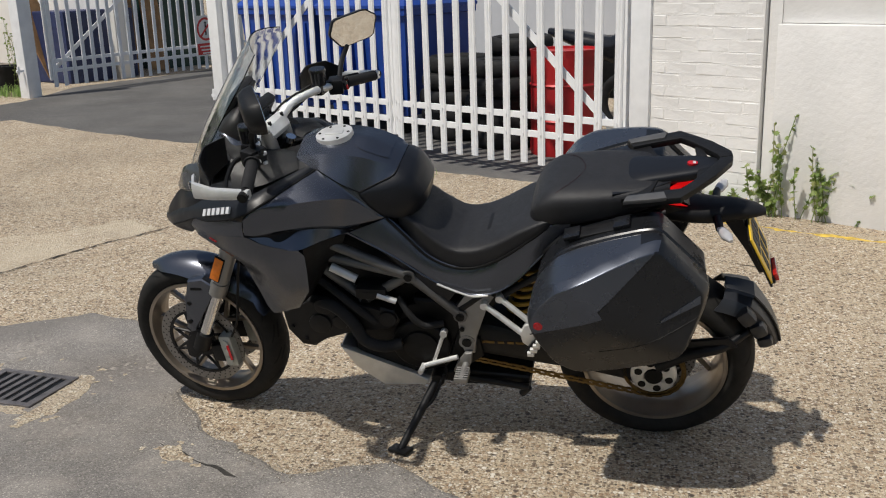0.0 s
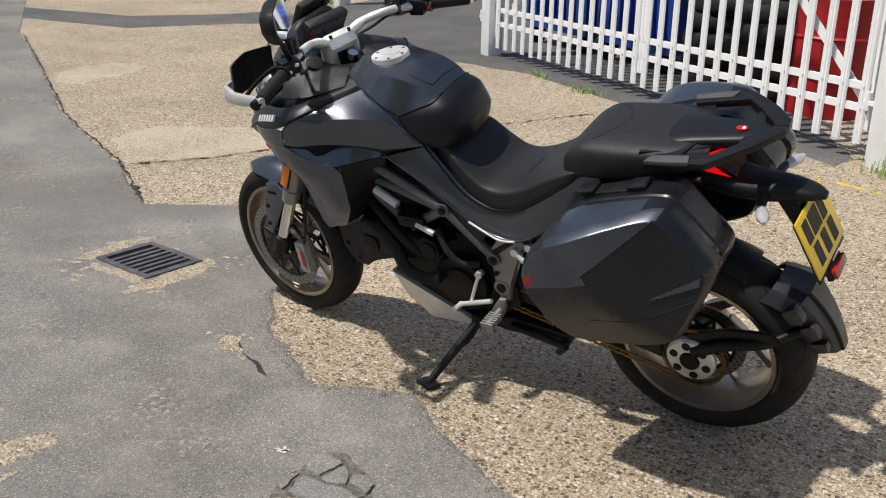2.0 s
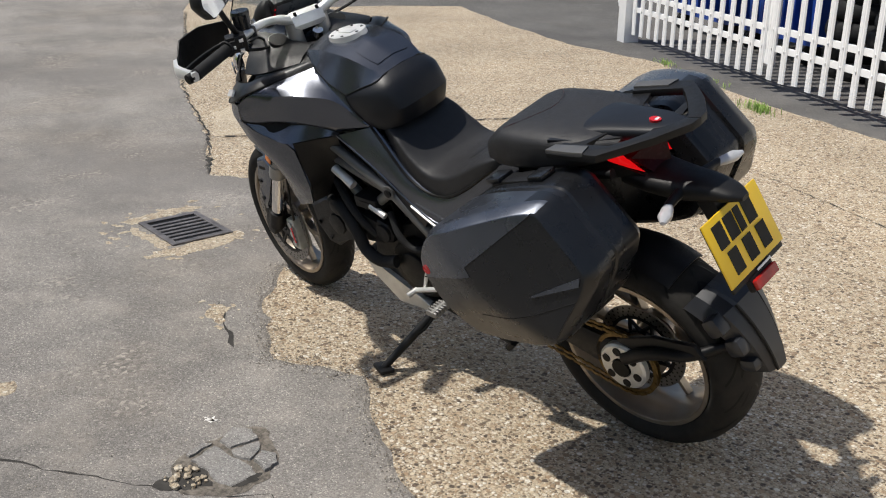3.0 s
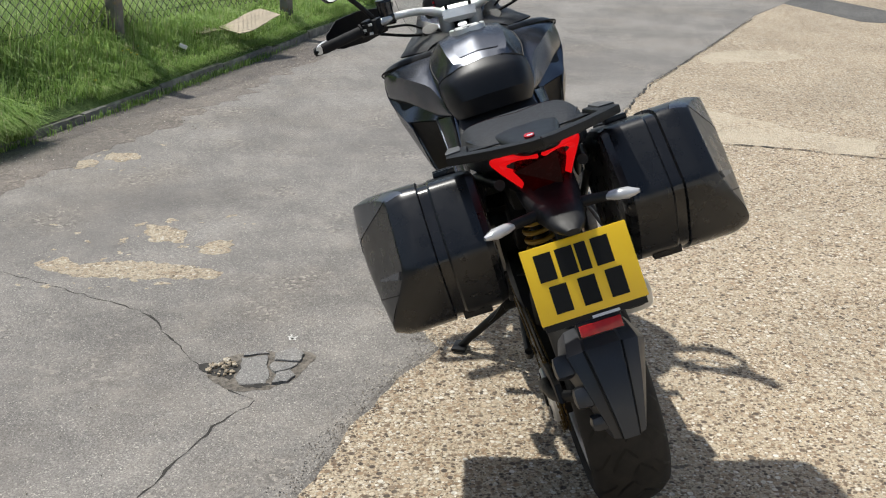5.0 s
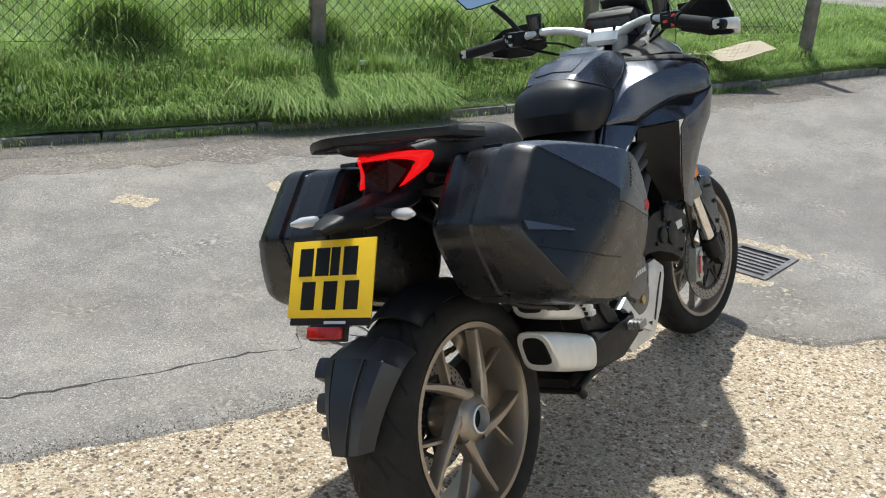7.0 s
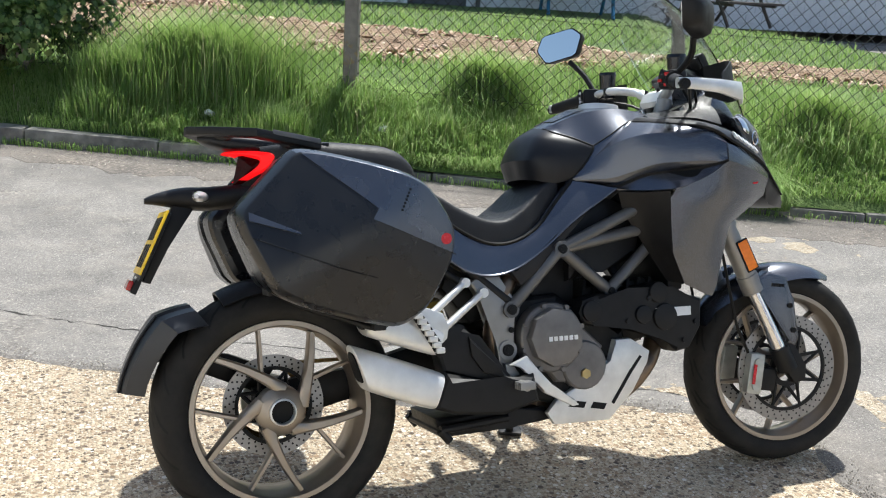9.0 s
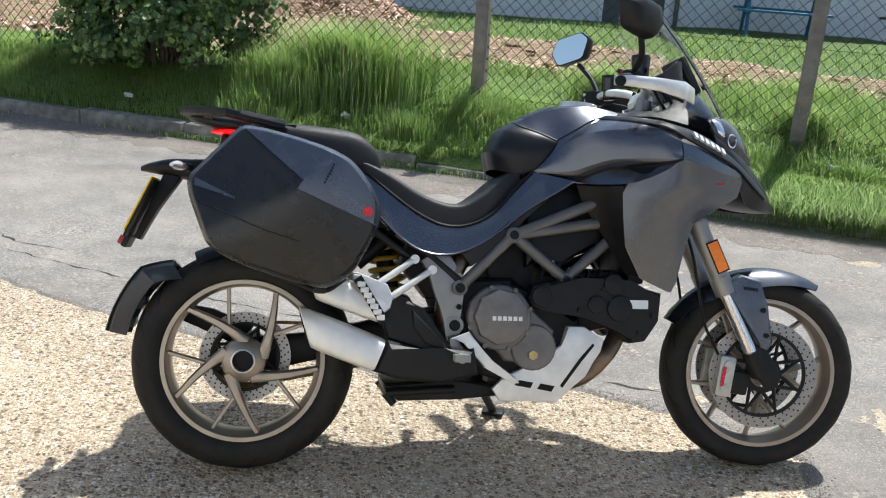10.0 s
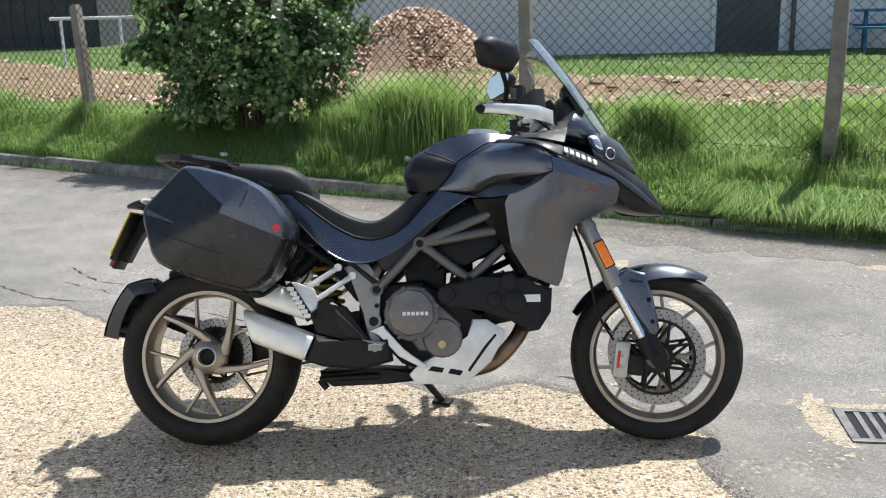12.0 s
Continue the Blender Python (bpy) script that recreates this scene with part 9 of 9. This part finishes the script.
def field_dirt():
    """A churned strip of soil and wood chippings across the meadow."""
    soil = Nodes("churned_soil", 0.95).world()
    c = soil.ramp(soil.noise(5, 8, 0.7), (0.3, (0.24, 0.145, 0.08)), (0.5, (0.44, 0.295, 0.18)), (0.72, (0.60, 0.46, 0.31)))
    c = soil.mix(soil.ramp(soil.cells(26, "Distance"), (0.1, 0.0), (0.6, 0.5)), c, (0.10, 0.07, 0.045))
    soil.base(c)
    soil.bump(soil.noise(30, 6), 1.0, 0.05)
    soil.bump(soil.cells(26, "Distance"), 0.8, 0.03, True)
    bm = bmesh.new()
    near = [(-14, 13.6), (-9, 10.6), (-6, 9.0), (-4.1, 8.15), (-1.5, 7.35), (0.2, 6.9), (1.9, 6.72), (3.4, 6.35), (4.8, 6.1), (7, 5.3), (10, 4.4), (14, 3.2)]
    far = [(-14, 23), (-9, 18), (-6, 14.5), (-4.1, 12.5), (-1.5, 11.8), (0.2, 11.2), (2.1, 10.6), (3.9, 9.6), (5.4, 7.9), (8, 6.7), (11, 5.4), (14.5, 4.0)]
    rows = []
    for t0 in np.linspace(0, len(near) - 1, 110):
        i = min(int(t0), len(near) - 2)
        f = t0 - i
        a = Vector(near[i]).lerp(Vector(near[i + 1]), f)
        b = Vector(far[i]).lerp(Vector(far[i + 1]), f)
        a += Vector((0, 0.25 * noise.noise(Vector((t0 * 3, 0, 0)))))
        row = []
        for k in range(33):
            s = k / 32
            p = a.lerp(b, s)
            edge = min(1, 5 * min(s, 1 - s))
            h = 0.40 - 0.03 * (1 - edge) + edge * (0.05 + 0.11 * max(0, noise.noise(Vector((p.x * 1.3, p.y * 1.3, 1)))) + 0.05 * noise.noise(Vector((p.x * 5, p.y * 5, 4))) + 0.03 * noise.noise(Vector((p.x * 14, p.y * 14, 4))))
            row.append(bm.verts.new((p.x, p.y, h + 0.02 * edge)))
        rows.append(row)
    for a, b in zip(rows, rows[1:]):
        for k in range(32):
            bm.faces.new((a[k], b[k], b[k + 1], a[k + 1]))
    tagged(obj("soil_strip", bm, soil.mat, smooth=180), "churned brown soil and wood chippings across the field", "soil", kind="structure")
    # chip mound
    bm = bmesh.new()
    rows = []
    for i in range(15):
        r = 1.75 * i / 14
        row = []
        for k in range(40):
            a = 2 * math.pi * k / 40
            rr = r * (1 + 0.12 * noise.noise(Vector((math.cos(a) * 2, math.sin(a) * 2, 0))))
            z = 0.98 * (0.5 + 0.5 * math.cos(math.pi * min(1, r / 1.75))) + 0.05 * noise.noise(Vector((rr * math.cos(a) * 5, rr * math.sin(a) * 5, 7)))
            row.append(bm.verts.new((0.15 + rr * math.cos(a) * 1.15, 12.9 + rr * math.sin(a), 0.36 + z)))
        rows.append(row)
    for a, b in zip(rows, rows[1:]):
        for k in range(40):
            bm.faces.new((a[k], a[(k + 1) % 40], b[(k + 1) % 40], b[k]))
    chipm = Nodes("wood_chip", 0.9)
    chipm.base(chipm.ramp(chipm.island(), (0.0, (0.30, 0.17, 0.11)), (0.5, (0.66, 0.44, 0.31)), (1.0, (0.86, 0.70, 0.56))))
    mound = tagged(obj("chipping_mound", bm, soil.mat, smooth=180), "heaped mound of pale brown wood chippings", "mound")
    rg = np.random.default_rng(3)
    verts, faces = [], []

    def chip(x, y, z, s):
        b = len(verts)
        q = Euler((rg.uniform(-0.7, 0.7), rg.uniform(-0.7, 0.7), rg.uniform(0, 6.28))).to_matrix()
        for u in ((-1, -0.4, 0), (1, -0.5, 0), (0.9, 0.4, 0), (-1, 0.5, 0), (0, 0, 0.35)):
            verts.append(tuple(Vector((x, y, z)) + q @ (Vector(u) * s)))
        faces.extend([(b, b + 1, b + 4), (b + 1, b + 2, b + 4), (b + 2, b + 3, b + 4), (b + 3, b, b + 4)])
    for _ in range(5200):
        a, r = rg.uniform(0, 6.28), 1.75 * math.sqrt(rg.uniform(0, 1))
        z = 0.98 * (0.5 + 0.5 * math.cos(math.pi * r / 1.75))
        chip(0.15 + r * math.cos(a) * 1.15, 12.9 + r * math.sin(a), 0.38 + z, rg.uniform(0.02, 0.05))
    for _ in range(9000):
        i = rg.integers(1, len(near) - 2)
        f, s = rg.uniform(), rg.uniform(0.02, 0.98)
        p = Vector(near[i]).lerp(Vector(near[i + 1]), f).lerp(Vector(far[i]).lerp(Vector(far[i + 1]), f), s)
        chip(p.x, p.y, 0.45 + 0.11 * max(0, noise.noise(Vector((p.x * 1.3, p.y * 1.3, 1)))) * min(1, 5 * min(s, 1 - s)), rg.uniform(0.015, 0.05))
    clods = bmesh.new()
    for _ in range(170):
        i = rg.integers(2, len(near) - 3)
        f, q = rg.uniform(), rg.uniform(0.04, 0.7)
        p = Vector(near[i]).lerp(Vector(near[i + 1]), f).lerp(Vector(far[i]).lerp(Vector(far[i + 1]), f), q)
        r = float(rg.choice([0.03, 0.045, 0.06, 0.09]))
        made = bmesh.ops.create_icosphere(clods, subdivisions=1, radius=r, matrix=Matrix.Translation((p.x, p.y, 0.45 + r * 0.25)) @ Matrix.Diagonal((float(rg.uniform(0.8, 1.7)), 1.0, 0.55, 1)))["verts"]
        for v in made:
            v.co += Vector((rg.uniform(-1, 1), rg.uniform(-1, 1), rg.uniform(-1, 1))) * r * 0.28
    cl = obj("soil_clods", clods, soil.mat)
    tagged(cl, "rough brown clods of earth on the churned strip", "clods", kind="stuff")
    me = bpy.data.meshes.new("wood_chippings")
    me.from_pydata(verts, [], faces)
    me.materials.append(chipm.mat)
    tagged(new("wood_chippings", me), "scattered pale wood chippings and clods", "chippings", kind="stuff")


field_dirt()


def far_building():
    pale = make_white_paint("far_painted_blocks", (0.80, 0.80, 0.82), 0.22)
    root = tagged(empty("block_building"), "long pale grey blockwork building beyond the field", "building")
    y = 15.9
    bm = bmesh.new()
    box(bm, (-1.5, y + 0.02, 0.2), (24, y + 5, 3.4))
    obj("wall", bm, pale, root)
    verts, faces = [], []
    for r in range(13):
        x = -1.5 - (0.22 if r % 2 else 0)
        while x < 23.6:
            b = len(verts)
            xa, xb, za, zb = max(x, -1.5) + 0.006, x + 0.434, 0.32 + r * 0.225, 0.32 + r * 0.225 + 0.213
            if not (5.6 < (xa + xb) / 2 < 6.95 and za < 2.0):
                for yy, e in ((y + 0.02, 0.0), (y + 0.004, 0.006)):
                    verts += [(xa + e, yy, za + e), (xb - e, yy, za + e), (xb - e, yy, zb - e), (xa + e, yy, zb - e)]
                faces.append((b + 4, b + 5, b + 6, b + 7))
                faces += [(b + k, b + (k + 1) % 4, b + 4 + (k + 1) % 4, b + 4 + k) for k in range(4)]
            x += 0.44
    me = bpy.data.meshes.new("blockwork")
    me.from_pydata(verts, [], faces)
    me.materials.append(pale)
    bl = new("blockwork", me)
    bl.parent = root
    bl["kind"] = "stuff"
    bm = bmesh.new()
    box(bm, (-2.0, y - 0.5, 3.4), (24.5, y + 5.5, 3.55), None, 0.02)
    obj("roof", bm, plain("grey_roof_sheet", (0.16, 0.16, 0.17), 0.7), root)
    bm = bmesh.new()
    box(bm, (5.68, y - 0.02, 0.36), (6.88, y + 0.015, 1.95), None, 0.004)
    dr = obj("door", bm, plain("dark_grey_door", (0.075, 0.08, 0.09), 0.5, 0, 0.2, 4), root, "dark grey door with a pale frame")
    for lo, hi in (((5.60, y - 0.04, 0.36), (5.68, y + 0.0, 2.05)), ((6.88, y - 0.04, 0.36), (6.96, y + 0.0, 2.05)), ((5.68, y - 0.04, 1.95), (6.88, y + 0.0, 2.05))):
        bm = bmesh.new()
        box(bm, lo, hi, None, 0.004)
        obj("door_frame", bm, WHITE_STEEL, dr)
    bm = bmesh.new()
    rod(bm, (7.12, y - 0.05, 0.38), (7.12, y - 0.05, 3.4), 0.045, seg=12)
    obj("downpipe", bm, FRAME, root)
    shed = tagged(empty("dark_shed"), "dark timber shed at the far edge of the field", "shed")
    bm = bmesh.new()
    box(bm, (-26, 24.0, 0.3), (-9.0, 27.5, 3.6), None, 0.02)
    timber = plain("dark_stained_timber", (0.065, 0.065, 0.070), 0.8, 0, 0.3, 5)
    obj("shed_wall", bm, timber, shed)
    first = None
    for k in range(44):
        bm = bmesh.new()
        if first is None:
            box(bm, (0, -0.03, 0), (0.36, 0, 3.2))
            first = obj("board", bm, timber, shed)
            ob = first
        else:
            bm.free()
            ob = new("board", first.data)
            ob.parent = shed
        ob.matrix_basis = pose(-25.9 + k * 0.383, 24.0, 0.35)
    bm = bmesh.new()
    prism(bm, [(-26.3, 3.55), (-8.6, 3.55), (-8.6, 3.65), (-17.5, 4.8), (-26.3, 3.65)], 23.7, 27.8)
    obj("shed_roof", bm, plain("shed_felt", (0.05, 0.05, 0.055), 0.9), shed)


far_building()


def picnic_table(m, mat, label):
    root = tagged(empty("picnic_table", m), label, "table", "outdoor tables")
    for k in range(4):
        bm = bmesh.new()
        box(bm, (-0.8, -0.34 + 0.175 * k, 0.70), (0.8, -0.19 + 0.175 * k, 0.74), None, 0.004)
        obj("table_plank", bm, mat, root)
    for s in (-1, 1):
        bm = bmesh.new()
        box(bm, (-0.8, s * 0.68 - 0.12, 0.42), (0.8, s * 0.68 + 0.12, 0.46), None, 0.004)
        obj("bench_plank", bm, mat, root)
        bm = bmesh.new()
        for q in (-1, 1):
            rod(bm, (s * 0.6, q * 0.70, 0.0), (s * 0.6, q * 0.22, 0.70), 0.035, seg=6)
        rod(bm, (s * 0.6, -0.75, 0.40), (s * 0.6, 0.75, 0.40), 0.03, seg=6)
        obj("table_leg", bm, mat, root)


picnic_table(pose(11.6, 14.2, 0.40, 0, 0, 12), plain("dark_picnic_wood", (0.06, 0.05, 0.045), 0.8), "dark wooden picnic table on the far grass")
picnic_table(pose(8.7, 14.8, 0.40, 0, 0, -20), plain("blue_picnic_paint", (0.03, 0.16, 0.30), 0.6), "blue painted picnic table by the building")
bm = bmesh.new()
for s in (-1.1, 0, 1.1):
    rod(bm, (s - 5.4, 15.2, 0.4), (s - 5.4, 15.2, 1.3), 0.03, seg=8)
rod(bm, (-6.7, 15.2, 1.28), (-4.1, 15.2, 1.28), 0.03, seg=8)
tagged(obj("metal_rail", bm, WHITE_STEEL, smooth=40), "pale metal rail on the far lawn", "rail")

# hedge beyond the lane wall, scraps on the verge
def hedge():
    rl = random.Random(31)
    root = tagged(empty("hedge", pose(19.2, -13.2, 0)), "clipped dark green hedge at the end of the lane", "hedge")
    bm = bmesh.new()
    box(bm, (-0.9, -3.5, -0.05), (1.5, 4.5, 2.7), None, 0.1)
    obj("hedge_core", bm, plain("hedge_twigs", (0.012, 0.022, 0.008), 0.9, 0, 0.5, 8), root)
    cs = []
    for _ in range(5200):
        if rl.random() < 0.7:
            p, d = Vector((-0.95 + rl.gauss(0, 0.08), rl.uniform(-3.5, 4.5), rl.uniform(0, 2.8))), Vector((-1, 0, 0.2))
        else:
            p, d = Vector((rl.uniform(-0.9, 1.5), 4.55 + rl.gauss(0, 0.08), rl.uniform(0, 2.8))), Vector((0, 1, 0.2))
        cs.append((p, d))
    lv = leaves("hedge_leaves", cs, 0.13, LEAF, root, 0.1, 6)
    lv["kind"] = "stuff"


hedge()
CARD = plain("pale_cardboard", (0.55, 0.46, 0.33), 0.85, 0, 0.12, 6)
bm = bmesh.new()
cols = [[(x, y, 0.02 + 0.10 * max(0.0, x) + 0.03 * math.sin(7 * x + 3 * y)) for y in (-0.11, 0, 0.12)] for x in (-0.26, -0.15, -0.05, 0.06, 0.17, 0.27)]
sheet(bm, cols, 0.006)
card = tagged(obj("cardboard_scrap", bm, CARD, smooth=40), "bent piece of pale cardboard lying on the grass", "cardboard", "scraps of cardboard")
card.matrix_basis = pose(6.52, 1.50, 0.285, 10, -2, -36)
bm = bmesh.new()
sheet(bm, [[(x, y * (1 - 2 * abs(x)), 0.02 * math.cos(9 * x)) for y in (-0.09, 0, 0.09)] for x in (-0.20, -0.1, 0.0, 0.1, 0.20)], 0.006)
card = tagged(obj("cardboard_scrap", bm, CARD, smooth=40), "small torn piece of pale cardboard on the grass", "cardboard", "scraps of cardboard")
card.matrix_basis = pose(6.30, 1.82, 0.27, 6, 4, -20)
rng = random.Random(77)
bm = bmesh.new()
box(bm, (-0.03, -0.02, 0), (0.03, 0.02, 0.03), None, 0.006)
litter = tagged(obj("litter_scrap", bm, SIGN_WHITE), "small white scrap of litter in the grass", "litter", "scraps of litter")
spots = [(1.52, 4.02), (5.70, 1.95), (-1.2, 5.25), (3.48, 3.10), (0.45, 4.55)]
for i, (x, y) in enumerate(spots):
    m = pose(x, y, bank_height(x, y) + 0.06, rng.uniform(-30, 30), rng.uniform(-30, 30), rng.uniform(0, 180))
    if i == 0:
        litter.matrix_basis = m
    else:
        copy_thing(litter, m)


# dandelions in the grass
def dandelion(x, y):
    yellow = bpy.data.materials.get("dandelion_yellow") or plain("dandelion_yellow", (0.75, 0.58, 0.02), 0.7, 0, 0.15, 60)
    green = bpy.data.materials.get("dandelion_stem") or plain("dandelion_stem", (0.16, 0.26, 0.06), 0.6)
    z = bank_height(x, y)
    root = tagged(empty("dandelion", Matrix.Translation((x, y, z))), "small yellow dandelion flower in the green grass", "flower", "dandelions")
    bm = bmesh.new()
    rod(bm, (0, 0, 0), (0.01, -0.01, 0.13), 0.002, seg=6)
    part("stem", bm, green, root)
    bm = bmesh.new()
    for k in range(14):
        a = k * 2.4
        r = 0.006 + 0.009 * (k / 14)
        q = Vector((0.01, -0.01, 0.13))
        bm.faces.new([bm.verts.new(q + Vector((0.003 * math.cos(a + 1.5), 0.003 * math.sin(a + 1.5), 0))), bm.verts.new(q + Vector((r * math.cos(a), r * math.sin(a), 0.006))), bm.verts.new(q + Vector((0.003 * math.cos(a - 1.5), 0.003 * math.sin(a - 1.5), 0)))])
    head = part("flower_head", bm, yellow, root, "", None)
    head["kind"] = "stuff"


for fx, fy in ((5.06, 2.22), (5.02, 2.27), (5.10, 2.25), (5.22, 2.20), (4.42, 2.33), (5.07, 2.18), (4.98, 2.42)):
    dandelion(fx, fy)
